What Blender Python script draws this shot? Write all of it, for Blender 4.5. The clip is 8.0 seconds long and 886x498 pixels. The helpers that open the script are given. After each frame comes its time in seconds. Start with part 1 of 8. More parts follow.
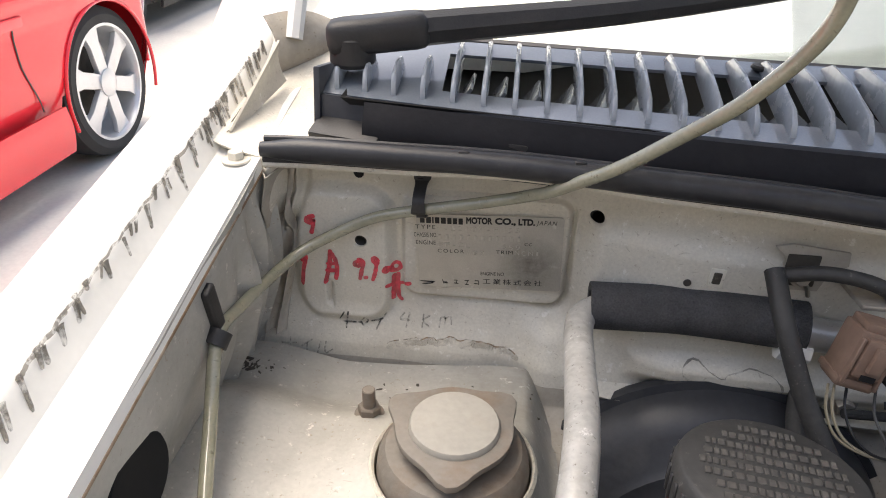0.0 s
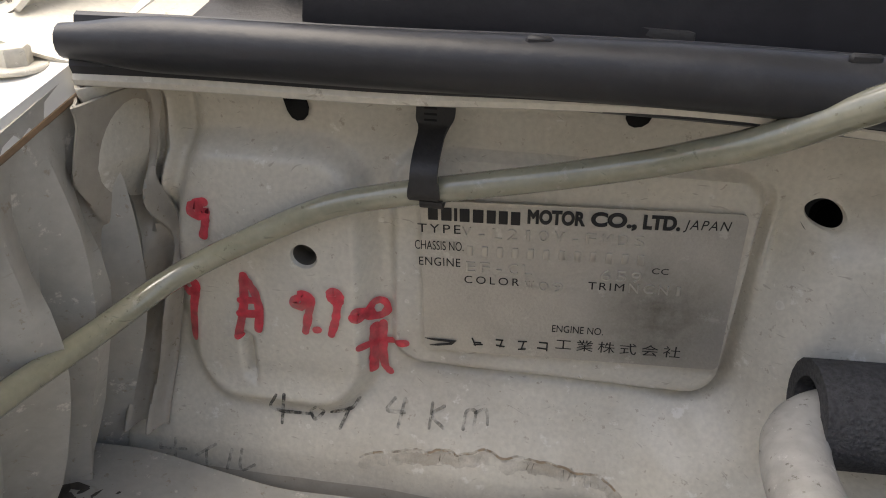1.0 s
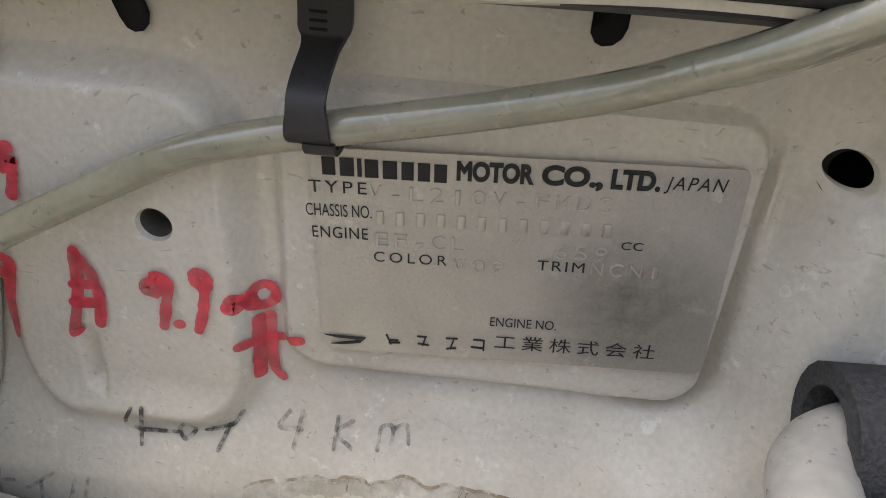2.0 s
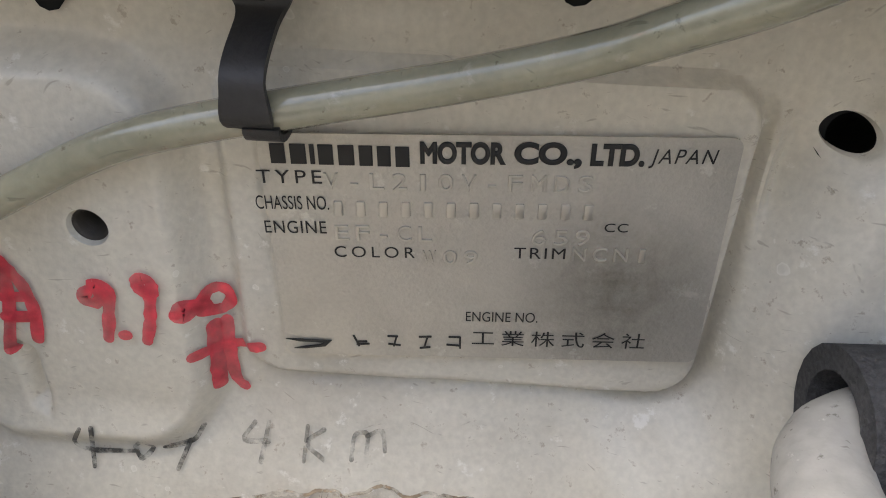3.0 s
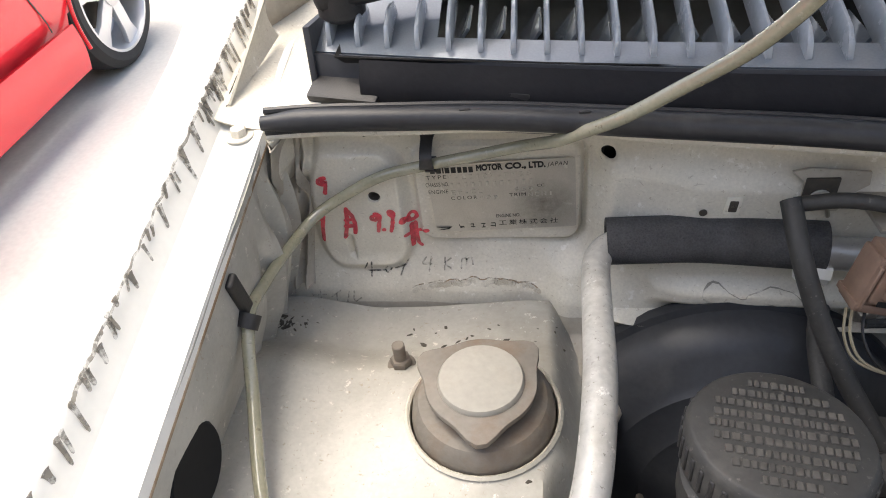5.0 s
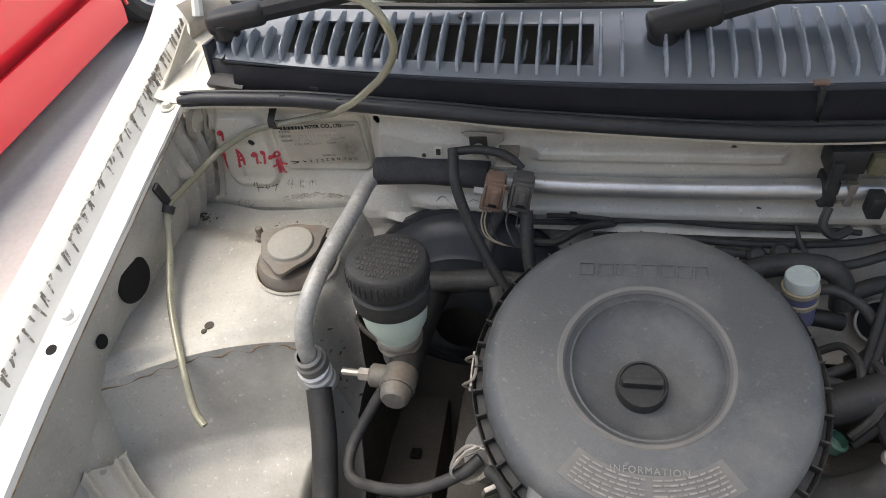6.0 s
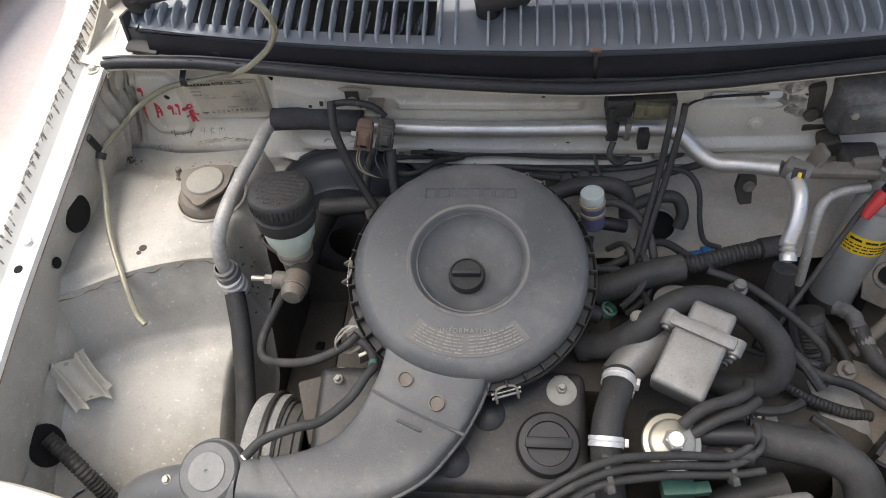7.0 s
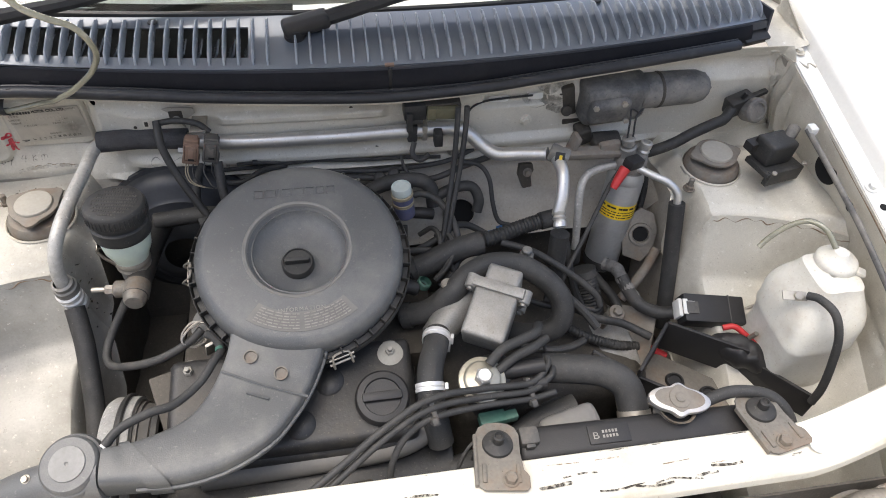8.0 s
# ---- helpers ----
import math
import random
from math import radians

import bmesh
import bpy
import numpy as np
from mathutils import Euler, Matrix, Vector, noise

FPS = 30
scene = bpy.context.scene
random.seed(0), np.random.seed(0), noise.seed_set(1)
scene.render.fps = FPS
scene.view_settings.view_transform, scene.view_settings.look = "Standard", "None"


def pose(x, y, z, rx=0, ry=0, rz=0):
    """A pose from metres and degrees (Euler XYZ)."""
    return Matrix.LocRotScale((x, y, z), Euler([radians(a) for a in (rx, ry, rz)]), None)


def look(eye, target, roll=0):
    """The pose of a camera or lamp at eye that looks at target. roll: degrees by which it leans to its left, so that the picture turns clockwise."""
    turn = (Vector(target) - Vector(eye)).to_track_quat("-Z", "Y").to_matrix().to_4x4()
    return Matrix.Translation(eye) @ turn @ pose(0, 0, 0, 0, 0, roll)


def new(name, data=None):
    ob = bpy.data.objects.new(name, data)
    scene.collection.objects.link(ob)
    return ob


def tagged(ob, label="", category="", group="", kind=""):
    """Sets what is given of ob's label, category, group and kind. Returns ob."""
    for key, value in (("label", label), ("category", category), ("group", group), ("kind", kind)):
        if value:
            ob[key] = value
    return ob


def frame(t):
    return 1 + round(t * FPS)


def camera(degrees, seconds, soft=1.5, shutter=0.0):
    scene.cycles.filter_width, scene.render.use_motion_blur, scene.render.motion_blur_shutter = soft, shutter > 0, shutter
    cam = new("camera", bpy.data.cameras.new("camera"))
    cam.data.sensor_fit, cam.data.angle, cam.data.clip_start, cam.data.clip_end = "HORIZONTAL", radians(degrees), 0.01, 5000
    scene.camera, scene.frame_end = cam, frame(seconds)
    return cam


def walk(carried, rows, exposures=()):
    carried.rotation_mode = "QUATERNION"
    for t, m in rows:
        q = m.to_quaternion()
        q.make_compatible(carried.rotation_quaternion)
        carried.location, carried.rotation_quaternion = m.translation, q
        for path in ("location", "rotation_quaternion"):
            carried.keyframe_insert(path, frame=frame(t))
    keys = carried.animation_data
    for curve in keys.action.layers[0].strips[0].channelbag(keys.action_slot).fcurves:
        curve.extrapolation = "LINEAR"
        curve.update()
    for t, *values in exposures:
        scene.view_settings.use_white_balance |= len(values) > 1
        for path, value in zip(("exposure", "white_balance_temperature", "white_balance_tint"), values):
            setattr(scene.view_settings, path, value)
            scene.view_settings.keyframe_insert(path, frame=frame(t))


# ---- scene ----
cam = camera(65.1, 8.0, soft=1.0)
PATH = [
    (0, (-0.438, -0.351, 1.075), (-0.615, 1.376, 0.082), 1.5),
    (0.2, (-0.455, -0.281, 1.037), (-0.720, 1.470, 0.108), 0.3),
    (0.5, (-0.449, -0.21, 0.995), (-0.969, 1.481, 0.061), -3.0),
    (1, (-0.463, -0.157, 0.968), (-0.688, 1.581, 0.004), 1.9),
    (1.5, (-0.458, -0.131, 0.952), (-0.567, 1.606, -0.034), 4.1),
    (2.8, (-0.457, -0.101, 0.933), (-0.491, 1.629, -0.072), 3.6),
    (3, (-0.455, -0.101, 0.934), (-0.488, 1.62, -0.086), 2.7),
    (3.5, (-0.454, -0.099, 0.932), (-0.483, 1.62, -0.089), 1.9),
    (4, (-0.45, -0.123, 0.956), (-0.512, 1.56, -0.122), -0.2),
    (4.2, (-0.444, -0.15, 0.968), (-0.591, 1.473, -0.191), -2.2),
    (5.3, (-0.403, -0.398, 1.178), (-0.690, 1.068, -0.150), -7.6),
    (5.5, (-0.361, -0.441, 1.208), (-0.685, 0.987, -0.154), -8.8),
    (5.7, (-0.28, -0.473, 1.234), (-0.667, 0.904, -0.163), -10.7),
    (6, (-0.181, -0.535, 1.278), (-0.572, 0.835, -0.126), -9.5),
    (6.5, (-0.109, -0.588, 1.325), (-0.427, 0.735, -0.14), -7.6),
    (7, (-0.089, -0.66, 1.408), (-0.283, 0.582, -0.147), -6.3),
    (7.2, (-0.076, -0.682, 1.446), (-0.197, 0.527, -0.143), -5.2),
    (7.5, (-0.066, -0.725, 1.477), (-0.01, 0.54, -0.072), -0.1),
    (7.7, (-0.059, -0.75, 1.478), (0.108, 0.56, -0.024), 2.1),
    (8, (-0.073, -0.776, 1.466), (0.195, 0.512, -0.04), 3.7),
]
walk(cam, [(t, look(eye, target, roll)) for t, eye, target, roll in PATH],
     exposures=[(0, 1.34, 6850, 10), (0.5, 0.88, 6850, 11), (1, 1.21, 6850, 9), (1.5, 1.50, 6800, 8), (2.8, 1.75, 6780, 8), (3.5, 1.75, 6780, 8), (4, 1.73, 6780, 8), (5.3, 1.36, 6750, 8.5), (6, 1.13, 6630, 7), (7, 1.20, 6600, 8.5), (8, 1.39, 6580, 8.5)])

# ---------------------------------------------------------------- light
world = bpy.data.worlds.new("sky")
scene.world = world
world.use_nodes = True
wn = world.node_tree.nodes
sky = wn.new("ShaderNodeTexSky")
sky.sky_type, sky.sun_disc = "NISHITA", False
sky.sun_elevation, sky.sun_rotation = radians(74), radians(298)
sky.air_density, sky.dust_density, sky.ozone_density = 1.0, 5.0, 1.0
world.node_tree.links.new(sky.outputs[0], wn["Background"].inputs[0])
wn["Background"].inputs[1].default_value = 0.145
sun = new("sun", bpy.data.lights.new("sun", "SUN"))
sun.data.energy, sun.data.angle, sun.data.color = 1.38, radians(60), (1.0, 0.975, 0.935)
sun.matrix_world = look((-0.72, 0.4, 3.7), (0, 0, 0.8))


# ---------------------------------------------------------------- materials
def nodes_of(name):
    m = bpy.data.materials.new(name)
    m.use_nodes = True
    return m, m.node_tree.nodes, m.node_tree.links, m.node_tree.nodes["Principled BSDF"]


def surface(name, colour, rough=0.5, metal=0.0, var=0.12, scale=18.0, bump=0.15, fine=260.0, dirt=None, dirt_amount=0.4,
            dirt_scale=9.0, coat=0.0, transmission=0.0, ior=1.45, piece=0.0, specks=None, subsurface=0.0, grit=None, spots=None, smudge=None, scratch=None, worn=None, grainy=0.5, spec=0.5):
    """Two scales of variation, an optional dirt or dust layer with a shape of its own, and fine relief."""
    m, n, l, p = nodes_of(name)
    co = n.new("ShaderNodeTexCoord").outputs["Object"]
    big = n.new("ShaderNodeTexNoise")
    big.inputs["Scale"].default_value, big.inputs["Detail"].default_value = scale, 6
    l.new(co, big.inputs["Vector"])
    small = n.new("ShaderNodeTexNoise")
    small.inputs["Scale"].default_value, small.inputs["Detail"].default_value = fine, 4
    l.new(co, small.inputs["Vector"])
    ramp = n.new("ShaderNodeMapRange")
    ramp.inputs["From Min"].default_value, ramp.inputs["From Max"].default_value = 0.25, 0.75
    ramp.inputs["To Min"].default_value, ramp.inputs["To Max"].default_value = 1 - var, 1 + var
    l.new(big.outputs["Fac"], ramp.inputs["Value"])
    grain = n.new("ShaderNodeMapRange")
    grain.inputs["From Min"].default_value, grain.inputs["From Max"].default_value = 0.3, 0.7
    grain.inputs["To Min"].default_value, grain.inputs["To Max"].default_value = 1 - var * grainy, 1 + var * grainy
    l.new(small.outputs["Fac"], grain.inputs["Value"])
    mul = n.new("ShaderNodeMath")
    mul.operation = "MULTIPLY"
    l.new(ramp.outputs[0], mul.inputs[0])
    l.new(grain.outputs[0], mul.inputs[1])
    last = mul
    if piece:
        info = n.new("ShaderNodeObjectInfo")
        each = n.new("ShaderNodeMapRange")
        each.inputs["To Min"].default_value, each.inputs["To Max"].default_value = 1 - piece, 1 + piece
        l.new(info.outputs["Random"], each.inputs["Value"])
        last = n.new("ShaderNodeMath")
        last.operation = "MULTIPLY"
        l.new(mul.outputs[0], last.inputs[0])
        l.new(each.outputs[0], last.inputs[1])
    col = n.new("ShaderNodeVectorMath")
    col.operation = "SCALE"
    col.inputs[0].default_value = colour
    l.new(last.outputs[0], col.inputs["Scale"])
    out = col.outputs[0]
    rough_out = None
    for extra, amount, at in ((dirt, dirt_amount, dirt_scale), (specks, 0.5, 150.0), (grit, 0.5, 310.0)):
        if not extra:
            continue
        tex = n.new("ShaderNodeTexNoise")
        tex.inputs["Scale"].default_value, tex.inputs["Detail"].default_value, tex.inputs["Roughness"].default_value = at, 9, 0.68
        l.new(co, tex.inputs["Vector"])
        mask = n.new("ShaderNodeMapRange")
        lo = 0.62 - 0.3 * amount if extra is dirt else 0.61
        mask.inputs["From Min"].default_value, mask.inputs["From Max"].default_value = lo, lo + (0.3 if extra is dirt else 0.06)
        mask.inputs["To Max"].default_value = min(1.0, amount * 1.6)
        l.new(tex.outputs["Fac"], mask.inputs["Value"])
        mix = n.new("ShaderNodeMix")
        mix.data_type = "RGBA"
        l.new(mask.outputs[0], mix.inputs["Factor"])
        l.new(out, mix.inputs["A"])
        mix.inputs["B"].default_value = (*extra, 1)
        out = mix.outputs["Result"]
        if extra is dirt:
            rr = n.new("ShaderNodeMapRange")
            rr.inputs["To Min"].default_value, rr.inputs["To Max"].default_value = rough, min(0.95, rough + 0.3)
            l.new(mask.outputs[0], rr.inputs["Value"])
            rough_out = rr.outputs[0]
    if spots:
        wob = n.new("ShaderNodeTexNoise")
        wob.inputs["Scale"].default_value, wob.inputs["Detail"].default_value = 420, 2
        l.new(co, wob.inputs["Vector"])
        shift = n.new("ShaderNodeVectorMath")
        shift.operation = "MULTIPLY_ADD"
        shift.inputs[1].default_value = (0.0016, 0.0016, 0.0016)
        l.new(wob.outputs["Color"], shift.inputs[0])
        l.new(co, shift.inputs[2])
        for cells, rare, strong in ((95, 0.80, 0.55), (210, 0.84, 0.6)):
            cell = n.new("ShaderNodeTexVoronoi")
            cell.inputs["Scale"].default_value = cells
            l.new(shift.outputs[0], cell.inputs["Vector"])
            tone = n.new("ShaderNodeSeparateColor")
            l.new(cell.outputs["Color"], tone.inputs[0])
            size = n.new("ShaderNodeMapRange")
            size.inputs["To Min"].default_value, size.inputs["To Max"].default_value = 0.05, 0.17
            l.new(tone.outputs[1], size.inputs["Value"])
            part_of = n.new("ShaderNodeMath")
            part_of.operation = "DIVIDE"
            l.new(cell.outputs["Distance"], part_of.inputs[0])
            l.new(size.outputs[0], part_of.inputs[1])
            rim = n.new("ShaderNodeValToRGB")
            e = rim.color_ramp.elements
            e[0].position, e[0].color = 0.0, (0.45, 0.45, 0.45, 1)
            e[1].position, e[1].color = 1.0, (0, 0, 0, 1)
            for where, level in ((0.70, 0.4), (0.86, 1.0), (0.93, 0.9)):
                e.new(where).color = (level, level, level, 1)
            l.new(part_of.outputs[0], rim.inputs["Fac"])
            pick = n.new("ShaderNodeMath")
            pick.operation = "GREATER_THAN"
            pick.inputs[1].default_value = rare
            l.new(tone.outputs[0], pick.inputs[0])
            both = n.new("ShaderNodeMath")
            both.operation = "MULTIPLY"
            l.new(rim.outputs["Color"], both.inputs[0])
            l.new(pick.outputs[0], both.inputs[1])
            soft = n.new("ShaderNodeMath")
            soft.operation = "MULTIPLY"
            soft.inputs[1].default_value = strong
            l.new(both.outputs[0], soft.inputs[0])
            mix = n.new("ShaderNodeMix")
            mix.data_type = "RGBA"
            l.new(soft.outputs[0], mix.inputs["Factor"])
            l.new(out, mix.inputs["A"])
            mix.inputs["B"].default_value = (*spots, 1)
            out = mix.outputs["Result"]
    if smudge:
        at, colour_b = smudge
        away = n.new("ShaderNodeVectorMath")
        away.operation = "DISTANCE"
        away.inputs[1].default_value = at
        l.new(co, away.inputs[0])
        fall = n.new("ShaderNodeMapRange")
        fall.inputs["From Min"].default_value, fall.inputs["From Max"].default_value = 0.004, 0.023
        fall.inputs["To Min"].default_value, fall.inputs["To Max"].default_value = 1.15, 0.0
        l.new(away.outputs["Value"], fall.inputs["Value"])
        fuzz = n.new("ShaderNodeTexNoise")
        fuzz.inputs["Scale"].default_value, fuzz.inputs["Detail"].default_value, fuzz.inputs["Roughness"].default_value = 260, 9, 0.75
        l.new(co, fuzz.inputs["Vector"])
        both = n.new("ShaderNodeMath")
        both.operation = "MULTIPLY"
        both.use_clamp = True
        l.new(fall.outputs[0], both.inputs[0])
        l.new(fuzz.outputs["Fac"], both.inputs[1])
        mix = n.new("ShaderNodeMix")
        mix.data_type = "RGBA"
        l.new(both.outputs[0], mix.inputs["Factor"])
        l.new(out, mix.inputs["A"])
        mix.inputs["B"].default_value = (*colour_b, 1)
        out = mix.outputs["Result"]
    if scratch:
        turn = n.new("ShaderNodeMapping")
        turn.inputs["Scale"].default_value = (170, 170, 900)
        turn.inputs["Rotation"].default_value = (0, 0.25, 0)
        bend = n.new("ShaderNodeTexNoise")
        bend.inputs["Scale"].default_value, bend.inputs["Detail"].default_value = 35, 1
        l.new(co, bend.inputs["Vector"])
        drift = n.new("ShaderNodeVectorMath")
        drift.operation = "MULTIPLY_ADD"
        drift.inputs[1].default_value = (0.035, 0.035, 0.035)
        l.new(bend.outputs["Color"], drift.inputs[0])
        l.new(co, drift.inputs[2])
        l.new(drift.outputs[0], turn.inputs["Vector"])
        hair = n.new("ShaderNodeTexNoise")
        hair.inputs["Scale"].default_value, hair.inputs["Detail"].default_value = 1.0, 2
        l.new(turn.outputs[0], hair.inputs["Vector"])
        line = n.new("ShaderNodeMapRange")
        line.inputs["From Min"].default_value, line.inputs["From Max"].default_value = 0.69, 0.74
        line.inputs["To Max"].default_value = 0.45
        l.new(hair.outputs["Fac"], line.inputs["Value"])
        mix = n.new("ShaderNodeMix")
        mix.data_type = "RGBA"
        l.new(line.outputs[0], mix.inputs["Factor"])
        l.new(out, mix.inputs["A"])
        mix.inputs["B"].default_value = (*scratch, 1)
        out = mix.outputs["Result"]
    if worn:
        thin = n.new("ShaderNodeTexNoise")
        thin.inputs["Scale"].default_value, thin.inputs["Detail"].default_value, thin.inputs["Roughness"].default_value = worn[2], 5, 0.65
        l.new(co, thin.inputs["Vector"])
        cover = n.new("ShaderNodeMapRange")
        cover.inputs["From Min"].default_value, cover.inputs["From Max"].default_value = 0.38, 0.58
        cover.inputs["To Min"].default_value, cover.inputs["To Max"].default_value = worn[0], worn[1]
        l.new(thin.outputs["Fac"], cover.inputs["Value"])
        l.new(cover.outputs[0], p.inputs["Alpha"])
    l.new(out, p.inputs["Base Color"])
    p.inputs["Roughness"].default_value, p.inputs["Metallic"].default_value = rough, metal
    if rough_out:
        l.new(rough_out, p.inputs["Roughness"])
    p.inputs["Specular IOR Level"].default_value = spec
    p.inputs["Coat Weight"].default_value, p.inputs["Coat Roughness"].default_value = coat, 0.08
    p.inputs["Transmission Weight"].default_value, p.inputs["IOR"].default_value = transmission, ior
    if subsurface:
        p.inputs["Subsurface Weight"].default_value, p.inputs["Subsurface Radius"].default_value = subsurface, (0.01, 0.01, 0.008)
    if bump:
        b = n.new("ShaderNodeBump")
        b.inputs["Strength"].default_value, b.inputs["Distance"].default_value = bump, 0.001
        l.new(small.outputs["Fac"], b.inputs["Height"])
        l.new(b.outputs[0], p.inputs["Normal"])
    return m


BAY = surface("bay_paint", (0.61, 0.575, 0.49), 0.42, var=0.08, scale=15, bump=0.16, fine=620, grainy=0.9, dirt=(0.30, 0.255, 0.19), dirt_amount=0.40, dirt_scale=9, coat=0.2, specks=(0.76, 0.735, 0.67), grit=(0.38, 0.33, 0.26), spots=(0.8, 0.77, 0.70), scratch=(0.26, 0.22, 0.165))
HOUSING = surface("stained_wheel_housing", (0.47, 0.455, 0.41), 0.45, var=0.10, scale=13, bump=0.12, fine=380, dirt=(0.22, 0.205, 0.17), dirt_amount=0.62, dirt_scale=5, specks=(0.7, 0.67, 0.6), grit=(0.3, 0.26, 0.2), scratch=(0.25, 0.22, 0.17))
DISC = surface("worn_grey_disc", (0.2, 0.198, 0.19), 0.5, var=0.15, scale=40, bump=0.15, dirt=(0.13, 0.12, 0.105), dirt_amount=0.4, dirt_scale=60)
BAY_DULL = surface("dusty_shaded_bay_paint", (0.42, 0.385, 0.325), 0.55, var=0.14, scale=9, bump=0.2, grit=(0.2, 0.17, 0.12), dirt=(0.24, 0.21, 0.17), dirt_amount=0.55, dirt_scale=9)
WHITE = surface("white_body_paint", (0.8, 0.79, 0.75), 0.3, var=0.04, scale=9, bump=0.03, coat=0.3, dirt=(0.5, 0.46, 0.38), dirt_amount=0.16, dirt_scale=14)
# One cowl plastic in three tones: sheen and shade are in the colours.
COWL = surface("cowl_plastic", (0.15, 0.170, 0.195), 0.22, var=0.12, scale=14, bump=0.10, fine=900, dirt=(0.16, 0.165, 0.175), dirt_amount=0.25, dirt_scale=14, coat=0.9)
COWL_FRONT = surface("unlit_cowl_edge", (0.045, 0.047, 0.054), 0.4, var=0.15, scale=20, bump=0.1, dirt=(0.1, 0.098, 0.095), dirt_amount=0.25, dirt_scale=14, spec=0.35)
COWL_RIB = surface("lit_cowl_rib", (0.27, 0.295, 0.325), 0.26, var=0.12, scale=30, bump=0.08, dirt=(0.16, 0.165, 0.175), dirt_amount=0.3, dirt_scale=25, coat=0.8)
RELIEF = surface("dusty_relief", (0.065, 0.060, 0.053), 0.7, var=0.3, scale=150, bump=0.2)
BLACK = surface("black_plastic", (0.023, 0.022, 0.022), 0.5, var=0.15, bump=0.2, fine=700, dirt=(0.08, 0.072, 0.064), dirt_amount=0.24, dirt_scale=22)
BLACK_DUSTY = surface("dusty_black_plastic", (0.033, 0.032, 0.030), 0.58, grit=(0.1, 0.093, 0.084), var=0.25, bump=0.25, dirt=(0.15, 0.136, 0.118), dirt_amount=0.38, dirt_scale=16)
GREY_PLASTIC = surface("dusty_grey_plastic", (0.097, 0.099, 0.099), 0.42, var=0.18, scale=9, bump=0.2, fine=700, dirt=(0.215, 0.206, 0.185), dirt_amount=0.5, dirt_scale=11, specks=(0.17, 0.165, 0.155), scratch=(0.2, 0.195, 0.18))
RUBBER = surface("rubber_seal", (0.026, 0.0265, 0.029), 0.40, var=0.15, scale=25, bump=0.2, dirt=(0.11, 0.106, 0.102), dirt_amount=0.28, dirt_scale=30, spec=0.4)
HOSE = surface("rubber_hose", (0.042, 0.041, 0.039), 0.6, grit=(0.11, 0.104, 0.095), var=0.22, scale=30, bump=0.3, fine=500, dirt=(0.13, 0.12, 0.107), dirt_amount=0.38, dirt_scale=20)
FOAM = surface("foam_insulation", (0.055, 0.054, 0.055), 0.9, var=0.3, scale=60, bump=1.0, fine=900, grainy=1.0, grit=(0.03, 0.03, 0.03), dirt=(0.1, 0.095, 0.085), dirt_amount=0.3, dirt_scale=25)
PIPE_WHITE = surface("aged_aluminium_pipe", (0.47, 0.457, 0.425), 0.5, metal=0.25, specks=(0.78, 0.76, 0.72), grit=(0.14, 0.125, 0.10), var=0.2, scale=25, bump=0.25, dirt=(0.24, 0.21, 0.16), dirt_amount=0.4, dirt_scale=35, scratch=(0.1, 0.09, 0.075))
ALU = surface("aluminium_pipe", (0.62, 0.605, 0.575), 0.36, metal=0.7, specks=(0.75, 0.74, 0.72), grit=(0.3, 0.28, 0.25), var=0.06, scale=30, bump=0.1, dirt=(0.35, 0.32, 0.27), dirt_amount=0.28, dirt_scale=18)
CAST = surface("cast_aluminium", (0.265, 0.257, 0.24), 0.5, grit=(0.16, 0.14, 0.11), metal=0.45, var=0.18, scale=40, bump=0.22, fine=500, dirt=(0.2, 0.175, 0.14), dirt_amount=0.5, dirt_scale=22)
STEEL = surface("dirty_zinc_steel", (0.42, 0.39, 0.34), 0.48, metal=0.7, var=0.15, scale=45, bump=0.2, dirt=(0.26, 0.18, 0.11), dirt_amount=0.4, dirt_scale=40)
RUST = surface("rusty_steel_cap", (0.21, 0.19, 0.162), 0.7, metal=0.2, var=0.15, scale=40, bump=0.4, dirt=(0.2, 0.13, 0.08), dirt_amount=0.55, dirt_scale=28)
DUSTCAP = surface("dusty_cap", (0.33, 0.312, 0.27), 0.7, var=0.1, scale=30, bump=0.3, dirt=(0.28, 0.22, 0.15), dirt_amount=0.35, dirt_scale=25)
GOLD = surface("passivated_steel", (0.38, 0.355, 0.29), 0.38, metal=0.7, var=0.08, scale=40, bump=0.1, dirt=(0.3, 0.25, 0.18), dirt_amount=0.3, dirt_scale=30)
BRACKET = surface("mount_bracket_steel", (0.19, 0.175, 0.15), 0.6, metal=0.3, var=0.2, scale=30, bump=0.4, dirt=(0.24, 0.145, 0.075), dirt_amount=0.46, dirt_scale=18, grit=(0.1, 0.085, 0.065))
FERRULE = surface("bright_crimped_aluminium", (0.74, 0.73, 0.71), 0.4, metal=0.4, var=0.08, scale=60, bump=0.2, dirt=(0.4, 0.36, 0.3), dirt_amount=0.3, dirt_scale=60)
CHROME = surface("plated_radiator_cap", (0.50, 0.485, 0.465), 0.36, metal=0.7, var=0.1, scale=60, bump=0.3, dirt=(0.4, 0.36, 0.32), dirt_amount=0.4, dirt_scale=50)
FLUID = surface("translucent_reservoir", (0.6, 0.68, 0.58), 0.35, var=0.06, scale=30, bump=0.05, subsurface=0.5, dirt=(0.4, 0.36, 0.26), dirt_amount=0.25)
BOTTLE = surface("washer_bottle_plastic", (0.70, 0.675, 0.60), 0.45, var=0.07, scale=14, bump=0.12, subsurface=0.2, dirt=(0.40, 0.31, 0.215), dirt_amount=0.5, dirt_scale=9, grit=(0.45, 0.37, 0.27), scratch=(0.4, 0.34, 0.26))
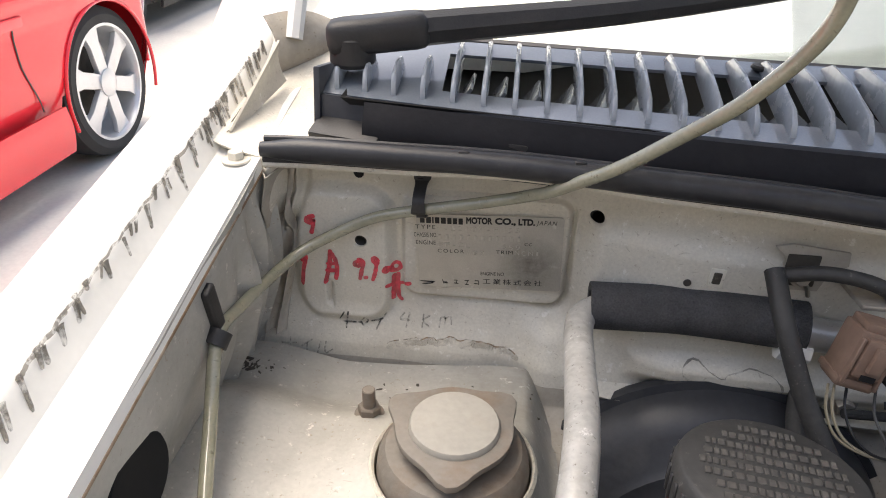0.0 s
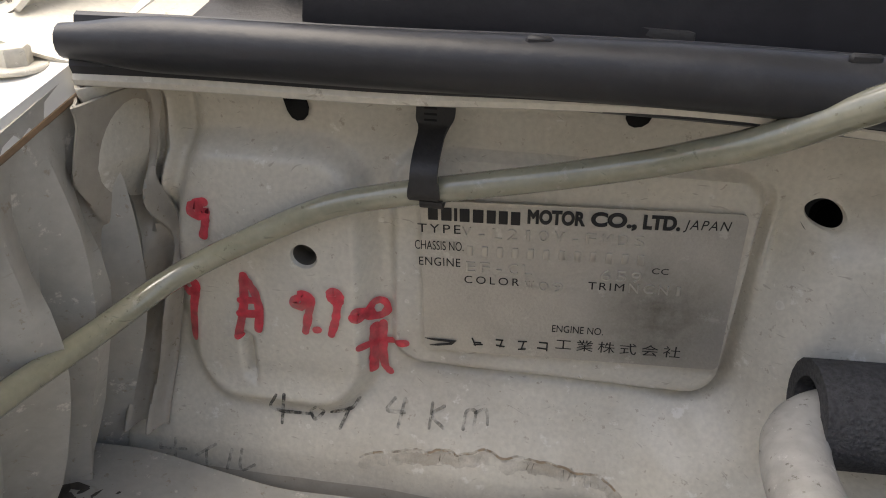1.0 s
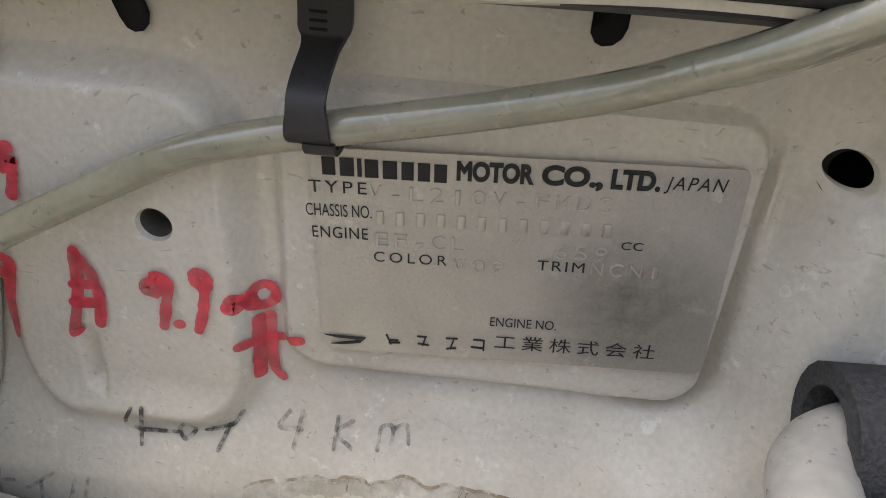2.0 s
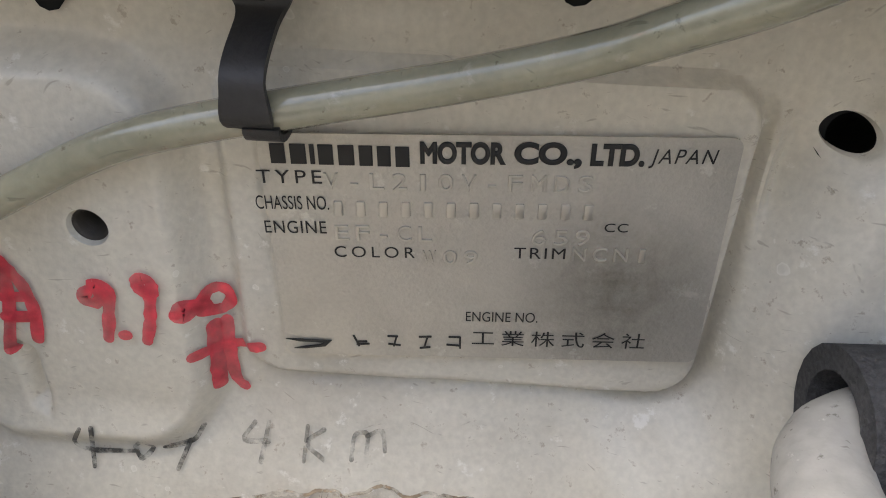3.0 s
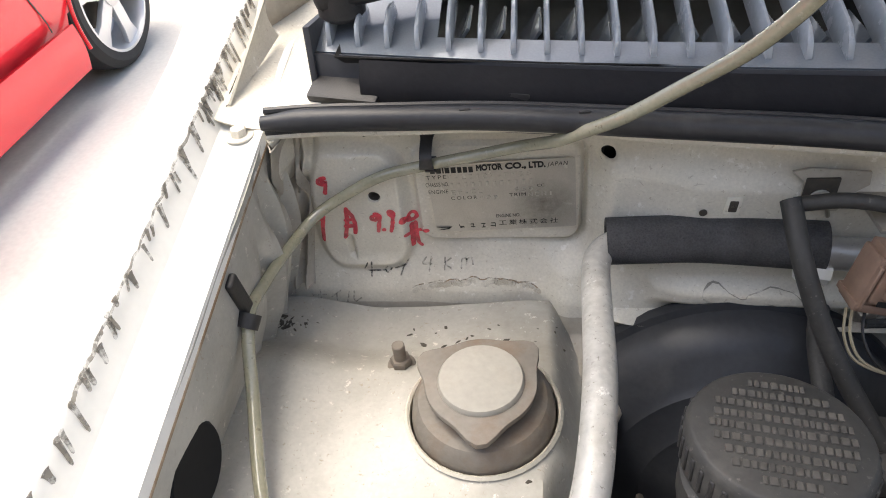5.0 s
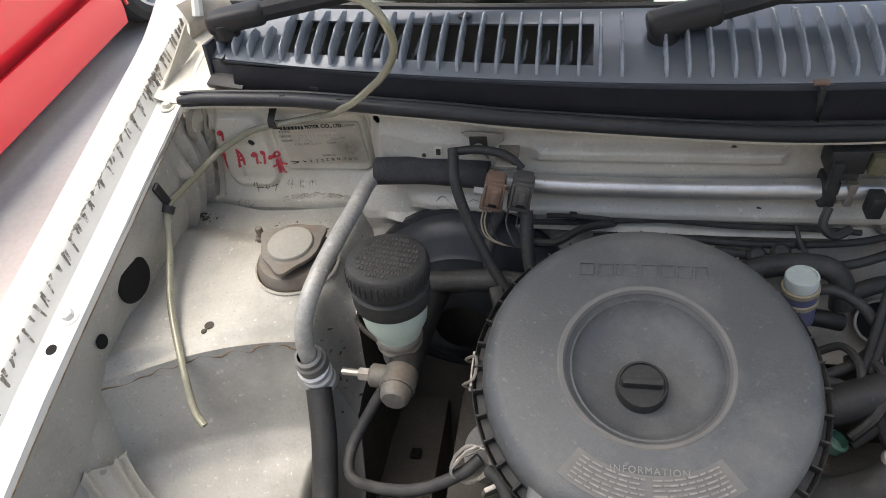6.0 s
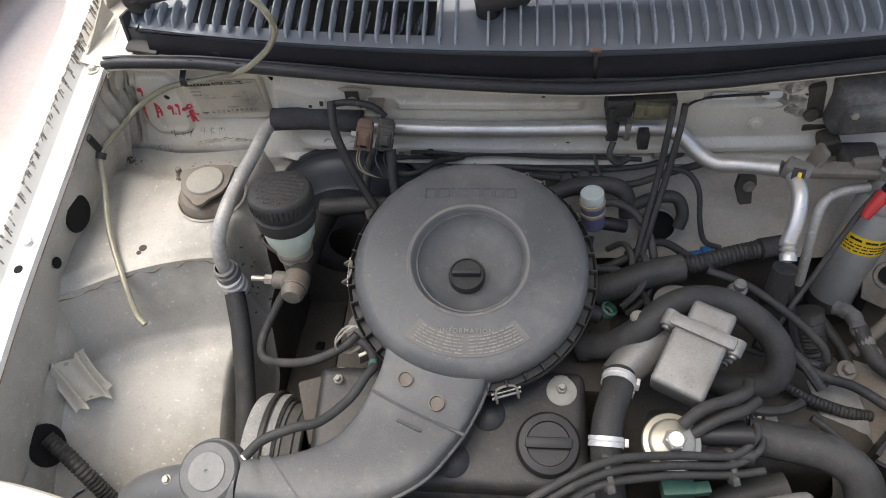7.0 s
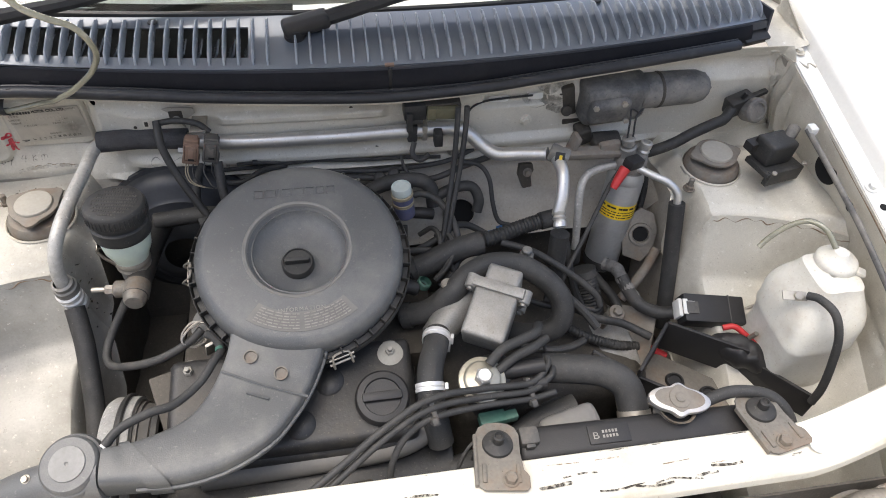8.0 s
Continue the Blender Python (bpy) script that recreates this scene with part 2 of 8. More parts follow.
MOTOR = surface("dusty_motor_paint", (0.105, 0.102, 0.098), 0.6, var=0.35, scale=30, bump=0.4, dirt=(0.3, 0.275, 0.235), dirt_amount=0.62, dirt_scale=17, grit=(0.03, 0.03, 0.03))
FRONT = surface("stained_white_paint", (0.68, 0.645, 0.55), 0.35, var=0.05, scale=12, bump=0.08, dirt=(0.36, 0.29, 0.19), dirt_amount=0.4, dirt_scale=14, coat=0.2, grit=(0.4, 0.35, 0.28))
CLEAR_HOSE = surface("yellowed_clear_hose", (0.33, 0.315, 0.225), 0.16, grit=(0.16, 0.14, 0.09), specks=(0.42, 0.4, 0.32), var=0.14, scale=60, bump=0.08, fine=500, transmission=0.15, subsurface=0.15, coat=1.0, scratch=(0.13, 0.12, 0.08))
PLATE = surface("bare_aluminium_plate", (0.5, 0.475, 0.42), 0.42, metal=0.55, var=0.09, scale=60, bump=0.2, fine=1300, dirt=(0.36, 0.335, 0.28), dirt_amount=0.3, dirt_scale=42, specks=(0.62, 0.6, 0.54), smudge=((0.026, -0.001, -0.005), (0.13, 0.12, 0.1)))
EMBOSS = surface("stamped_aluminium", (0.54, 0.515, 0.46), 0.3, metal=0.7, var=0.05, bump=0.05)
INK = surface("black_print", (0.015, 0.015, 0.015), 0.5, var=0.05, bump=0)
PENCIL = surface("worn_marker", (0.07, 0.066, 0.058), 0.7, var=0.5, scale=500, bump=0, worn=(0.05, 0.9, 300))
PALE_MARK = surface("faded_marker", (0.12, 0.112, 0.095), 0.7, var=0.5, scale=500, bump=0, worn=(0.0, 0.55, 300))
RED_INK = surface("red_marker", (0.64, 0.05, 0.075), 0.4, var=0.3, scale=320, bump=0, worn=(0.62, 0.9, 190))
STAIN = surface("dried_rust_line", (0.30, 0.22, 0.14), 0.8, var=0.3, scale=200, bump=0, worn=(0.0, 0.8, 140))
STAIN_EDGE = surface("rusty_edge", (0.2, 0.13, 0.075), 0.8, var=0.3, scale=60, bump=0.2, dirt=(0.4, 0.36, 0.3), dirt_amount=0.5, dirt_scale=30)
BLOOM = surface("faint_stain", (0.36, 0.29, 0.21), 0.8, var=0.3, scale=120, bump=0, worn=(0.0, 0.3, 110))
BROWN = surface("brown_connector", (0.2, 0.13, 0.095), 0.6, var=0.12, scale=60, bump=0.15, dirt=(0.3, 0.24, 0.18), dirt_amount=0.35, dirt_scale=40)
GREY_CONN = surface("grey_connector", (0.08, 0.076, 0.07), 0.6, var=0.2, scale=60, bump=0.15, dirt=(0.24, 0.2, 0.16), dirt_amount=0.35, dirt_scale=40)
BLUE = surface("blue_plastic", (0.03, 0.13, 0.33), 0.5, var=0.12, scale=60, bump=0.1, dirt=(0.12, 0.12, 0.12), dirt_amount=0.35, dirt_scale=40)
PURPLE = surface("faded_blue_plastic", (0.1, 0.105, 0.18), 0.55, var=0.12, scale=60, bump=0.1, dirt=(0.2, 0.19, 0.18), dirt_amount=0.35, dirt_scale=40)
BEIGE = surface("beige_plastic", (0.3, 0.26, 0.18), 0.55, var=0.12, scale=60, bump=0.1)
PALE = surface("pale_valve_cap", (0.5, 0.55, 0.52), 0.55, var=0.08, scale=60, bump=0.1, dirt=(0.3, 0.27, 0.22), dirt_amount=0.3)
GREEN = surface("green_plastic", (0.06, 0.15, 0.11), 0.5, var=0.12, scale=60, bump=0.1, dirt=(0.18, 0.17, 0.14), dirt_amount=0.35)
YELLOW = surface("yellow_label_paper", (0.8, 0.55, 0.03), 0.45, var=0.05, scale=40, bump=0.02)
RED = surface("red_plastic", (0.5, 0.035, 0.035), 0.4, var=0.08, scale=60, bump=0.1)
DRIER = surface("painted_drier_can", (0.42, 0.42, 0.41), 0.4, metal=0.45, var=0.08, scale=20, bump=0.06, dirt=(0.22, 0.2, 0.165), dirt_amount=0.5, dirt_scale=11)
WHITE_PLASTIC = surface("white_plastic", (0.72, 0.71, 0.67), 0.5, var=0.05, scale=40, bump=0.05, dirt=(0.4, 0.37, 0.3), dirt_amount=0.25)
OILY = surface("oily_black_metal", (0.035, 0.034, 0.033), 0.42, grit=(0.13, 0.115, 0.095), metal=0.2, var=0.25, scale=25, bump=0.3, dirt=(0.11, 0.095, 0.075), dirt_amount=0.45, dirt_scale=16)
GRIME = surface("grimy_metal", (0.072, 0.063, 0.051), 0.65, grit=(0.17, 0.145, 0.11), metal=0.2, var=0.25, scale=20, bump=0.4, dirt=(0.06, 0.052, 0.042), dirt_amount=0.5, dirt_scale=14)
LABEL = surface("printed_grey_label", (0.17, 0.162, 0.15), 0.6, var=0.08, scale=30, bump=0.05, dirt=(0.24, 0.22, 0.18), dirt_amount=0.35, dirt_scale=30)
LABEL_INK = surface("pale_print", (0.27, 0.255, 0.225), 0.6, var=0.25, scale=200, bump=0)
DRIP = surface("black_sealer_drip", (0.22, 0.2, 0.17), 0.6, var=0.3, scale=90, bump=0.1, worn=(0.08, 0.8, 170))
PLASTER = surface("bounce_wall_plaster", (0.34, 0.335, 0.32), 0.85, var=0.12, scale=1.2, bump=0.4, fine=40, dirt=(0.35, 0.33, 0.3), dirt_amount=0.35, dirt_scale=0.7)
CHIP = surface("chipped_paint", (0.05, 0.042, 0.033), 0.8, var=0.3, scale=200, bump=0, worn=(0.0, 1.0, 170))
BOOSTER = surface("booster_paint", (0.032, 0.034, 0.039), 0.42, var=0.2, scale=20, bump=0.1, dirt=(0.105, 0.10, 0.093), dirt_amount=0.4, dirt_scale=12)
OLIVE = surface("olive_plastic", (0.13, 0.12, 0.07), 0.55, var=0.15, scale=60, bump=0.1, dirt=(0.2, 0.18, 0.13), dirt_amount=0.35, dirt_scale=30)
FLAP = surface("flap_plastic", (0.013, 0.013, 0.015), 0.72, spec=0.15, var=0.2, scale=20, bump=0.2, dirt=(0.05, 0.048, 0.045), dirt_amount=0.25, dirt_scale=14)
SMEAR = surface("oily_smear", (0.12, 0.10, 0.075), 0.6, var=0.3, scale=40, bump=0, worn=(0.0, 0.5, 70))
WORN = surface("worn_grey_cover", (0.25, 0.247, 0.235), 0.6, var=0.25, scale=35, bump=0.6, fine=380, dirt=(0.14, 0.13, 0.115), dirt_amount=0.5, dirt_scale=24, specks=(0.55, 0.54, 0.5), grit=(0.1, 0.095, 0.085))
# Near-black colour stands for the shade inside holes, slots and the plenum.
CAVITY = surface("painted_dark_opening", (0.006, 0.006, 0.006), 0.9, var=0.2, bump=0)
CONCRETE = surface("pale_concrete", (0.64, 0.61, 0.55), 0.9, var=0.1, scale=1.3, bump=0.5, fine=60, dirt=(0.3, 0.28, 0.25), dirt_amount=0.35, dirt_scale=0.8)
RED_PAINT = surface("red_car_paint", (0.75, 0.02, 0.035), 0.25, var=0.03, scale=3, bump=0.01, coat=0.7)
TYRE = surface("tyre_rubber", (0.03, 0.03, 0.03), 0.8, var=0.15, scale=20, bump=0.3)
ALLOY = surface("alloy_wheel", (0.62, 0.63, 0.64), 0.3, metal=0.6, var=0.05, scale=15, bump=0.05, dirt=(0.3, 0.28, 0.26), dirt_amount=0.2)
GLASS = surface("window_glass", (0.8, 0.85, 0.83), 0.02, var=0, bump=0, transmission=1.0, ior=1.6)
DARK_GLASS = surface("tinted_glass", (0.02, 0.025, 0.025), 0.05, var=0, bump=0)
# Dashboard colour is lifted to carry the white glare in the windscreen.
TRIM = surface("glare_paled_dashboard", (0.6, 0.6, 0.58), 0.7, var=0.1, scale=10, bump=0.2)


# ---------------------------------------------------------------- mesh helpers
ORIGIN = {}
V = Vector


def thing(name, at, label, category, group="", kind=""):
    ob = new(name)
    ob.empty_display_size = 0.02
    ob.location = at
    ORIGIN[ob] = V(at)
    return tagged(ob, label, category, group, kind)


def part(name, bm, material, parent, label=""):
    """One mesh under a thing or a part; bm is in the world's metres."""
    at = ORIGIN[parent]
    bmesh.ops.recalc_face_normals(bm, faces=bm.faces)
    bmesh.ops.translate(bm, verts=bm.verts, vec=-at)
    me = bpy.data.meshes.new(name)
    bm.to_mesh(me)
    bm.free()
    me.materials.append(material)
    for poly in me.polygons:
        poly.use_smooth = True
    me.set_sharp_from_angle(angle=radians(38))
    ob = new(name, me)
    ob.parent = parent
    ORIGIN[ob] = at
    return tagged(ob, label)


def join(*bms):
    out = bms[0]
    for bm in bms[1:]:
        me = bpy.data.meshes.new("joined")
        bm.to_mesh(me)
        bm.free()
        out.from_mesh(me)
        bpy.data.meshes.remove(me)
    return out


def put(bm, m):
    bmesh.ops.transform(bm, matrix=m, verts=bm.verts)
    return bm


def block(size, m, bevel=0.0015, segs=2, taper=1.0):
    bm = bmesh.new()
    bmesh.ops.create_cube(bm, size=1)
    for v in bm.verts:
        k = taper if v.co.z > 0 else 1.0
        v.co = V((v.co.x * size[0] * k, v.co.y * size[1] * k, v.co.z * size[2]))
    if bevel:
        bmesh.ops.bevel(bm, geom=bm.edges[:], offset=min(bevel, min(size) * 0.45), segments=segs, affect="EDGES", profile=0.6)
    return put(bm, m)


def lathe(profile, m, seg=28, wob=0.0):
    """Turns (radius, height) pairs round the z axis; a radius of 0 closes the end."""
    bm = bmesh.new()
    rings = []
    for r, z in profile:
        if r <= 0:
            rings.append([bm.verts.new((0, 0, z))])
        else:
            rings.append([bm.verts.new((r * math.cos(a) * (1 + wob * math.sin(3 * a)), r * math.sin(a), z)) for a in (2 * math.pi * i / seg for i in range(seg))])
    for a, b in zip(rings, rings[1:]):
        for i in range(seg):
            j = (i + 1) % seg
            if len(a) == 1 and len(b) == 1:
                continue
            if len(a) == 1:
                bm.faces.new((a[0], b[i], b[j]))
            elif len(b) == 1:
                bm.faces.new((a[i], b[0], a[j]))
            else:
                bm.faces.new((a[i], b[i], b[j], a[j]))
    return put(bm, m)


def disc(r, h, m, bevel=0.0015, seg=24):
    return lathe([(0, 0), (r - bevel, 0), (r, bevel), (r, h - bevel), (r - bevel, h), (0, h)], m, seg)


def hexnut(r, h, m):
    return lathe([(0, 0), (r, 0), (r, h * 0.85), (r * 0.88, h), (0, h)], m, 6)


def aim(at, way, spin=0.0):
    """A pose at a point whose z axis points along way."""
    return Matrix.Translation(at) @ V(way).to_track_quat("Z", "Y").to_matrix().to_4x4() @ Matrix.Rotation(radians(spin), 4, "Z")


def smooth_line(pts, steps=6):
    pts = [V(p) for p in pts]
    if len(pts) < 3 or steps < 2:
        return pts
    ext = [pts[0] * 2 - pts[1]] + pts + [pts[-1] * 2 - pts[-2]]
    out = []
    for i in range(1, len(ext) - 2):
        p0, p1, p2, p3 = ext[i - 1:i + 3]
        for k in range(steps):
            t = k / steps
            out.append(0.5 * (2 * p1 + (p2 - p0) * t + (2 * p0 - 5 * p1 + 4 * p2 - p3) * t * t + (3 * p1 - p0 - 3 * p2 + p3) * t ** 3))
    out.append(pts[-1])
    return out


def tube(pts, r, seg=12, steps=6, inner=0.0, ribs=0.0):
    """A swept tube along a smooth line; inner > 0 leaves the ends open with that bore, ribs corrugates it."""
    line = smooth_line(pts, steps)
    if ribs:
        fine = []
        for a, b in zip(line, line[1:]):
            k = max(1, int((b - a).length / 0.0012))
            fine += [a.lerp(b, i / k) for i in range(k)]
        line = fine + [line[-1]]
    bm = bmesh.new()
    way = (line[1] - line[0]).normalized()
    side = way.orthogonal().normalized()
    rings, run = [], 0.0
    for i, p in enumerate(line):
        nxt = (line[min(i + 1, len(line) - 1)] - line[max(i - 1, 0)]).normalized()
        side = (side - nxt * side.dot(nxt)).normalized()
        up = nxt.cross(side)
        if i:
            run += (p - line[i - 1]).length
        rad = (r(i / (len(line) - 1)) if callable(r) else r) * (1 + (ribs * math.sin(run * 2 * math.pi / 0.005) if ribs else 0))
        rings.append([bm.verts.new(p + (side * math.cos(a) + up * math.sin(a)) * rad) for a in (2 * math.pi * k / seg for k in range(seg))])
    for a, b in zip(rings, rings[1:]):
        for k in range(seg):
            bm.faces.new((a[k], a[(k + 1) % seg], b[(k + 1) % seg], b[k]))
    for ring, p, d in ((rings[0], line[0], line[1] - line[0]), (rings[-1], line[-1], line[-2] - line[-1])):
        if inner:
            d = d.normalized()
            k0 = [bm.verts.new(p + (v.co - p) * inner) for v in ring]
            k1 = [bm.verts.new(p + (v.co - p) * inner + d * 0.012) for v in ring]
            for k in range(seg):
                j = (k + 1) % seg
                bm.faces.new((ring[k], k0[k], k0[j], ring[j]))
                bm.faces.new((k0[k], k1[k], k1[j], k0[j]))
            bm.faces.new(k1)
        else:
            bm.faces.new(ring)
    return bm


def slab(outline, h, m, bevel=0.0):
    """A plate of thickness h from a flat outline."""
    bm = bmesh.new()
    f = bm.faces.new([bm.verts.new((x, y, 0)) for x, y in outline])
    up = bmesh.ops.extrude_face_region(bm, geom=[f])
    bmesh.ops.translate(bm, verts=[v for v in up["geom"] if isinstance(v, bmesh.types.BMVert)], vec=(0, 0, h))
    if bevel:
        bmesh.ops.bevel(bm, geom=[e for e in bm.edges if e.calc_face_angle(0) > 0.6], offset=bevel, segments=2, affect="EDGES", profile=0.6)
    return put(bm, m)


def round_rect(w, h, r, n=5):
    out = []
    for cx, cy, a0 in ((w / 2 - r, h / 2 - r, 0), (-w / 2 + r, h / 2 - r, 90), (-w / 2 + r, -h / 2 + r, 180), (w / 2 - r, -h / 2 + r, 270)):
        out += [(cx + r * math.cos(radians(a0 + 90 * i / n)), cy + r * math.sin(radians(a0 + 90 * i / n))) for i in range(n + 1)]
    return out


def sheet(f, nu, nv, thick=0.0, hole=None):
    """A surface f(u, v), u and v from 0 to 1; faces for which hole(u, v) holds are left out."""
    bm = bmesh.new()
    g = [[bm.verts.new(f(i / nu, j / nv)) for j in range(nv + 1)] for i in range(nu + 1)]
    for i in range(nu):
        for j in range(nv):
            if not (hole and hole((i + 0.5) / nu, (j + 0.5) / nv)):
                bm.faces.new((g[i][j], g[i + 1][j], g[i + 1][j + 1], g[i][j + 1]))
    bmesh.ops.delete(bm, geom=[v for v in bm.verts if not v.link_faces], context="VERTS")
    if thick:
        bmesh.ops.solidify(bm, geom=bm.faces[:], thickness=thick)
    return bm


def clamp(x, a=0.0, b=1.0):
    return max(a, min(b, x))


def step(a, b, x):
    t = clamp((x - a) / (b - a))
    return t * t * (3 - 2 * t)


def text_mesh(body, size, m, depth=0.0, space=1.0, wide=1.0, bold=0.0, bevel=0.0, slant=0.0):
    cu = bpy.data.curves.new("writing", "FONT")
    cu.body, cu.size, cu.extrude, cu.space_character, cu.offset = body, size, depth, space, bold
    cu.align_x, cu.align_y = "LEFT", "CENTER"
    cu.bevel_depth, cu.bevel_resolution, cu.shear = bevel, 1, slant
    ob = bpy.data.objects.new("writing", cu)
    me = bpy.data.meshes.new_from_object(ob)
    bm = bmesh.new()
    bm.from_mesh(me)
    bpy.data.objects.remove(ob)
    bpy.data.meshes.remove(me)
    xs = [v.co.x for v in bm.verts]
    k = wide / (max(xs) - min(xs)) if wide else 1
    x0 = min(xs)
    for v in bm.verts:
        v.co.x = (v.co.x - x0) * k
    return put(bm, m)


def ribbon(pts, w, m, h=0.0003, steps=5):
    """A flat brush stroke on the xy plane of m."""
    line = smooth_line([V((x, y, 0)) for x, y in pts], steps)
    bm = bmesh.new()
    rows = []
    for i, p in enumerate(line):
        d = (line[min(i + 1, len(line) - 1)] - line[max(i - 1, 0)]).normalized()
        s = V((-d.y, d.x, 0)) * w / 2 * (0.85 + 0.3 * random.random())
        rows.append((bm.verts.new(p + s + V((0, 0, h))), bm.verts.new(p - s + V((0, 0, h)))))
    for a, b in zip(rows, rows[1:]):
        bm.faces.new((a[0], a[1], b[1], b[0]))
    for end, nxt in ((rows[0], rows[1]), (rows[-1], rows[-2])):
        mid, half = (end[0].co + end[1].co) / 2, (end[0].co - end[1].co) / 2
        out = (mid - (nxt[0].co + nxt[1].co) / 2).normalized() * half.length
        arc = [bm.verts.new(mid + half * math.cos(k) + out * math.sin(k)) for k in (math.pi * q / 6 for q in range(1, 6))]
        bm.faces.new([end[0]] + arc + [end[1]])
    return put(bm, m)


def on_surface(bm, face, lift):
    """Lays a flat mesh onto the firewall's face."""
    for v in bm.verts:
        v.co.y = face(v.co.x, v.co.z) - lift
    return bm


def bolt(name, at, way, r, parent, material, washer=1.7, label=""):
    m = aim(at, way, random.uniform(0, 60))
    b = part(name, join(disc(r * washer, r * 0.3, m, r * 0.08, 20), put(hexnut(r, r * 0.9, Matrix.Identity(4)), m @ pose(0, 0, r * 0.3))), material, parent, label)
    return b


# ---------------------------------------------------------------- ground and distance
def ground_height(x, y):
    return 0.004 * math.sin(x * 3.1) * math.cos(y * 2.3)


bm = sheet(lambda u, v: V((-80 + 160 * u, -80 + 160 * v, ground_height(-80 + 160 * u, -80 + 160 * v))), 60, 60)
ground = thing("ground", (0, 0, 0), "pale sunlit concrete yard, worn and dusty", "ground", kind="structure")
part("concrete_surface", bm, CONCRETE, ground)


# Added wall, out of view: its grey bounces soft light onto the firewall.
bouncer = thing("bounce_wall", (0, -3.9, 0), "plain grey wall added unseen in front of the car to bounce light", "wall", kind="structure")
part("wall_slab", block((16, 0.3, 3.4), pose(0, -3.9, 1.7), 0.02), PLASTER, bouncer)


# ---------------------------------------------------------------- body shell of the open car
def zf(y):
    """Height of the fender flange along the car."""
    return 0.92 + 0.2 * y if y > -0.3 else 0.86 + 0.26 * (y + 0.3)


def bump_at(x, z, cx, cz, hw, hh, soft):
    dx, dz = abs(x - cx) - hw, abs(z - cz) - hh
    d = math.hypot(max(dx, 0), max(dz, 0)) + min(max(dx, dz), 0)
    return 1 - step(-soft, soft, d)


def panel_rim(x, z, cx, cz, hw, hh, r):
    """Distance outside a rectangle with rounded corners; negative inside."""
    dx, dz = abs(x - cx) - hw + r, abs(z - cz) - hh + r
    return math.hypot(max(dx, 0), max(dz, 0)) + min(max(dx, dz), 0) - r


def wall_y(x, z):
    """Face of the upper firewall: raised pads, pressed grooves and the bulge beside the plate."""
    left = 1 - step(-0.378, -0.330, x)
    y = 0.0225 * left + (1 - left) * (0.012 - 0.014 * (1 - min(1, (x / 0.42) ** 2)))
    y -= 0.0076 * (1 - step(-0.0042, 0.0042, panel_rim(x, z, -0.5385, 0.8535, 0.0300, 0.0450, 0.017)))
    side = abs(x) - 0.560 - 0.36 * max(0, 0.895 - z)
    y += 0.0045 * math.exp(-((side - 0.001) / 0.003) ** 2)
    y -= 0.034 * step(0.0, 0.034, side) + 0.0062 * math.sin(side * 480 + 2.2 * noise.noise((z * 20, x * 9, 6))) * step(0.003, 0.008, side)
    rim = panel_rim(x, z, -0.4505, 0.8630, 0.0503, 0.0363, 0.010)
    y -= 0.0030 * (1 - step(-0.0014, 0.0014, rim))
    low, right = step(0.850, 0.832, z), step(-0.432, -0.406, x)
    near = max(0.45 * low * step(-0.503, -0.48, x), right * step(0.905, 0.88, z))
    y += 0.0050 * near * math.exp(-((rim - 0.0019) / 0.0017) ** 2)
    y -= 0.0110 * right * step(0.905, 0.88, z) * step(0.002, 0.020, rim) + 0.003 * near * step(0.003, 0.012, rim)
    along, across = 0.5 * (x + 0.3925) + 0.866 * (z - 0.8815), 0.866 * (x + 0.3925) - 0.5 * (z - 0.8815)
    y += 0.0060 * math.exp(-((along / 0.019) ** 2 + (across / 0.0085) ** 2)) * step(0.003, 0.007, rim)
    y += 0.0042 * bump_at(x, z + 0.6 * (x + 0.548), -0.548, 0.826, 0.0014, 0.0085, 0.0018)
    y -= 0.009 * math.exp(-(((x + 0.362) / 0.022) ** 2 + ((z - 0.826) / 0.026) ** 2))
    y -= 0.016 * step(0.822, 0.786, z) * left
    y -= 0.007 * bump_at(x, z, -0.117, 0.876, 0.108, 0.007, 0.0045)
    y -= 0.009 * bump_at(x, z, 0.0, 0.808, 0.36, 0.008, 0.006) * (1 - left)
    y += 0.008 * bump_at(x, z, 0.175, 0.882, 0.045, 0.012, 0.004)
    y -= 0.004 * step(0.908, 0.917, z)
    y += 0.0007 * noise.noise((x * 28, z * 28, 1.7)) + 0.0003 * noise.noise((x * 90, z * 90, 4.1))
    return y


def firewall_point(u, v):
    x = -0.612 + 0.262 * u / 0.6 if u < 0.6 else -0.35 + 0.962 * (u - 0.6) / 0.4
    if v < 0.6:
        z = 0.917 - (0.917 - 0.792) * v / 0.6
        return V((x, wall_y(x, z), z))
    w = (v - 0.6) / 0.4
    y0 = wall_y(x, 0.792)
    corner = (1 - step(-0.40, -0.36, x)) + step(0.36, 0.42, x)
    a = w * math.pi / 2
    box = V((x, y0 - 0.012 * w - 0.085 * step(0.35, 1, w), 0.792 - 0.030 * min(1, w * 2)))
    if w < 0.12:
        low = V((x, y0 - 0.012 * w / 0.12, 0.792 - 0.004 * w / 0.12))
    elif w < 0.24:
        low = V((x, y0 - 0.012 + 0.02 * (w - 0.12) / 0.12, 0.788 - 0.02 * (w - 0.12) / 0.12))
    else:
        k = (w - 0.24) / 0.76
        reach = 0.085 - 0.052 * step(-0.14, -0.20, x)
        low = V((x, y0 + 0.008 - reach * k - 0.003 * noise.noise((x * 22, k * 6, 3)), 0.768 - reach * k))
    return low.lerp(box, clamp(corner))


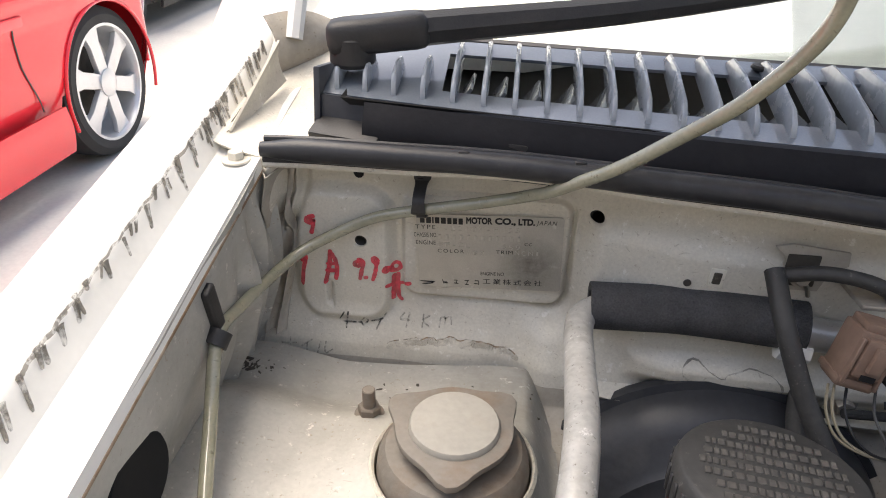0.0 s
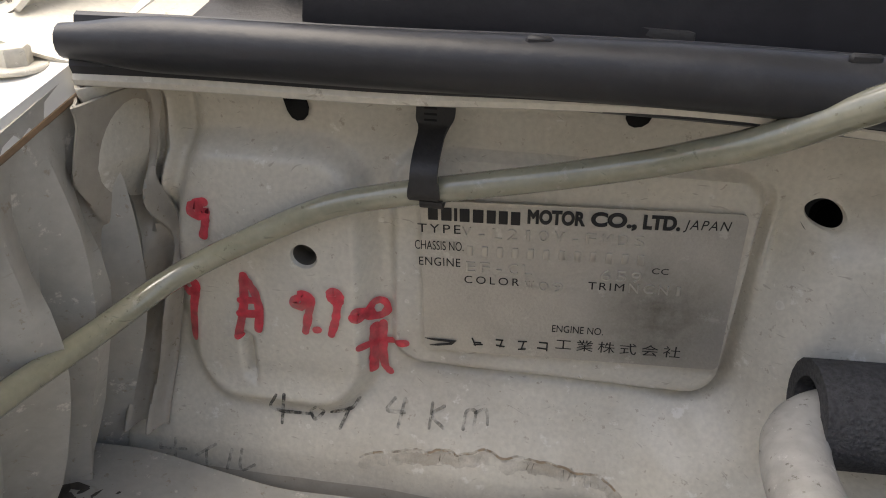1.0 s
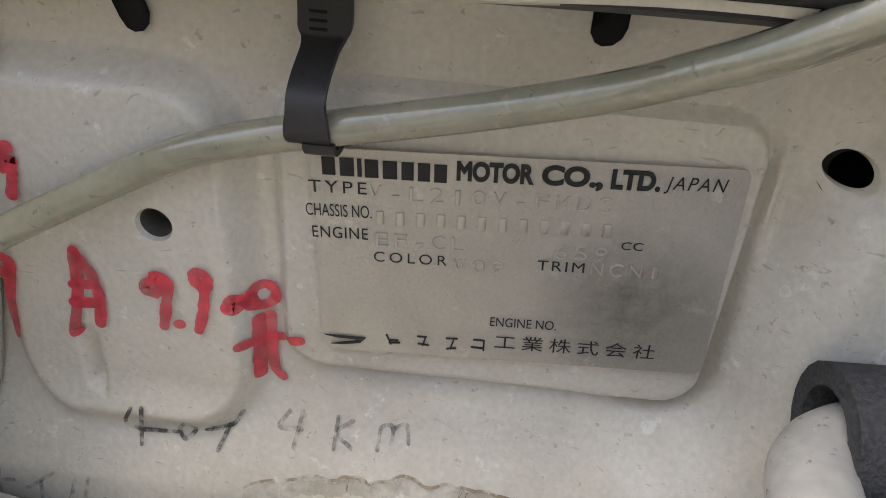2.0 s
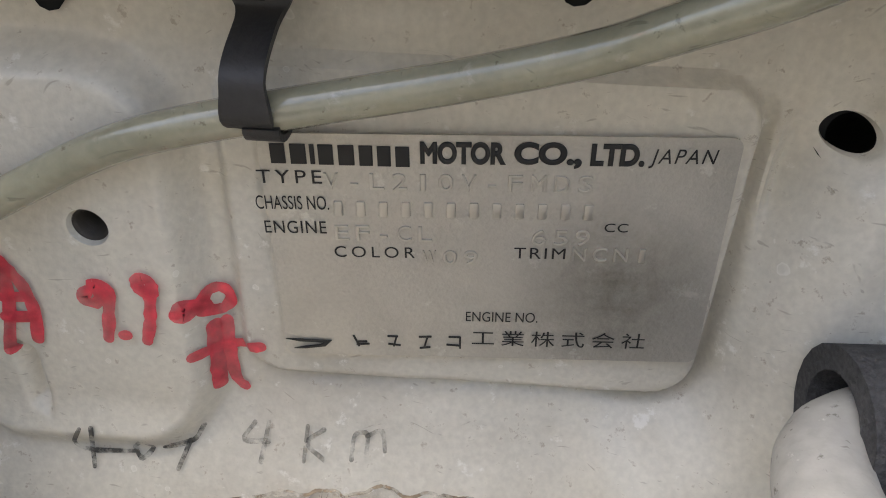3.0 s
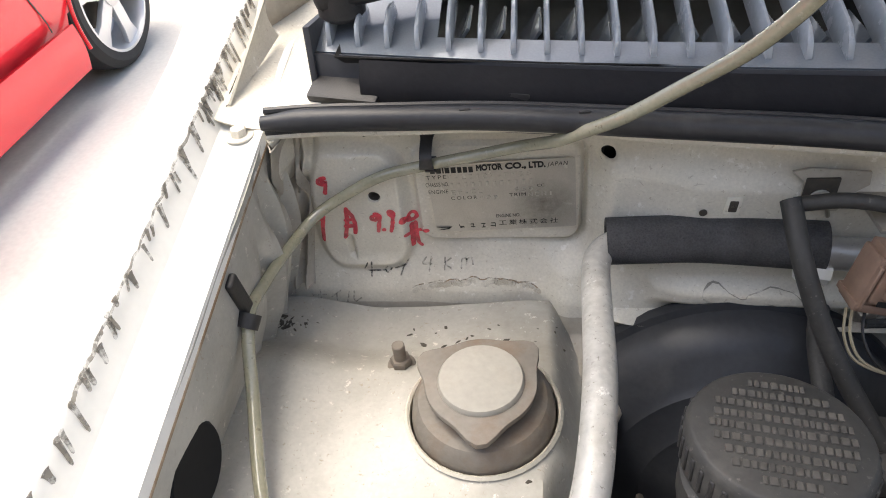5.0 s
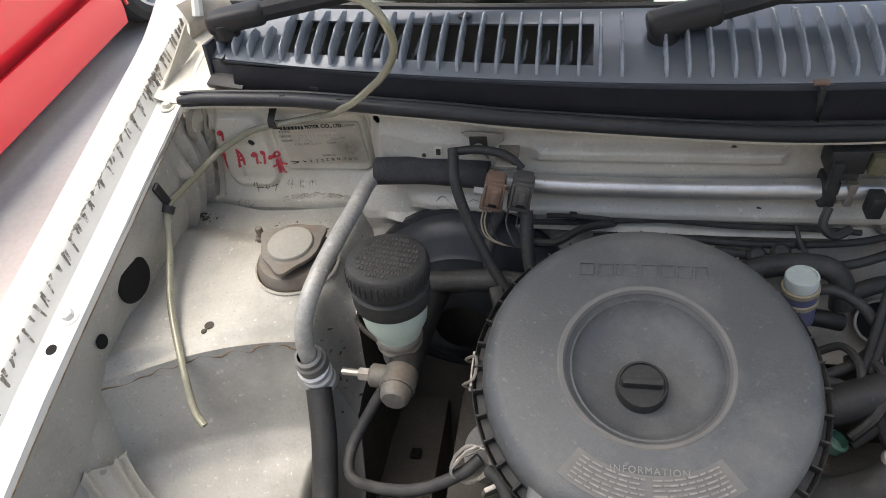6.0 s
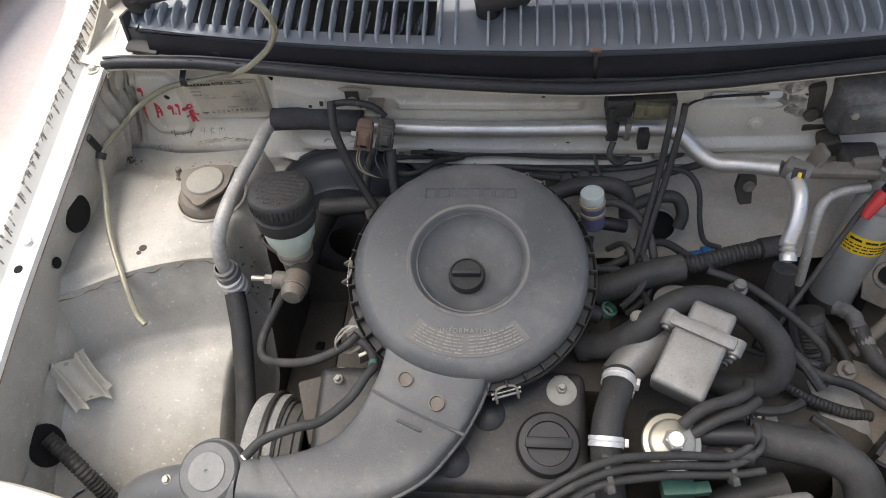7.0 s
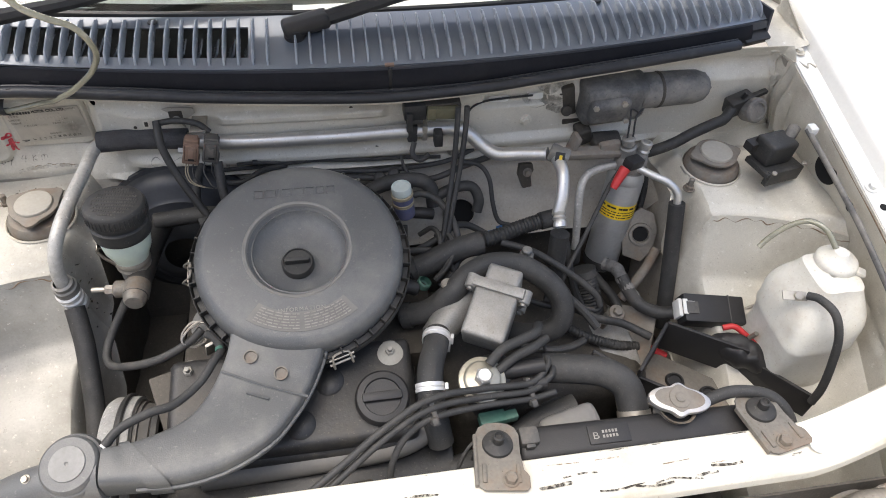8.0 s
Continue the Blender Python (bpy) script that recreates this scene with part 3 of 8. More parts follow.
car = thing("car_body", (0, 0.05, 0.3), "white kei car engine bay with dusty cream paint, bonnet open", "car")
BOLT_HOLES = ((-0.5268, 0.8657, 0.0036, 1.0), (-0.3854, 0.8914, 0.0040, 0.8))


def wall_hole(u, v):
    p = firewall_point(u, v)
    return any(math.hypot(p.x - x, (p.z - z) / k) < r + 0.0013 for x, z, r, k in BOLT_HOLES)


firewall = part("firewall", sheet(lambda u, v: firewall_point(u, 0.66 * v), 640, 152, -0.0012, lambda u, v: wall_hole(u, 0.66 * v)), BAY, car, "dusty cream firewall with pressed panels")
part("firewall_foot", sheet(lambda u, v: firewall_point(u, 0.66 + 0.34 * v), 320, 78, -0.0012), BAY_DULL, car, "darker foot of the firewall")


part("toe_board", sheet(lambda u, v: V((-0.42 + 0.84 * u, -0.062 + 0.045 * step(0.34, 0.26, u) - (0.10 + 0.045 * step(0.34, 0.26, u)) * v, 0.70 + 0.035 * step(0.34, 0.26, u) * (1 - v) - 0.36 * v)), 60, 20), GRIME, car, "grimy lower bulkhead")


def apron_x(z):
    return -0.580 - 0.025 * step(0.87, 0.76, z)


def apron_point(u, v, s):
    y = 0.03 - 0.62 * u
    top = zf(y) - 0.001
    z = top - (top - 0.50) * v
    x = apron_x(z) + 0.014 * step(-0.22, -0.30, y) * step(0.87, 0.76, z) + 0.0015 * noise.noise((y * 14, z * 14, 5))
    if y > -0.06:
        x += 0.0080 * step(-0.06, -0.03, y) * math.sin((y + 0.06) * 300 + 2.0 * noise.noise((z * 18, y * 9, 3))) * step(0.0, 0.12, v)
    x -= 0.004 * math.exp(-((z - (0.80 + 0.35 * (y + 0.2))) / 0.004) ** 2) * step(-0.06, -0.12, y)
    return V((s * x, y, z))


def tower_edge(x):
    """Front edge of the tower top, curving forward towards the wing."""
    return -0.186 - 0.062 * (max(0.0, -0.42 - x) / 0.18) ** 2


def housing_z(x, y):
    """Strut tower top and the inner wing in front of it, for the side with negative x."""
    plateau = 0.797 + 0.008 * math.exp(-(((x + 0.456) / 0.06) ** 2 + ((y + 0.1) / 0.06) ** 2)) + 0.01 * step(-0.53, -0.585, x)
    plateau -= 0.014 * step(-0.070, -0.035, y) * (1 - 0.5 * step(-0.52, -0.42, x))
    d = tower_edge(x) - y
    front = 0.792 - 0.085 * min(1, d / 0.034) ** 0.8 - 0.02 * step(0.02, 0.06, d) - 0.14 * step(0.05, 0.36, d)
    front += 0.035 * step(-0.555, -0.595, x) * step(0.03, 0.10, d)
    z = front if d > 0 else plateau + (0.792 - plateau) * step(-0.02, 0, d)
    e = x + 0.006 * step(0.0, 0.10, d)
    z -= 0.09 * step(-0.425, -0.398, e) * step(-0.05, -0.02, d + 0.02) + 0.03 * step(-0.42, -0.398, e)
    z += 0.0016 * math.exp(-(d / 0.004) ** 2)
    return z + 0.002 * noise.noise((x * 16, y * 16, 9)) * step(0.0, 0.06, d) + 0.0007 * noise.noise((x * 40, y * 40, 3))


def tower_xy(u, v):
    x = -0.614 + (0.216 - 0.006 * step(0.42, 0.62, v)) * u
    e = tower_edge(x)
    return x, e * v / 0.45 if v < 0.45 else e + (-0.62 - e) * (v - 0.45) / 0.55


def strut_hole(u, v):
    x, y = tower_xy(u, v)
    return math.hypot(x + 0.456, y + 0.097) < 0.041


for s, side in ((-1, "driver"), (1, "passenger")):
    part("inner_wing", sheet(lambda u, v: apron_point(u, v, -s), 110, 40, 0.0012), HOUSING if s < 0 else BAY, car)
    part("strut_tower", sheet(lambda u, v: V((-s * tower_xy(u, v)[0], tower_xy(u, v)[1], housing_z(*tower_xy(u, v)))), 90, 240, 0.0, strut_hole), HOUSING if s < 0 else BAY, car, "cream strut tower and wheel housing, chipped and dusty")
    # Driver's tower side: grime and deep shade share one dark colour.
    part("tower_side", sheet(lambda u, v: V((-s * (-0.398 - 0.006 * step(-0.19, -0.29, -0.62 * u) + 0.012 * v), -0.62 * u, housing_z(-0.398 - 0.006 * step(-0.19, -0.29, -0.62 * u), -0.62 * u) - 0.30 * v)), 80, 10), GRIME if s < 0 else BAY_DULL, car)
    seam = [(-0.604 + 0.0085 * k, tower_edge(-0.604 + 0.0085 * k) + random.uniform(-0.001, 0.001)) for k in range(23)]
    part("sealed_seam", tube([(-s * x, y - 0.0015, housing_z(x, y - 0.0015) + 0.0002) for x, y in seam], lambda t: 0.0006 + 0.0004 * math.sin(t * 37), 6, 3), STAIN_EDGE, car, "brown crease along the tower edge")

# floor of the bay, chassis rails, cross member: all in one near-black brown
part("bay_floor", sheet(lambda u, v: V((-0.6 + 1.2 * u, 0.1 - 0.75 * v, 0.33 + 0.01 * noise.noise((u * 9, v * 7, 2)))), 40, 30), GRIME, car, "near-black brown floor sheet under the engine")
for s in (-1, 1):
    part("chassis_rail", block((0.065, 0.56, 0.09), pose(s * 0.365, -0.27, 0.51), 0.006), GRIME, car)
part("rail_slot", block((0.012, 0.006, 0.016), pose(-0.36, -0.16, 0.556, 60), 0.002), CAVITY, car)


def front_panel_point(u, v):
    x = -0.60 + 1.20 * u
    e = max(0.0, abs(x) - 0.40)
    lift, back = 0.35 * e, 0.02 * step(0.40, 0.56, abs(x))
    prof = [(-0.478, 0.690), (-0.480, 0.757), (-0.483, 0.763), (-0.500, 0.765), (-0.522, 0.765), (-0.530, 0.762), (-0.534, 0.757), (-0.535, 0.752), (-0.536, 0.747)]
    k = v * (len(prof) - 1)
    i = min(int(k), len(prof) - 2)
    y, z = (prof[i][j] + (prof[i + 1][j] - prof[i][j]) * (k - i) for j in (0, 1))
    return V((x, y + back, z + lift + 0.0012 * math.sin(x * 40) * (0.4 < v < 0.7)))


part("front_panel", sheet(front_panel_point, 80, 32, 0.0012), FRONT, car, "white upper radiator support, scratched")
for i in range(6):
    x = 0.12 + 0.055 * i + random.uniform(-0.01, 0.01)
    part("scratch", ribbon([(0, 0), (random.uniform(0.015, 0.05), random.uniform(-0.003, 0.003))], 0.0013, pose(x, random.uniform(-0.527, -0.49), 0.7658)), STAIN, car)
for i in range(13):
    x, y = -0.05 + 0.035 * i + random.uniform(-0.01, 0.01), random.choice((-0.5155, -0.507, -0.526))
    part("paint_chip", ribbon([(0, 0), (0.02, random.uniform(-0.003, 0.003)), (random.uniform(0.03, 0.055), random.uniform(-0.003, 0.004))], random.uniform(0.002, 0.0045), pose(x, y, 0.7664)), CHIP, car)
for i in range(16):
    x = -0.02 + 0.026 * i + random.uniform(-0.008, 0.008)
    part("paint_chip", ribbon([(0, 0), (random.uniform(0.006, 0.03), random.uniform(-0.001, 0.002))], random.uniform(0.0015, 0.004), pose(x, -0.4853, 0.7640)), CHIP, car)


def fender_point(u, v, s):
    y = 0.42 - 1.02 * u
    o = 0.045 * step(0.04, 0.34, y)
    prof = [(0.580, -0.006), (0.581, 0.0), (0.602, 0.0), (0.606, 0.002), (0.612, 0.018), (0.616, 0.0225), (0.626 + o * 0.3, 0.025), (0.640 + o, 0.021), (0.652 + o, 0.008), (0.660 + o, -0.02), (0.668 + o, -0.10), (0.672 + o, -0.30), (0.67 + o, -0.45)]
    k = v * (len(prof) - 1)
    i = min(int(k), len(prof) - 2)
    x, dz = (prof[i][j] + (prof[i + 1][j] - prof[i][j]) * (k - i) for j in (0, 1))
    z = zf(min(y, 0.06)) + 0.35 * max(0, y - 0.06) * 0.5 + dz
    return V((s * x, y, z))


for s in (-1, 1):
    f = thing("fender", (s * 0.65, 0, 0.5), "white front fender with a bolted inner flange" + (" and black sealer drips" if s < 0 else ", clean edge"), "car fender", "front fenders")
    skin = part("fender_skin", sheet(lambda u, v: fender_point(u, v, s), 100, 48, 0.001), WHITE, f)
    for i in range(96 if s < 0 else 0):
        y = 0.055 - 0.0084 * i + random.uniform(-0.005, 0.005) if i < 64 else random.uniform(0.0, 0.11)
        h = random.choice((0.004, 0.006, 0.008, 0.010, 0.013, 0.015)) * random.uniform(0.9, 1.15)
        w = random.uniform(0.0010, 0.0021)
        z = zf(y) + random.uniform(0.017, 0.0215)
        x = s * 0.6118
        lean = -random.uniform(0.000, 0.005)
        m = Matrix(((0, -s * 0.33, -s * 0.94, x), (1, 0, 0, y), (0, -0.94, 0.33, z), (0, 0, 0, 1)))
        part("sealer_drip", slab([(-w * 1.3, 0), (-w * 0.5, -h * 0.06), (w * 0.5, -h * 0.06), (w * 1.3, 0), (w * 1.0 + lean * 0.15, h * 0.15), (w * 0.75 + lean * 0.5, h * 0.5), (w * 0.65 + lean * 0.9, h * 0.88), (w * 0.3 + lean, h), (-w * 0.3 + lean, h), (-w * 0.65 + lean * 0.9, h * 0.88), (-w * 0.7 + lean * 0.5, h * 0.5), (-w * 0.95 + lean * 0.15, h * 0.15)], 0.0004, Matrix.Translation((-s * 0.0009, 0, 0.0003)) @ m), DRIP, f)
    for i in range(9 if s < 0 else 0):
        y = 0.060 - 0.027 * i
        m = Matrix(((0, -s * 0.33, -s * 0.94, s * 0.6118), (1, 0, 0, y), (0.2, -0.94, 0.33, zf(y) + 0.0195), (0, 0, 0, 1)))
        part("sealer_line", ribbon([(-0.015 + 0.005 * k, random.uniform(-0.0006, 0.0006)) for k in range(7)], random.uniform(0.0012, 0.0024), Matrix.Translation((-s * 0.0010, 0, 0.0004)) @ m), DRIP, f)
    part("flange_edge", tube([(s * 0.5795, 0.02 - 0.07 * k, zf(0.02 - 0.07 * k) - 0.0062) for k in range(9)], 0.0011, 6, 4), STAIN_EDGE, f, "rust line along the flange edge")
    bolt("flange_bolt", (s * 0.593, 0.0, zf(0) + 0.0005), (0, 0, 1), 0.0048, f, BAY, 1.75)
    bolt("flange_bolt", (s * 0.592, -0.232, zf(-0.232) + 0.0005), (0, -0.2, 1), 0.0054, f, WHITE_PLASTIC, 1.7)
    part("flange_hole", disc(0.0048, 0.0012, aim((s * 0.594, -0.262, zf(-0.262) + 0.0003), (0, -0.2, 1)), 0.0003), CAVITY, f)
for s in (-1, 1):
    part("access_hole", lathe([(0.024, 0), (0.022, 0.002), (0, 0.0015)], aim((s * 0.5815, -0.165, 0.846), (-s, 0, 0.1)) @ Matrix.Diagonal((1.0, 0.82, 1, 1)), 28), CAVITY, car, "oval access hole in the inner wing, painted as a near-black disc")
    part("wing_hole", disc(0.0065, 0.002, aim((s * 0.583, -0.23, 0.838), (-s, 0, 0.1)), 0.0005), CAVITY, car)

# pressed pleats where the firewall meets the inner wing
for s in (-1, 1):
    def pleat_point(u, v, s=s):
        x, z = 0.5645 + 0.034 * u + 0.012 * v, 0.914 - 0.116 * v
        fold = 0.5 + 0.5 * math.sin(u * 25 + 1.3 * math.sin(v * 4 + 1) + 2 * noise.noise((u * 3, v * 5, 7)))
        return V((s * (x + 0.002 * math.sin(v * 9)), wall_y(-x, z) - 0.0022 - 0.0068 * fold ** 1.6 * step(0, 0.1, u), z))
    # Grime and corner shade are both put into this dull tone.
    part("corner_pleats", sheet(pleat_point, 60, 40, 0.0008), BAY_DULL, car, "pressed pleats in the corner, coloured for grime and corner shade")

def wall_stroke(pts, w, lift=0.0010):
    """A brush stroke that follows the firewall's face."""
    return on_surface(ribbon(pts, w, Matrix(((1, 0, 0, 0), (0, 0, -1, 0), (0, 1, 0, 0), (0, 0, 0, 1)))), wall_y, lift)


# firewall details
def hole_lip(x, z, r, k):
    def point(u, v):
        a, rad = 2 * math.pi * u, r + 0.0062 * v
        px_, pz_ = x + rad * math.cos(a), z + k * rad * math.sin(a)
        return V((px_, wall_y(px_, pz_) + 0.0016 * step(0.10, 0.0, v) - 0.00025 + 0.00037 * v, pz_))
    return sheet(point, 40, 12)


for x, z, r, k in BOLT_HOLES:
    at = V((x, wall_y(x, z), z))
    lean = V((wall_y(x + 0.004, z) - wall_y(x - 0.004, z), -0.008, wall_y(x, z + 0.004) - wall_y(x, z - 0.004)))
    part("hole_lip", hole_lip(x, z, r, k), BAY, car)
    thread = [(r + 0.0022, -0.0009), (r, -0.0012)] + [(r * (0.86 if k % 2 else 1.0), -0.0014 - 0.0006 * k) for k in range(12)] if x < -0.5 else [(r + 0.0022, -0.0009), (r, -0.0012), (r * 1.3, -0.0025), (r * 1.3, -0.02)]
    # Bore colours are darkened for the shade inside both holes.
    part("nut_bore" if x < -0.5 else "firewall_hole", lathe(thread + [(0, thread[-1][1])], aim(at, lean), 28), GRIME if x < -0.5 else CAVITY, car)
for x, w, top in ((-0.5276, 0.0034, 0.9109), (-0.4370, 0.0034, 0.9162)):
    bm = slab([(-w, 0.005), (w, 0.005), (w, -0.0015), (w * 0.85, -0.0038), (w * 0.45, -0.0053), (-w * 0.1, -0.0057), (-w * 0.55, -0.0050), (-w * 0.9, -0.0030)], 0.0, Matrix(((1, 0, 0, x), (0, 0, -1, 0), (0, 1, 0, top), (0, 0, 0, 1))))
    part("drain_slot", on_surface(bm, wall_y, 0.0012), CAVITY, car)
part("washer_ring", lathe([(0.005, 0.0005), (0.0055, 0.002), (0.008, 0.002), (0.0085, 0.0005)], aim((0.1938, wall_y(0.1938, 0.8437), 0.8437), (0, -1, 0)), 20), FRONT, car)
for x, z in ((0.1938, 0.8437), (-0.235, 0.80), (0.09, 0.80)):
    bolt("firewall_bolt", (x, wall_y(x, z) - 0.001, z), (0, -1, 0), 0.0055, car, FRONT if z > 0.82 else STEEL, 1.6)
part("small_hole", disc(0.0022, 0.0012, aim((-0.3348, wall_y(-0.3348, 0.868) - 0.0004, 0.868), (0, -1, 0)), 0.0003), GRIME, car)
part("slot_rim", block((0.0085, 0.0016, 0.0115), pose(-0.3198, wall_y(-0.3198, 0.873) - 0.0004, 0.873, 0, 4), 0.0015), FRONT, car)
part("pressed_slot", block((0.0048, 0.002, 0.0076), pose(-0.3198, wall_y(-0.3198, 0.873) - 0.0008, 0.873, 0, 4), 0.001), GRIME, car)
cut = part("bracket_pad", slab([(-0.019, 0.012), (-0.010, 0.014), (0.020, 0.011), (0.021, 0.003), (0.012, -0.004), (0.009, -0.014), (-0.010, -0.014), (-0.012, 0.006)], 0.0022, aim((-0.276, wall_y(-0.276, 0.885) - 0.001, 0.885), (0, -1, 0), 0), 0.0006), BAY_DULL, car, "cream bracket pressed from the firewall")
part("square_opening", block((0.017, 0.002, 0.019), pose(-0.279, wall_y(-0.279, 0.884) - 0.0034, 0.884), 0.0015), GRIME, cut)
bolt("bracket_bolt", (-0.279, wall_y(-0.279, 0.881) - 0.004, 0.881), (0, -1, 0.1), 0.0042, cut, STEEL, 1.4)
part("spring_clip", tube([(-0.283, -0.012, 0.884), (-0.278, -0.016, 0.880), (-0.274, -0.014, 0.875), (-0.271, -0.012, 0.868)], 0.0013, 6, 4), GOLD, cut)
for i in range(9):
    x, z = random.uniform(-0.34, 0.25), random.uniform(0.80, 0.91)
    part("paint_chip", slab([(random.uniform(0.7, 1.3) * 0.0022 * math.cos(a), random.uniform(0.5, 1.3) * 0.0018 * math.sin(a)) for a in (k * math.pi / 4 for k in range(8))], 0.0002, aim((x, wall_y(x, z) - 0.0008, z), (0, -1, 0))), GRIME, car)
for x, z, w in ((0.228, 0.894, 0.016), (0.215, 0.872, 0.014), (0.25, 0.858, 0.012), (-0.30, 0.808, 0.012), (0.05, 0.83, 0.010)):
    part("oily_smear", wall_stroke([(x - 0.022, z + 0.004), (x - 0.006, z - 0.003), (x + 0.010, z + 0.003), (x + 0.024, z - 0.002)], w, 0.0006), SMEAR, car)
for x, w in ((0.152, 0.028), (0.205, 0.022)):
    part("bare_metal_patch", slab(round_rect(w, 0.010, 0.003), 0.0006, aim((x, wall_y(x, 0.878) - 0.003, 0.879), (0, -1, 0))), WHITE_PLASTIC, car)
part("tunnel_opening", lathe([(0.021, 0.001), (0.019, -0.004), (0, -0.005)], aim((0.097, -0.070, 0.722), (0, -0.72, 0.70)) @ Matrix.Diagonal((1, 0.9, 1, 1)), 26), CAVITY, car)
part("tunnel_opening_lip", tube([(0.097 + 0.022 * math.cos(a), -0.071 + 0.0145 * math.sin(a), 0.7225 + 0.0145 * math.sin(a)) for a in (i * math.pi / 8 for i in range(17))], 0.0016, 6, 3), BAY_DULL, car)
part("firewall_ledge", tube([(-0.36, 0.003, 0.793), (-0.2, -0.008, 0.793), (-0.1, -0.012, 0.795), (0, -0.014, 0.797), (0.12, -0.014, 0.797), (0.25, -0.004, 0.797)], 0.004, 8), BAY_DULL, car)

# hood hinge and gutter corner at each end of the cowl
for s in (-1, 1):
    part("gutter", sheet(lambda u, v: V((s * (0.607 - 0.056 * u), 0.004 + 0.135 * v, 0.921 + 0.009 * (1 - u) ** 3 + 0.10 * max(0, v - 0.55) ** 2 + 0.024 * v)), 14, 20, 0.001), BAY, car, "cream gutter floor")
    # Strip darkened for the grime and the shade along the gutter.
    part("gutter_dark_strip", sheet(lambda u, v: V((s * (0.6050 - (0.010 - 0.006 * u) * v), 0.010 + 0.05 * u, 0.9300 + 0.0095 * u - 0.0055 * v + 0.0008 * noise.noise((u * 9, v * 4, 2)))), 14, 6), GRIME, car, "dark strip in the gutter, grime and shade in one colour")
    h = part("hinge", sheet(lambda u, v: V((s * (0.606 - 0.046 * u - 0.010 * math.sin(v * 3.1)), 0.088 + 0.050 * u + 0.012 * v, 0.936 + 0.004 * u + 0.044 * v * (1 - 0.5 * u) + 0.008 * math.sin(u * 3.1))), 16, 16, 0.0016), BAY_DULL, car, "cream painted bonnet hinge, stained brown")
    part("hinge_leaf", sheet(lambda u, v: V((s * (0.602 - 0.012 * v + 0.003 * math.sin(u * 3.1)), 0.020 + 0.062 * v - (u - 0.5) * 0.006, 0.928 + 0.014 * v + u * (0.004 + 0.024 * v))), 8, 12, 0.0014), BAY, h)
    tyre = part("front_tyre", lathe([(0.17, -0.06), (0.24, -0.07), (0.262, -0.05), (0.265, 0), (0.262, 0.05), (0.24, 0.07), (0.17, 0.06)], aim((s * 0.60, -0.10, 0.265), (1, 0, 0)), 36), TYRE, car)


# raised bonnet, propped open over the cowl
def bonnet_point(u, v):
    w = 0.58 - 0.05 * v
    bow = 1 - (2 * u - 1) ** 2
    return V((-w + 2 * w * u, 0.12 - 0.48 * v + 0.02 * bow, 1.10 + 0.57 * v + 0.03 * math.sin(v * 3.1)))


bonnet = thing("bonnet", (0, 0.12, 1.10), "white bonnet propped wide open above the windscreen base", "bonnet")
part("bonnet_skin", sheet(bonnet_point, 30, 24, 0.002), WHITE, bonnet)
for u0, u1, v0, v1 in ((0.04, 0.96, 0.03, 0.10), (0.04, 0.96, 0.88, 0.95), (0.03, 0.12, 0.05, 0.9), (0.88, 0.97, 0.05, 0.9)):
    part("bonnet_rib", sheet(lambda u, v: bonnet_point(u0 + (u1 - u0) * u, v0 + (v1 - v0) * v) + V((0, -0.018 * math.sin(math.pi * (v if u1 - u0 > 0.5 else u)), -0.004)), 16, 16, 0.001), WHITE, bonnet)

for s in (-1, 1):
    part("hinge_arm", tube([(s * 0.588, 0.105, 0.965), (s * 0.583, 0.125, 1.02), (s * 0.575, 0.125, 1.075), (s * 0.555, 0.10, 1.13)], 0.006, 8, 4), WHITE, bonnet)
part("hose_clip", block((0.02, 0.02, 0.012), pose(-0.415, -0.045, 1.298, -50), 0.003), BLACK, bonnet)


# ---------------------------------------------------------------- cowl grille, seal, wipers, windscreen
def yc(x):
    return -0.020 + 0.068 * (abs(x) / 0.556) ** 2


def yb_(x):
    return 0.075 + 0.045 * (abs(x) / 0.556) ** 2


def cowl_top(x, k):
    """Top of the grille tray; k runs from its front edge to the glass."""
    return V((x, yc(x) + (yb_(x) - yc(x)) * k, 0.951 + 0.019 * k - 0.003 * (x / 0.55) ** 2))


cowl = thing("cowl_grille", (0, 0.03, 0.95), "dark blue-grey plastic cowl grille with many ribs", "cowl grille")


def cowl_hole(u, v):
    x = -0.556 + 1.112 * u
    return -0.478 < x < -0.175 and 0.2 < v < 0.8


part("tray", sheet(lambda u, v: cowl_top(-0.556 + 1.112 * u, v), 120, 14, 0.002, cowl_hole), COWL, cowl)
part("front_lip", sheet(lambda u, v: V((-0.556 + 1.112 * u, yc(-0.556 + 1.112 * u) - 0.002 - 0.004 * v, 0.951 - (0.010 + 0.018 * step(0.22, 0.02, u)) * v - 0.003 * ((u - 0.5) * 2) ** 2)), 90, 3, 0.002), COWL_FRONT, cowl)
part("plenum", sheet(lambda u, v: V((-0.54 + 0.42 * u, -0.012 + 0.15 * v + 0.05 * ((0.54 - 0.42 * u) / 0.55) ** 2, 0.950 - 0.045 * math.sin(math.pi * v) ** 0.4 * math.sin(math.pi * u) ** 0.2)), 24, 12, 0.001), CAVITY, cowl, "plenum under the grille, its shade put into a near-black colour")
n_ribs = 62
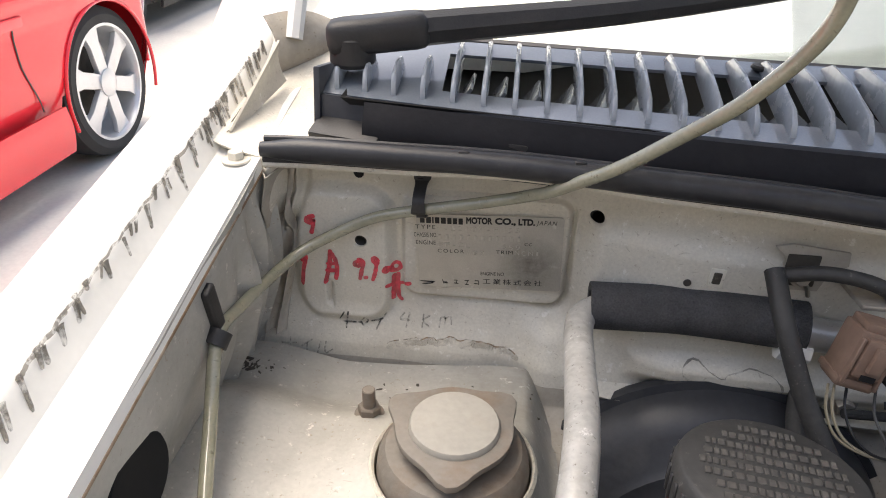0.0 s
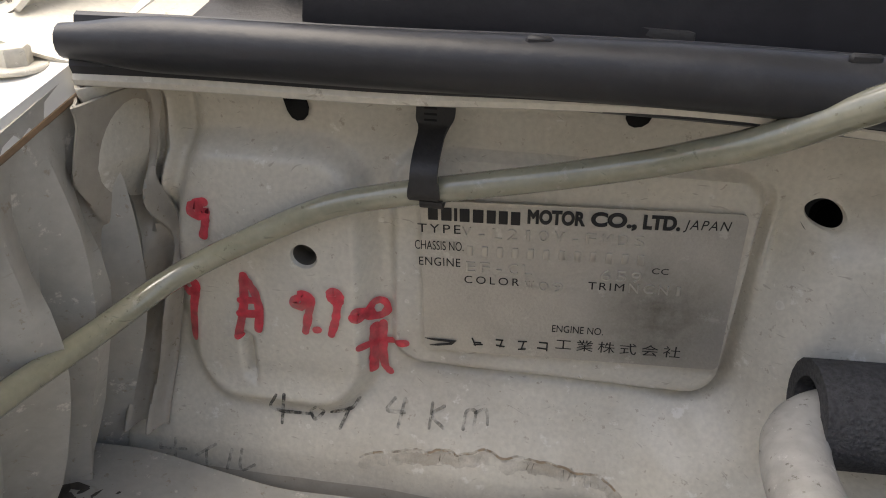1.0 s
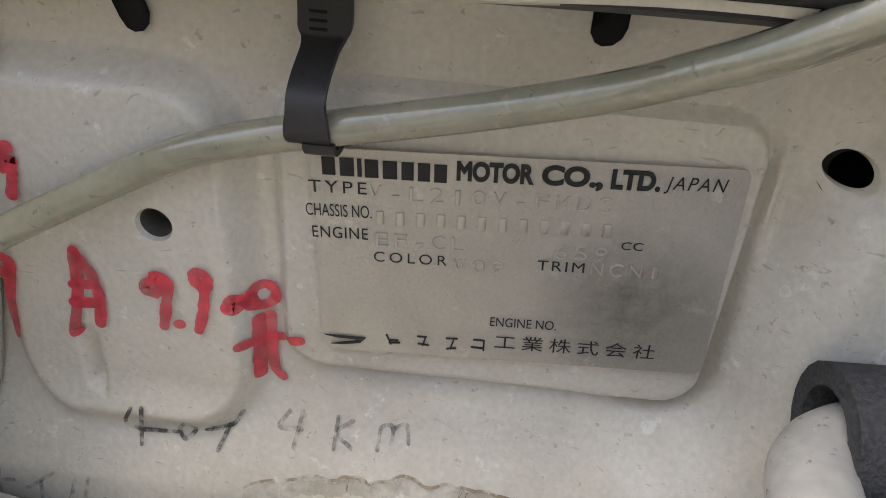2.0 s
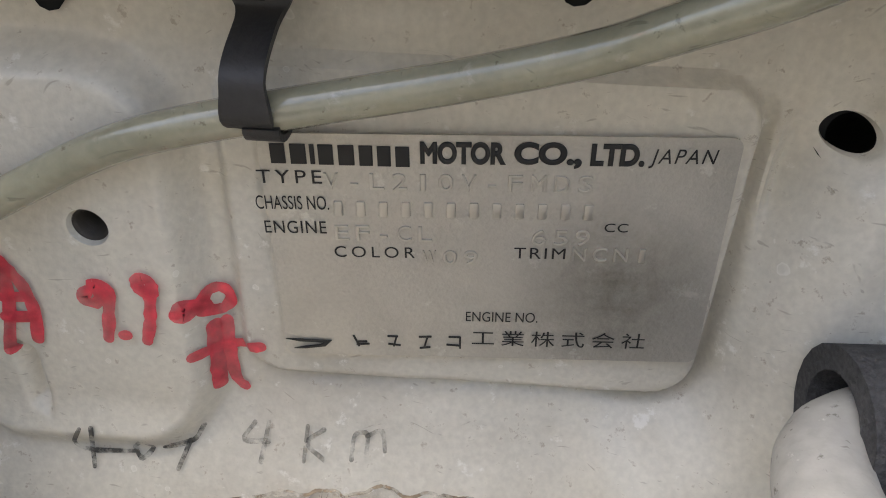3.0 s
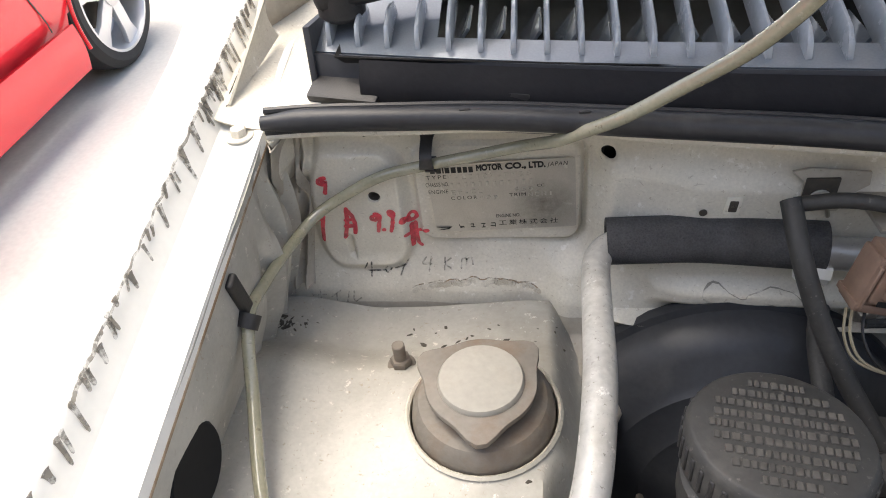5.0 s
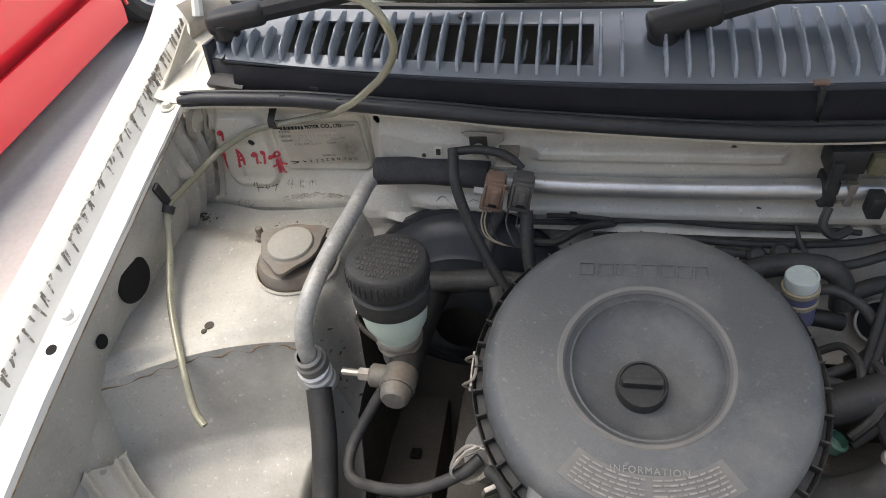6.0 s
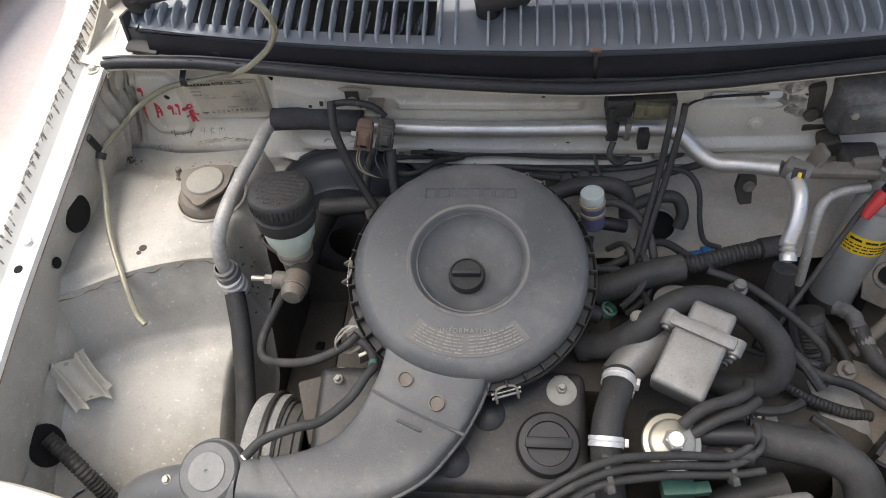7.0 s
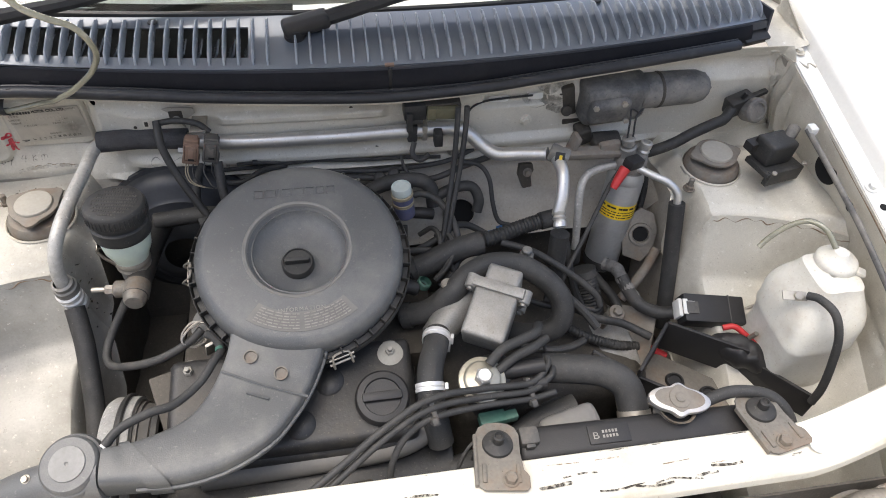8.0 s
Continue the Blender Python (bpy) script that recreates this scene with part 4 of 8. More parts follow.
for i in range(n_ribs):
    x = -0.546 + i * 1.092 / (n_ribs - 1)
    if abs(x + 0.128) < 0.009:
        continue
    a, b = cowl_top(x, 0.07), cowl_top(x, 0.95 - 0.42 * step(-0.47, -0.50, x))
    bm = bmesh.new()
    ring = []
    for p, hgt in ((a, 0.002), (a + (b - a) * 0.03, 0.0075), (a + (b - a) * 0.10, 0.0115), (a + (b - a) * 0.5, 0.0125), (a + (b - a) * 0.85, 0.0085), (b, 0.001)):
        ring.append([bm.verts.new(p + V(q)) for q in ((-0.0018, 0, -0.004), (-0.0014, 0, hgt - 0.001), (-0.0007, 0, hgt), (0.0007, 0, hgt), (0.0014, 0, hgt - 0.001), (0.0018, 0, -0.004))])
    for r0, r1 in zip(ring, ring[1:]):
        for k in range(5):
            bm.faces.new((r0[k], r0[k + 1], r1[k + 1], r1[k]))
    bm.faces.new(ring[0])
    bm.faces.new(ring[-1])
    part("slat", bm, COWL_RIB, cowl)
for i in range(16):
    x = -0.492 + i * 0.0208
    part("cross_vane", block((0.0022, 0.035, 0.02), pose(x, yc(x) + 0.052, 0.942, 0, 35, 0), 0.0006), COWL, cowl)
for x, y in ((-0.296, 0.075), (0.303, 0.082)):
    part("screw_cap", disc(0.0065, 0.003, pose(x, y, 0.968), 0.001), BLACK, cowl)
flap = thing("cowl_flap", (0, -0.02, 0.93), "black plastic flap below the cowl grille, split in two", "cowl panel")
for x0, x1 in ((-0.525, -0.003), (0.001, 0.525)):
    part("flap_panel", sheet(lambda u, v: V((x0 + (x1 - x0) * u, yc(x0 + (x1 - x0) * u) - 0.006 - 0.008 * v - 0.004 * math.sin(v * 3), 0.947 - 0.022 * v + 0.002 * math.sin(u * 3.1))), 60, 6, 0.002), FLAP, flap)
    part("flap_rim", tube([(x0 + (x1 - x0) * k / 8, yc(x0 + (x1 - x0) * k / 8) - 0.016, 0.9245) for k in range(9)], 0.0032, 8, 4), BLACK, flap)
part("seam_clip", block((0.005, 0.006, 0.03), pose(-0.001, -0.031, 0.939), 0.001), BLACK, flap)
part("seam_tab", block((0.012, 0.006, 0.003), pose(-0.001, -0.024, 0.954), 0.001), BROWN, flap)
part("flap_clip", block((0.028, 0.010, 0.009), pose(-0.442, 0.012, 0.934, 0, 0, -14), 0.002), BLACK, flap)
for s in (-1, 1):
    part("end_wall", block((0.004, 0.075, 0.034), pose(s * 0.556, 0.078, 0.941, -10), 0.001), COWL_FRONT, cowl)
    part("end_block", block((0.045, 0.022, 0.010), pose(s * 0.535, 0.034, 0.929, 20, 0, s * 14), 0.002), BLACK, flap)
seal_line = [(-0.578, 0.000, 0.9285), (-0.55, 0.002, 0.9285), (-0.50, 0.000, 0.929), (-0.46, -0.004, 0.9305), (-0.42, -0.011, 0.932), (-0.36, -0.021, 0.9325), (-0.30, -0.030, 0.9325), (-0.235, -0.036, 0.929), (-0.1, -0.044, 0.9235), (0.002, -0.046, 0.9205), (0.12, -0.044, 0.925), (0.19, -0.040, 0.930), (0.338, -0.028, 0.9385), (0.457, -0.010, 0.941), (0.49, -0.004, 0.941)]


def lip(x):
    pts = seal_line
    for p, q in zip(pts, pts[1:]):
        if p[0] <= x <= q[0]:
            k = (x - p[0]) / (q[0] - p[0])
            return V((x, p[1] + (q[1] - p[1]) * k + 0.004, p[2] + (q[2] - p[2]) * k - 0.0085 + 0.0026 * math.exp(-((x + 0.425) / 0.05) ** 2)))
    return V((x, pts[-1 if x > 0 else 0][1] + 0.004, pts[-1 if x > 0 else 0][2] - 0.0085))


part("firewall_flange", sheet(lambda u, v: V((-0.58 + 1.16 * u, wall_y(-0.58 + 1.16 * u, 0.917), 0.917)).lerp(lip(-0.58 + 1.16 * u), v) + V((0, 0, 0.002 * math.sin(v * 3.1))), 150, 6, 0.001), BAY, car)
seal = thing("hood_seal", (0, 0, 0.92), "grey-black rubber hood seal along the firewall edge", "weatherstrip")
part("seal_bulb", tube(seal_line, lambda t: 0.0068 * (0.6 + 0.4 * step(-0.01, 0.07, t)), 14, 6), RUBBER, seal)
part("seal_foot", tube([(x, y + 0.004, z - 0.006) for x, y, z in seal_line], 0.0045, 8, 6), RUBBER, seal)
part("seal_ridge", tube([(x, y + 0.0075, z + 0.0035) for x, y, z in seal_line], 0.0022, 8, 6), RUBBER, seal)
for i in range(14):
    x = -0.46 + 0.065 * i + random.uniform(-0.01, 0.01)
    p = lip(x) + V((0, -0.0062, 0.0130))
    part("seal_nick", block((0.006, 0.0016, 0.0022), Matrix.Translation(p), 0.0006, 1), BLACK, seal)
part("panel_lip", tube([(x, y + 0.002, z - 0.0095 + 0.0026 * math.exp(-((x + 0.425) / 0.05) ** 2)) for x, y, z in seal_line], 0.0022, 8, 6), BAY, car, "pale flange edge under the hood seal")

WIPER_LINE = ((-0.117, 0.040, 0.975, 0.108, 0.075, 1.012, 0.55, 0.125, 1.06), (-0.539, 0.066, 0.978, -0.34, 0.098, 1.0, -0.10, 0.14, 1.04))
for x0, y0, z0, x1, y1, z1, x2, y2, z2 in WIPER_LINE:
    w = thing("windscreen_wiper", (x0, y0, z0 - 0.02), "black wiper arm on a pivot beside the cowl grille", "wiper", "wipers")
    d = (V((x1, y1, z1)) - V((x0, y0, z0))).normalized()
    part("pivot_cap", join(put(block((0.062, 0.026, 0.021), Matrix.Identity(4), 0.008, 3), Matrix.Translation(V((x0, y0, z0)) + d * 0.016) @ d.to_track_quat("X", "Z").to_matrix().to_4x4()), disc(0.014, 0.02, pose(x0, y0, z0 - 0.018), 0.003)), BLACK, w)
    part("arm", tube([V((x0, y0, z0)) + d * 0.04, (x1, y1, z1), (x2, y2, z2)], lambda t: 0.0105 - 0.005 * t, 8, 5), BLACK, w)
glass = thing("windscreen", (0, 0.1, 0.97), "clear sloping windscreen of the white car", "windscreen")
part("glass_pane", sheet(lambda u, v: V((-0.58 + 1.16 * u, 0.095 + 0.05 * ((u - 0.5) * 2) ** 2 + 0.55 * v, 0.963 + 0.36 * v)), 24, 12, 0.004), GLASS, glass)
part("glass_edge", tube([(-0.58 + 1.16 * k / 12, 0.092 + 0.05 * ((k / 12 - 0.5) * 2) ** 2, 0.962) for k in range(13)], 0.005, 8, 3), BLACK, glass)
dash = thing("dashboard", (0, 0.5, 0.9), "grey dashboard with a dark defroster vent behind the windscreen", "dashboard")
part("dash_top", sheet(lambda u, v: V((-0.6 + 1.2 * u, 0.16 + 0.5 * v, 0.945 + 0.035 * math.sin(v * 2.2))), 12, 10, 0.01), TRIM, dash)
part("defroster_vent", slab(round_rect(0.42, 0.05, 0.01), 0.006, pose(-0.08, 0.36, 0.972, 4)), BLACK, dash)
part("cabin_wall", sheet(lambda u, v: V((-0.6 + 1.2 * u, 0.66, 0.9 + 0.5 * v)), 6, 6, 0.01), TRIM, dash)

# leaves, grit and dried mud caught in the seams of the bay
lumps = []
for i in range(110):
    k = random.random()
    if k < 0.5:
        x, y = random.gauss(-0.595, 0.012), random.gauss(-0.024, 0.003)
    elif k < 0.8:
        x, y = random.gauss(-0.415, 0.007), random.gauss(-0.165, 0.014)
    else:
        x, y = random.uniform(-0.52, -0.41), random.uniform(-0.045, -0.02)
    r = random.choice((0.0005, 0.0006, 0.0008, 0.001, 0.0016)) * random.uniform(0.8, 1.2)
    lump = bmesh.new()
    bmesh.ops.create_icosphere(lump, subdivisions=1, radius=r)
    for v in lump.verts:
        v.co *= random.uniform(0.6, 1.3)
        v.co.x *= random.uniform(1.2, 3.2)
        v.co.z *= 0.4
    lumps.append(put(lump, Matrix.Translation((x, y, housing_z(x, y) + r * 0.15)) @ Matrix.Rotation(random.uniform(0, 3.1), 4, "Z")))
mud = thing("dirt", (-0.5, -0.05, 0.78), "dark grit and dried leaf bits in the seams", "dirt", kind="stuff")
part("dirt_crumbs", join(*lumps), GRIME, mud)




# ---------------------------------------------------------------- identification plate and writing on the firewall
def on_wall(x, z, lift=0.0):
    """A pose on the plate's plane: its x axis runs along the firewall, y axis up."""
    return Matrix(((1, 0, 0, x), (0, 0, -1, 0.0192 - lift), (0, 1, 0, z), (0, 0, 0, 1)))


TILT_PLATE = 2.6
PLATE_AT = on_wall(-0.4474, 0.8626, 0.0006) @ pose(0, 0, 0, 0, 0, TILT_PLATE)
plate = thing("identification_plate", (-0.448, 0.02, 0.861), "grey aluminium identification plate with stamped and printed lines", "nameplate")
part("plate_sheet", slab(round_rect(0.0884, 0.0512, 0.0020), 0.0006, Matrix.Translation((0, -0.0006, 0)) @ PLATE_AT), PLATE, plate)


def on_plate(x, z, lift=0.0020):
    p = on_wall(x, z) @ pose(0, 0, 0, 0, 0, TILT_PLATE)
    return Matrix.Translation((0, -lift, 0)) @ p


for body, x, x1, z, size, space, bold, slant in (("TYPE", -0.4931, -0.4807, 0.8774, 0.0040, 1.3, 0, 0), ("CHASSIS NO.", -0.4938, -0.4796, 0.8719, 0.0042, 1.0, 0, 0), ("ENGINE", -0.4925, -0.4803, 0.8666, 0.0040, 1.1, 0, 0), ("CC", -0.4264, -0.4219, 0.8706, 0.0027, 1.1, 0, 0),
                                                 ("COLOR", -0.4789, -0.4628, 0.8618, 0.0036, 1.4, 0, 0), ("TRIM", -0.4432, -0.4331, 0.8638, 0.0036, 1.2, 0, 0), ("ENGINE NO.", -0.4518, -0.4368, 0.8477, 0.0036, 1.0, 0, 0), ("JAPAN", -0.4206, -0.4084, 0.8857, 0.0041, 1.2, 0, 0.22),
                                                 ("MOTOR", -0.4623, -0.4465, 0.8839, 0.0056, 1.0, 0.00028, 0), ("CO.,", -0.4451, -0.4327, 0.8848, 0.0056, 1.0, 0.00028, 0), ("LTD.", -0.4312, -0.4214, 0.8853, 0.0056, 1.0, 0.00028, 0)):
    part("printed_word", text_mesh(body, size, on_plate(x, z), 0, space, x1 - x, 0, bold, slant), INK, plate)
part("printed_word", text_mesh("\u5de5\u696d\u682a\u5f0f\u4f1a\u793e", 0.0044, on_plate(-0.4502, 0.8420), 0, 1.4, 0.0366), INK, plate, "printed line of characters")
# stamped characters stand at one pitch
for body, x, z, pitch, size in (("V-L210V-FMDS", -0.4803, 0.8772, 0.00433, 0.0048), ("EF-CL", -0.4786, 0.8661, 0.0041, 0.0048), ("659", -0.4400, 0.8675, 0.0042, 0.0048), ("W09", -0.4612, 0.8617, 0.0041, 0.0044), ("NCN1", -0.4318, 0.8642, 0.0041, 0.0044)):
    for i, letter in enumerate(body):
        wide = {"-": 0.0015, "1": 0.0011}.get(letter, 0.0027)
        part("stamped_letter", text_mesh(letter, size, on_plate(x + pitch * i + (0.0027 - wide) / 2, z + 0.045 * pitch * i, 0.0019), 0.0002, 1.0, wide, -0.00006 if letter in "WM" else -0.00014, 0.00006 if letter in "WM" else 0.00014), EMBOSS, plate)
for i in range(12):
    part("stamped_bar", block((0.0017, 0.0032, 0.0007), on_plate(-0.4778 + 0.00435 * i, 0.8716 + 0.0002 * i, 0.0019), 0.0003), EMBOSS, plate)
# the maker's name as plain bars
x = -0.4905
for w in (3.1, 3.3, 1.0, 3.1, 3.3, 2.8, 2.8, 2.9):
    w *= 0.00113
    part("brand_bar", block((w * 0.8, 0.0040, 0.0003), on_plate(x + w / 2, 0.8825 + 0.0273 * (x + 0.49)), 0.0002), INK, plate)
    x += w + 0.0002
part("brand_mark", slab([(-0.005, 0.0012), (0.005, 0.0009), (0.0035, -0.0007), (-0.001, -0.0014), (-0.0035, -0.0014), (-0.001, -0.0008), (0.0022, -0.0003), (0.0035, 0.0003), (-0.002, 0.0005)], 0.0003, on_plate(-0.4853, 0.8384)), INK, plate)
for i in range(4):
    gx, gz = -0.4738 + 0.00665 * i, 0.8397 + 0.00038 * i
    for dz in random.sample((0.0014, 0.0007, -0.0001, -0.0008, -0.0015), 2 + (i > 3)):
        part("script_bar", block((random.uniform(0.0016, 0.0031), 0.00042, 0.0003), on_plate(gx + random.uniform(-0.0004, 0.0004), gz + dz) @ pose(0, 0, 0, 0, 0, random.uniform(-8, 8)), 0.0001), INK, plate)
    for dx in random.sample((-0.0012, -0.0004, 0.0005, 0.0012), 1 + (i > 4)):
        part("script_bar", block((0.00042, random.uniform(0.0022, 0.0034), 0.0003), on_plate(gx + dx, gz) @ pose(0, 0, 0, 0, 0, random.choice((-35, -15, 0, 0, 20))), 0.0001), INK, plate)


red = thing("red_marker_writing", (-0.53, 0.02, 0.85), "red handwritten digits in marker on the firewall", "writing")
RED_STROKES = (
    ((-0.5565, 0.8785), (-0.5590, 0.8799), (-0.5600, 0.8775), (-0.5570, 0.8765), (-0.5553, 0.8785), (-0.5558, 0.8746), (-0.5570, 0.8701)),
    ((-0.5580, 0.8807), (-0.5556, 0.8811)),
    ((-0.5676, 0.8495), (-0.5666, 0.8531), (-0.5634, 0.8539), (-0.5619, 0.8515), (-0.5644, 0.8495), (-0.5658, 0.8505)),
    ((-0.5619, 0.8515), (-0.5639, 0.8436), (-0.5658, 0.8319)),
    ((-0.5462, 0.8574), (-0.5472, 0.8466), (-0.5504, 0.8340)),
    ((-0.5462, 0.8574), (-0.5433, 0.8515), (-0.5423, 0.8446), (-0.5433, 0.8378)),
    ((-0.5482, 0.8481), (-0.5438, 0.8485)), ((-0.5487, 0.8431), (-0.5433, 0.8436)),
    ((-0.5295, 0.8515), (-0.5310, 0.8495), (-0.5286, 0.8481), (-0.5271, 0.8505), (-0.5286, 0.8530), (-0.5254, 0.8515), (-0.5266, 0.8446), (-0.5278, 0.8389)),
    ((-0.5243, 0.8399), (-0.5237, 0.8401)),
    ((-0.5179, 0.8513), (-0.5192, 0.8530), (-0.5184, 0.8548), (-0.5165, 0.8541), (-0.5163, 0.8514), (-0.5179, 0.8510), (-0.5170, 0.8510), (-0.5179, 0.8444), (-0.5195, 0.8387)),
    ((-0.5125, 0.8459), (-0.5113, 0.8478), (-0.5097, 0.8466), (-0.5106, 0.8447), (-0.5125, 0.8456)),
    ((-0.5085, 0.8465), (-0.5068, 0.8488), (-0.5040, 0.8482), (-0.5030, 0.8455), (-0.5050, 0.8432), (-0.5075, 0.8440), (-0.5085, 0.8465)),
    ((-0.5068, 0.8398), (-0.5070, 0.8300), (-0.5072, 0.8230)), ((-0.5045, 0.8400), (-0.5045, 0.8300), (-0.5040, 0.8235), (-0.5022, 0.8210)),
    ((-0.5106, 0.8340), (-0.5040, 0.8335), (-0.4968, 0.8350)),
)
for pts in RED_STROKES:
    part("red_stroke", wall_stroke(pts, 0.0027, 0.0009 + 0.0001 * random.random()), RED_INK, red)
pencil = thing("marker_writing", (-0.5, 0.02, 0.8), "worn dark handwriting and pale marks on the firewall", "writing")
PENCIL_STROKES = (
    ((-0.5389, 0.8135), (-0.5422, 0.8062), (-0.5381, 0.8047)), ((-0.5362, 0.8138), (-0.5378, 0.8016)), ((-0.5377, 0.8047), (-0.5283, 0.8050)),
    ((-0.5253, 0.8108), (-0.5281, 0.8062), (-0.5265, 0.8036), (-0.5235, 0.8070), (-0.5242, 0.8115)),
    ((-0.5211, 0.8066), (-0.5172, 0.8070), (-0.5140, 0.8084), (-0.5120, 0.8118)), ((-0.5152, 0.8080), (-0.5177, 0.8021)), ((-0.5208, 0.8070), (-0.5150, 0.8078)),
    ((-0.5001, 0.8123), (-0.5024, 0.8087), (-0.4965, 0.8087)), ((-0.4967, 0.8127), (-0.4981, 0.8046)),
    ((-0.4873, 0.8127), (-0.4878, 0.8056)), ((-0.4834, 0.8123), (-0.4872, 0.8092), (-0.4829, 0.8061)),
    ((-0.4765, 0.8067), (-0.4760, 0.8115), (-0.4731, 0.8119), (-0.4731, 0.8077)), ((-0.4731, 0.8115), (-0.4697, 0.8127), (-0.4687, 0.8087)),
)
for i, pts in enumerate(PENCIL_STROKES):
    part("pencil_stroke", wall_stroke(pts, 0.0011), PENCIL if i < 7 else PALE_MARK, pencil)
LOW_STROKES = (((-0.5800, 0.7895), (-0.5705, 0.7905)), ((-0.5745, 0.7935), (-0.5750, 0.7850), (-0.5762, 0.7838)), ((-0.5750, 0.7893), (-0.5805, 0.7848)),
               ((-0.5600, 0.7935), (-0.5670, 0.7885)), ((-0.5632, 0.7908), (-0.5636, 0.7840)), ((-0.5540, 0.7925), (-0.5562, 0.7845)), ((-0.5505, 0.7930), (-0.5510, 0.7850), (-0.5460, 0.7880)))
for pts in LOW_STROKES:
    part("pencil_stroke", wall_stroke(pts, 0.0011, 0.0022), PALE_MARK, pencil)
rust_line = [(-0.510 + 0.0017 * i, 0.7925 + 0.0085 * math.sin(math.pi * (0.06 + 0.0165 * i)) ** 0.8 + 0.0016 * noise.noise((i * 0.23, 3, 1)) + random.uniform(-0.0004, 0.0004)) for i in range(50)]
part("rust_line", wall_stroke(rust_line, 0.0007), STAIN, car, "dried brown water line")
part("rust_bloom", wall_stroke([(x + 0.001, z - 0.0022 + random.uniform(-0.0006, 0.0006)) for x, z in rust_line], 0.0034, 0.0006), BLOOM, car, "faint brown stain below the line")

# ---------------------------------------------------------------- clear washer hose with its strap and clip
hose = thing("washer_hose", (-0.5, 0, 0.88), "yellowed translucent washer hose strapped to the firewall", "hose")
HOSE_LINE = [(-0.501, -0.261, 0.765), (-0.513, -0.25, 0.772), (-0.528, -0.222, 0.792), (-0.556, -0.168, 0.815), (-0.571, -0.118, 0.838), (-0.577, -0.086, 0.862), (-0.578, -0.055, 0.859), (-0.573, -0.022, 0.857), (-0.56, 0.002, 0.863), (-0.5354, 0.01, 0.8756), (-0.517, 0.01, 0.885), (-0.501, 0.008131, 0.8906), (-0.4832, 0.007498, 0.8948),
             (-0.457, 0.006506, 0.9008), (-0.4362, 0.003241, 0.9072), (-0.4262, -0.003627, 0.9131), (-0.416, -0.01206, 0.9201), (-0.403, -0.02013, 0.9301), (-0.3846, -0.03104, 0.9447), (-0.363, -0.04284, 0.9654), (-0.342, -0.05801, 0.9893), (-0.3255, -0.07203, 1.019), (-0.325, -0.08135, 1.044), (-0.335, -0.084, 1.062), (-0.355, -0.086, 1.073), (-0.376, -0.082, 1.083), (-0.396, -0.072, 1.1), (-0.412, -0.058, 1.14), (-0.415, -0.045, 1.2), (-0.415, -0.045, 1.295)]
part("hose_tube", tube(HOSE_LINE[:-3], 0.0035, 12, 8, 0.6), CLEAR_HOSE, hose)
part("hose_tail", tube(HOSE_LINE[-4:], 0.0035, 12, 8, 0.6), CLEAR_HOSE, hose)
strap = thing("rubber_strap", (-0.492, 0.015, 0.9), "black rubber strap holding the washer hose on the firewall", "strap")
part("strap_band", sheet(lambda u, v: V((-0.4884 - 0.0009 * step(0.2, 0.6, v) + (u - 0.5) * (0.0102 - 0.0032 * step(0.28, 0.48, v) + 0.0012 * step(0.7, 0.9, v) - 0.0022 * step(0.93, 1.0, v)), 0.0165 - 0.0128 * step(0.35, 0.72, v) + 0.0025 * step(0.88, 1.0, v), 0.919 - 0.0272 * v)), 10, 30, 0.0014), BLACK, strap)
part("strap_loop", sheet(lambda u, v: V((-0.4874 + (u - 0.5) * 0.0060 - 0.0006 * v, 0.0105 - 0.0055 * math.cos(math.pi * 1.25 * v), 0.8925 - 0.0030 * math.sin(math.pi * 1.1 * v))), 6, 18, 0.0013), BLACK, strap)
for k in range(3):
    part("strap_slot", block((0.0034, 0.0006, 0.0006), pose(-0.4897, 0.0153, 0.9135 - 0.0016 * k), 0.0001, 1), CAVITY, strap)
clip = thing("hose_clip", (-0.58, -0.085, 0.87), "black plastic hose clip on the inner wing", "clip")
part("clip_tail", block((0.0045, 0.0095, 0.030), pose(-0.578, -0.084, 0.877, 12, 0, 0), 0.002, 3), BLACK, clip)
part("clip_ring", lathe([(0.0045, -0.004), (0.0065, -0.004), (0.0065, 0.004), (0.0045, 0.004)], aim((-0.577, -0.087, 0.862), (0.2, 0.75, 0.6)), 16), BLACK, clip)


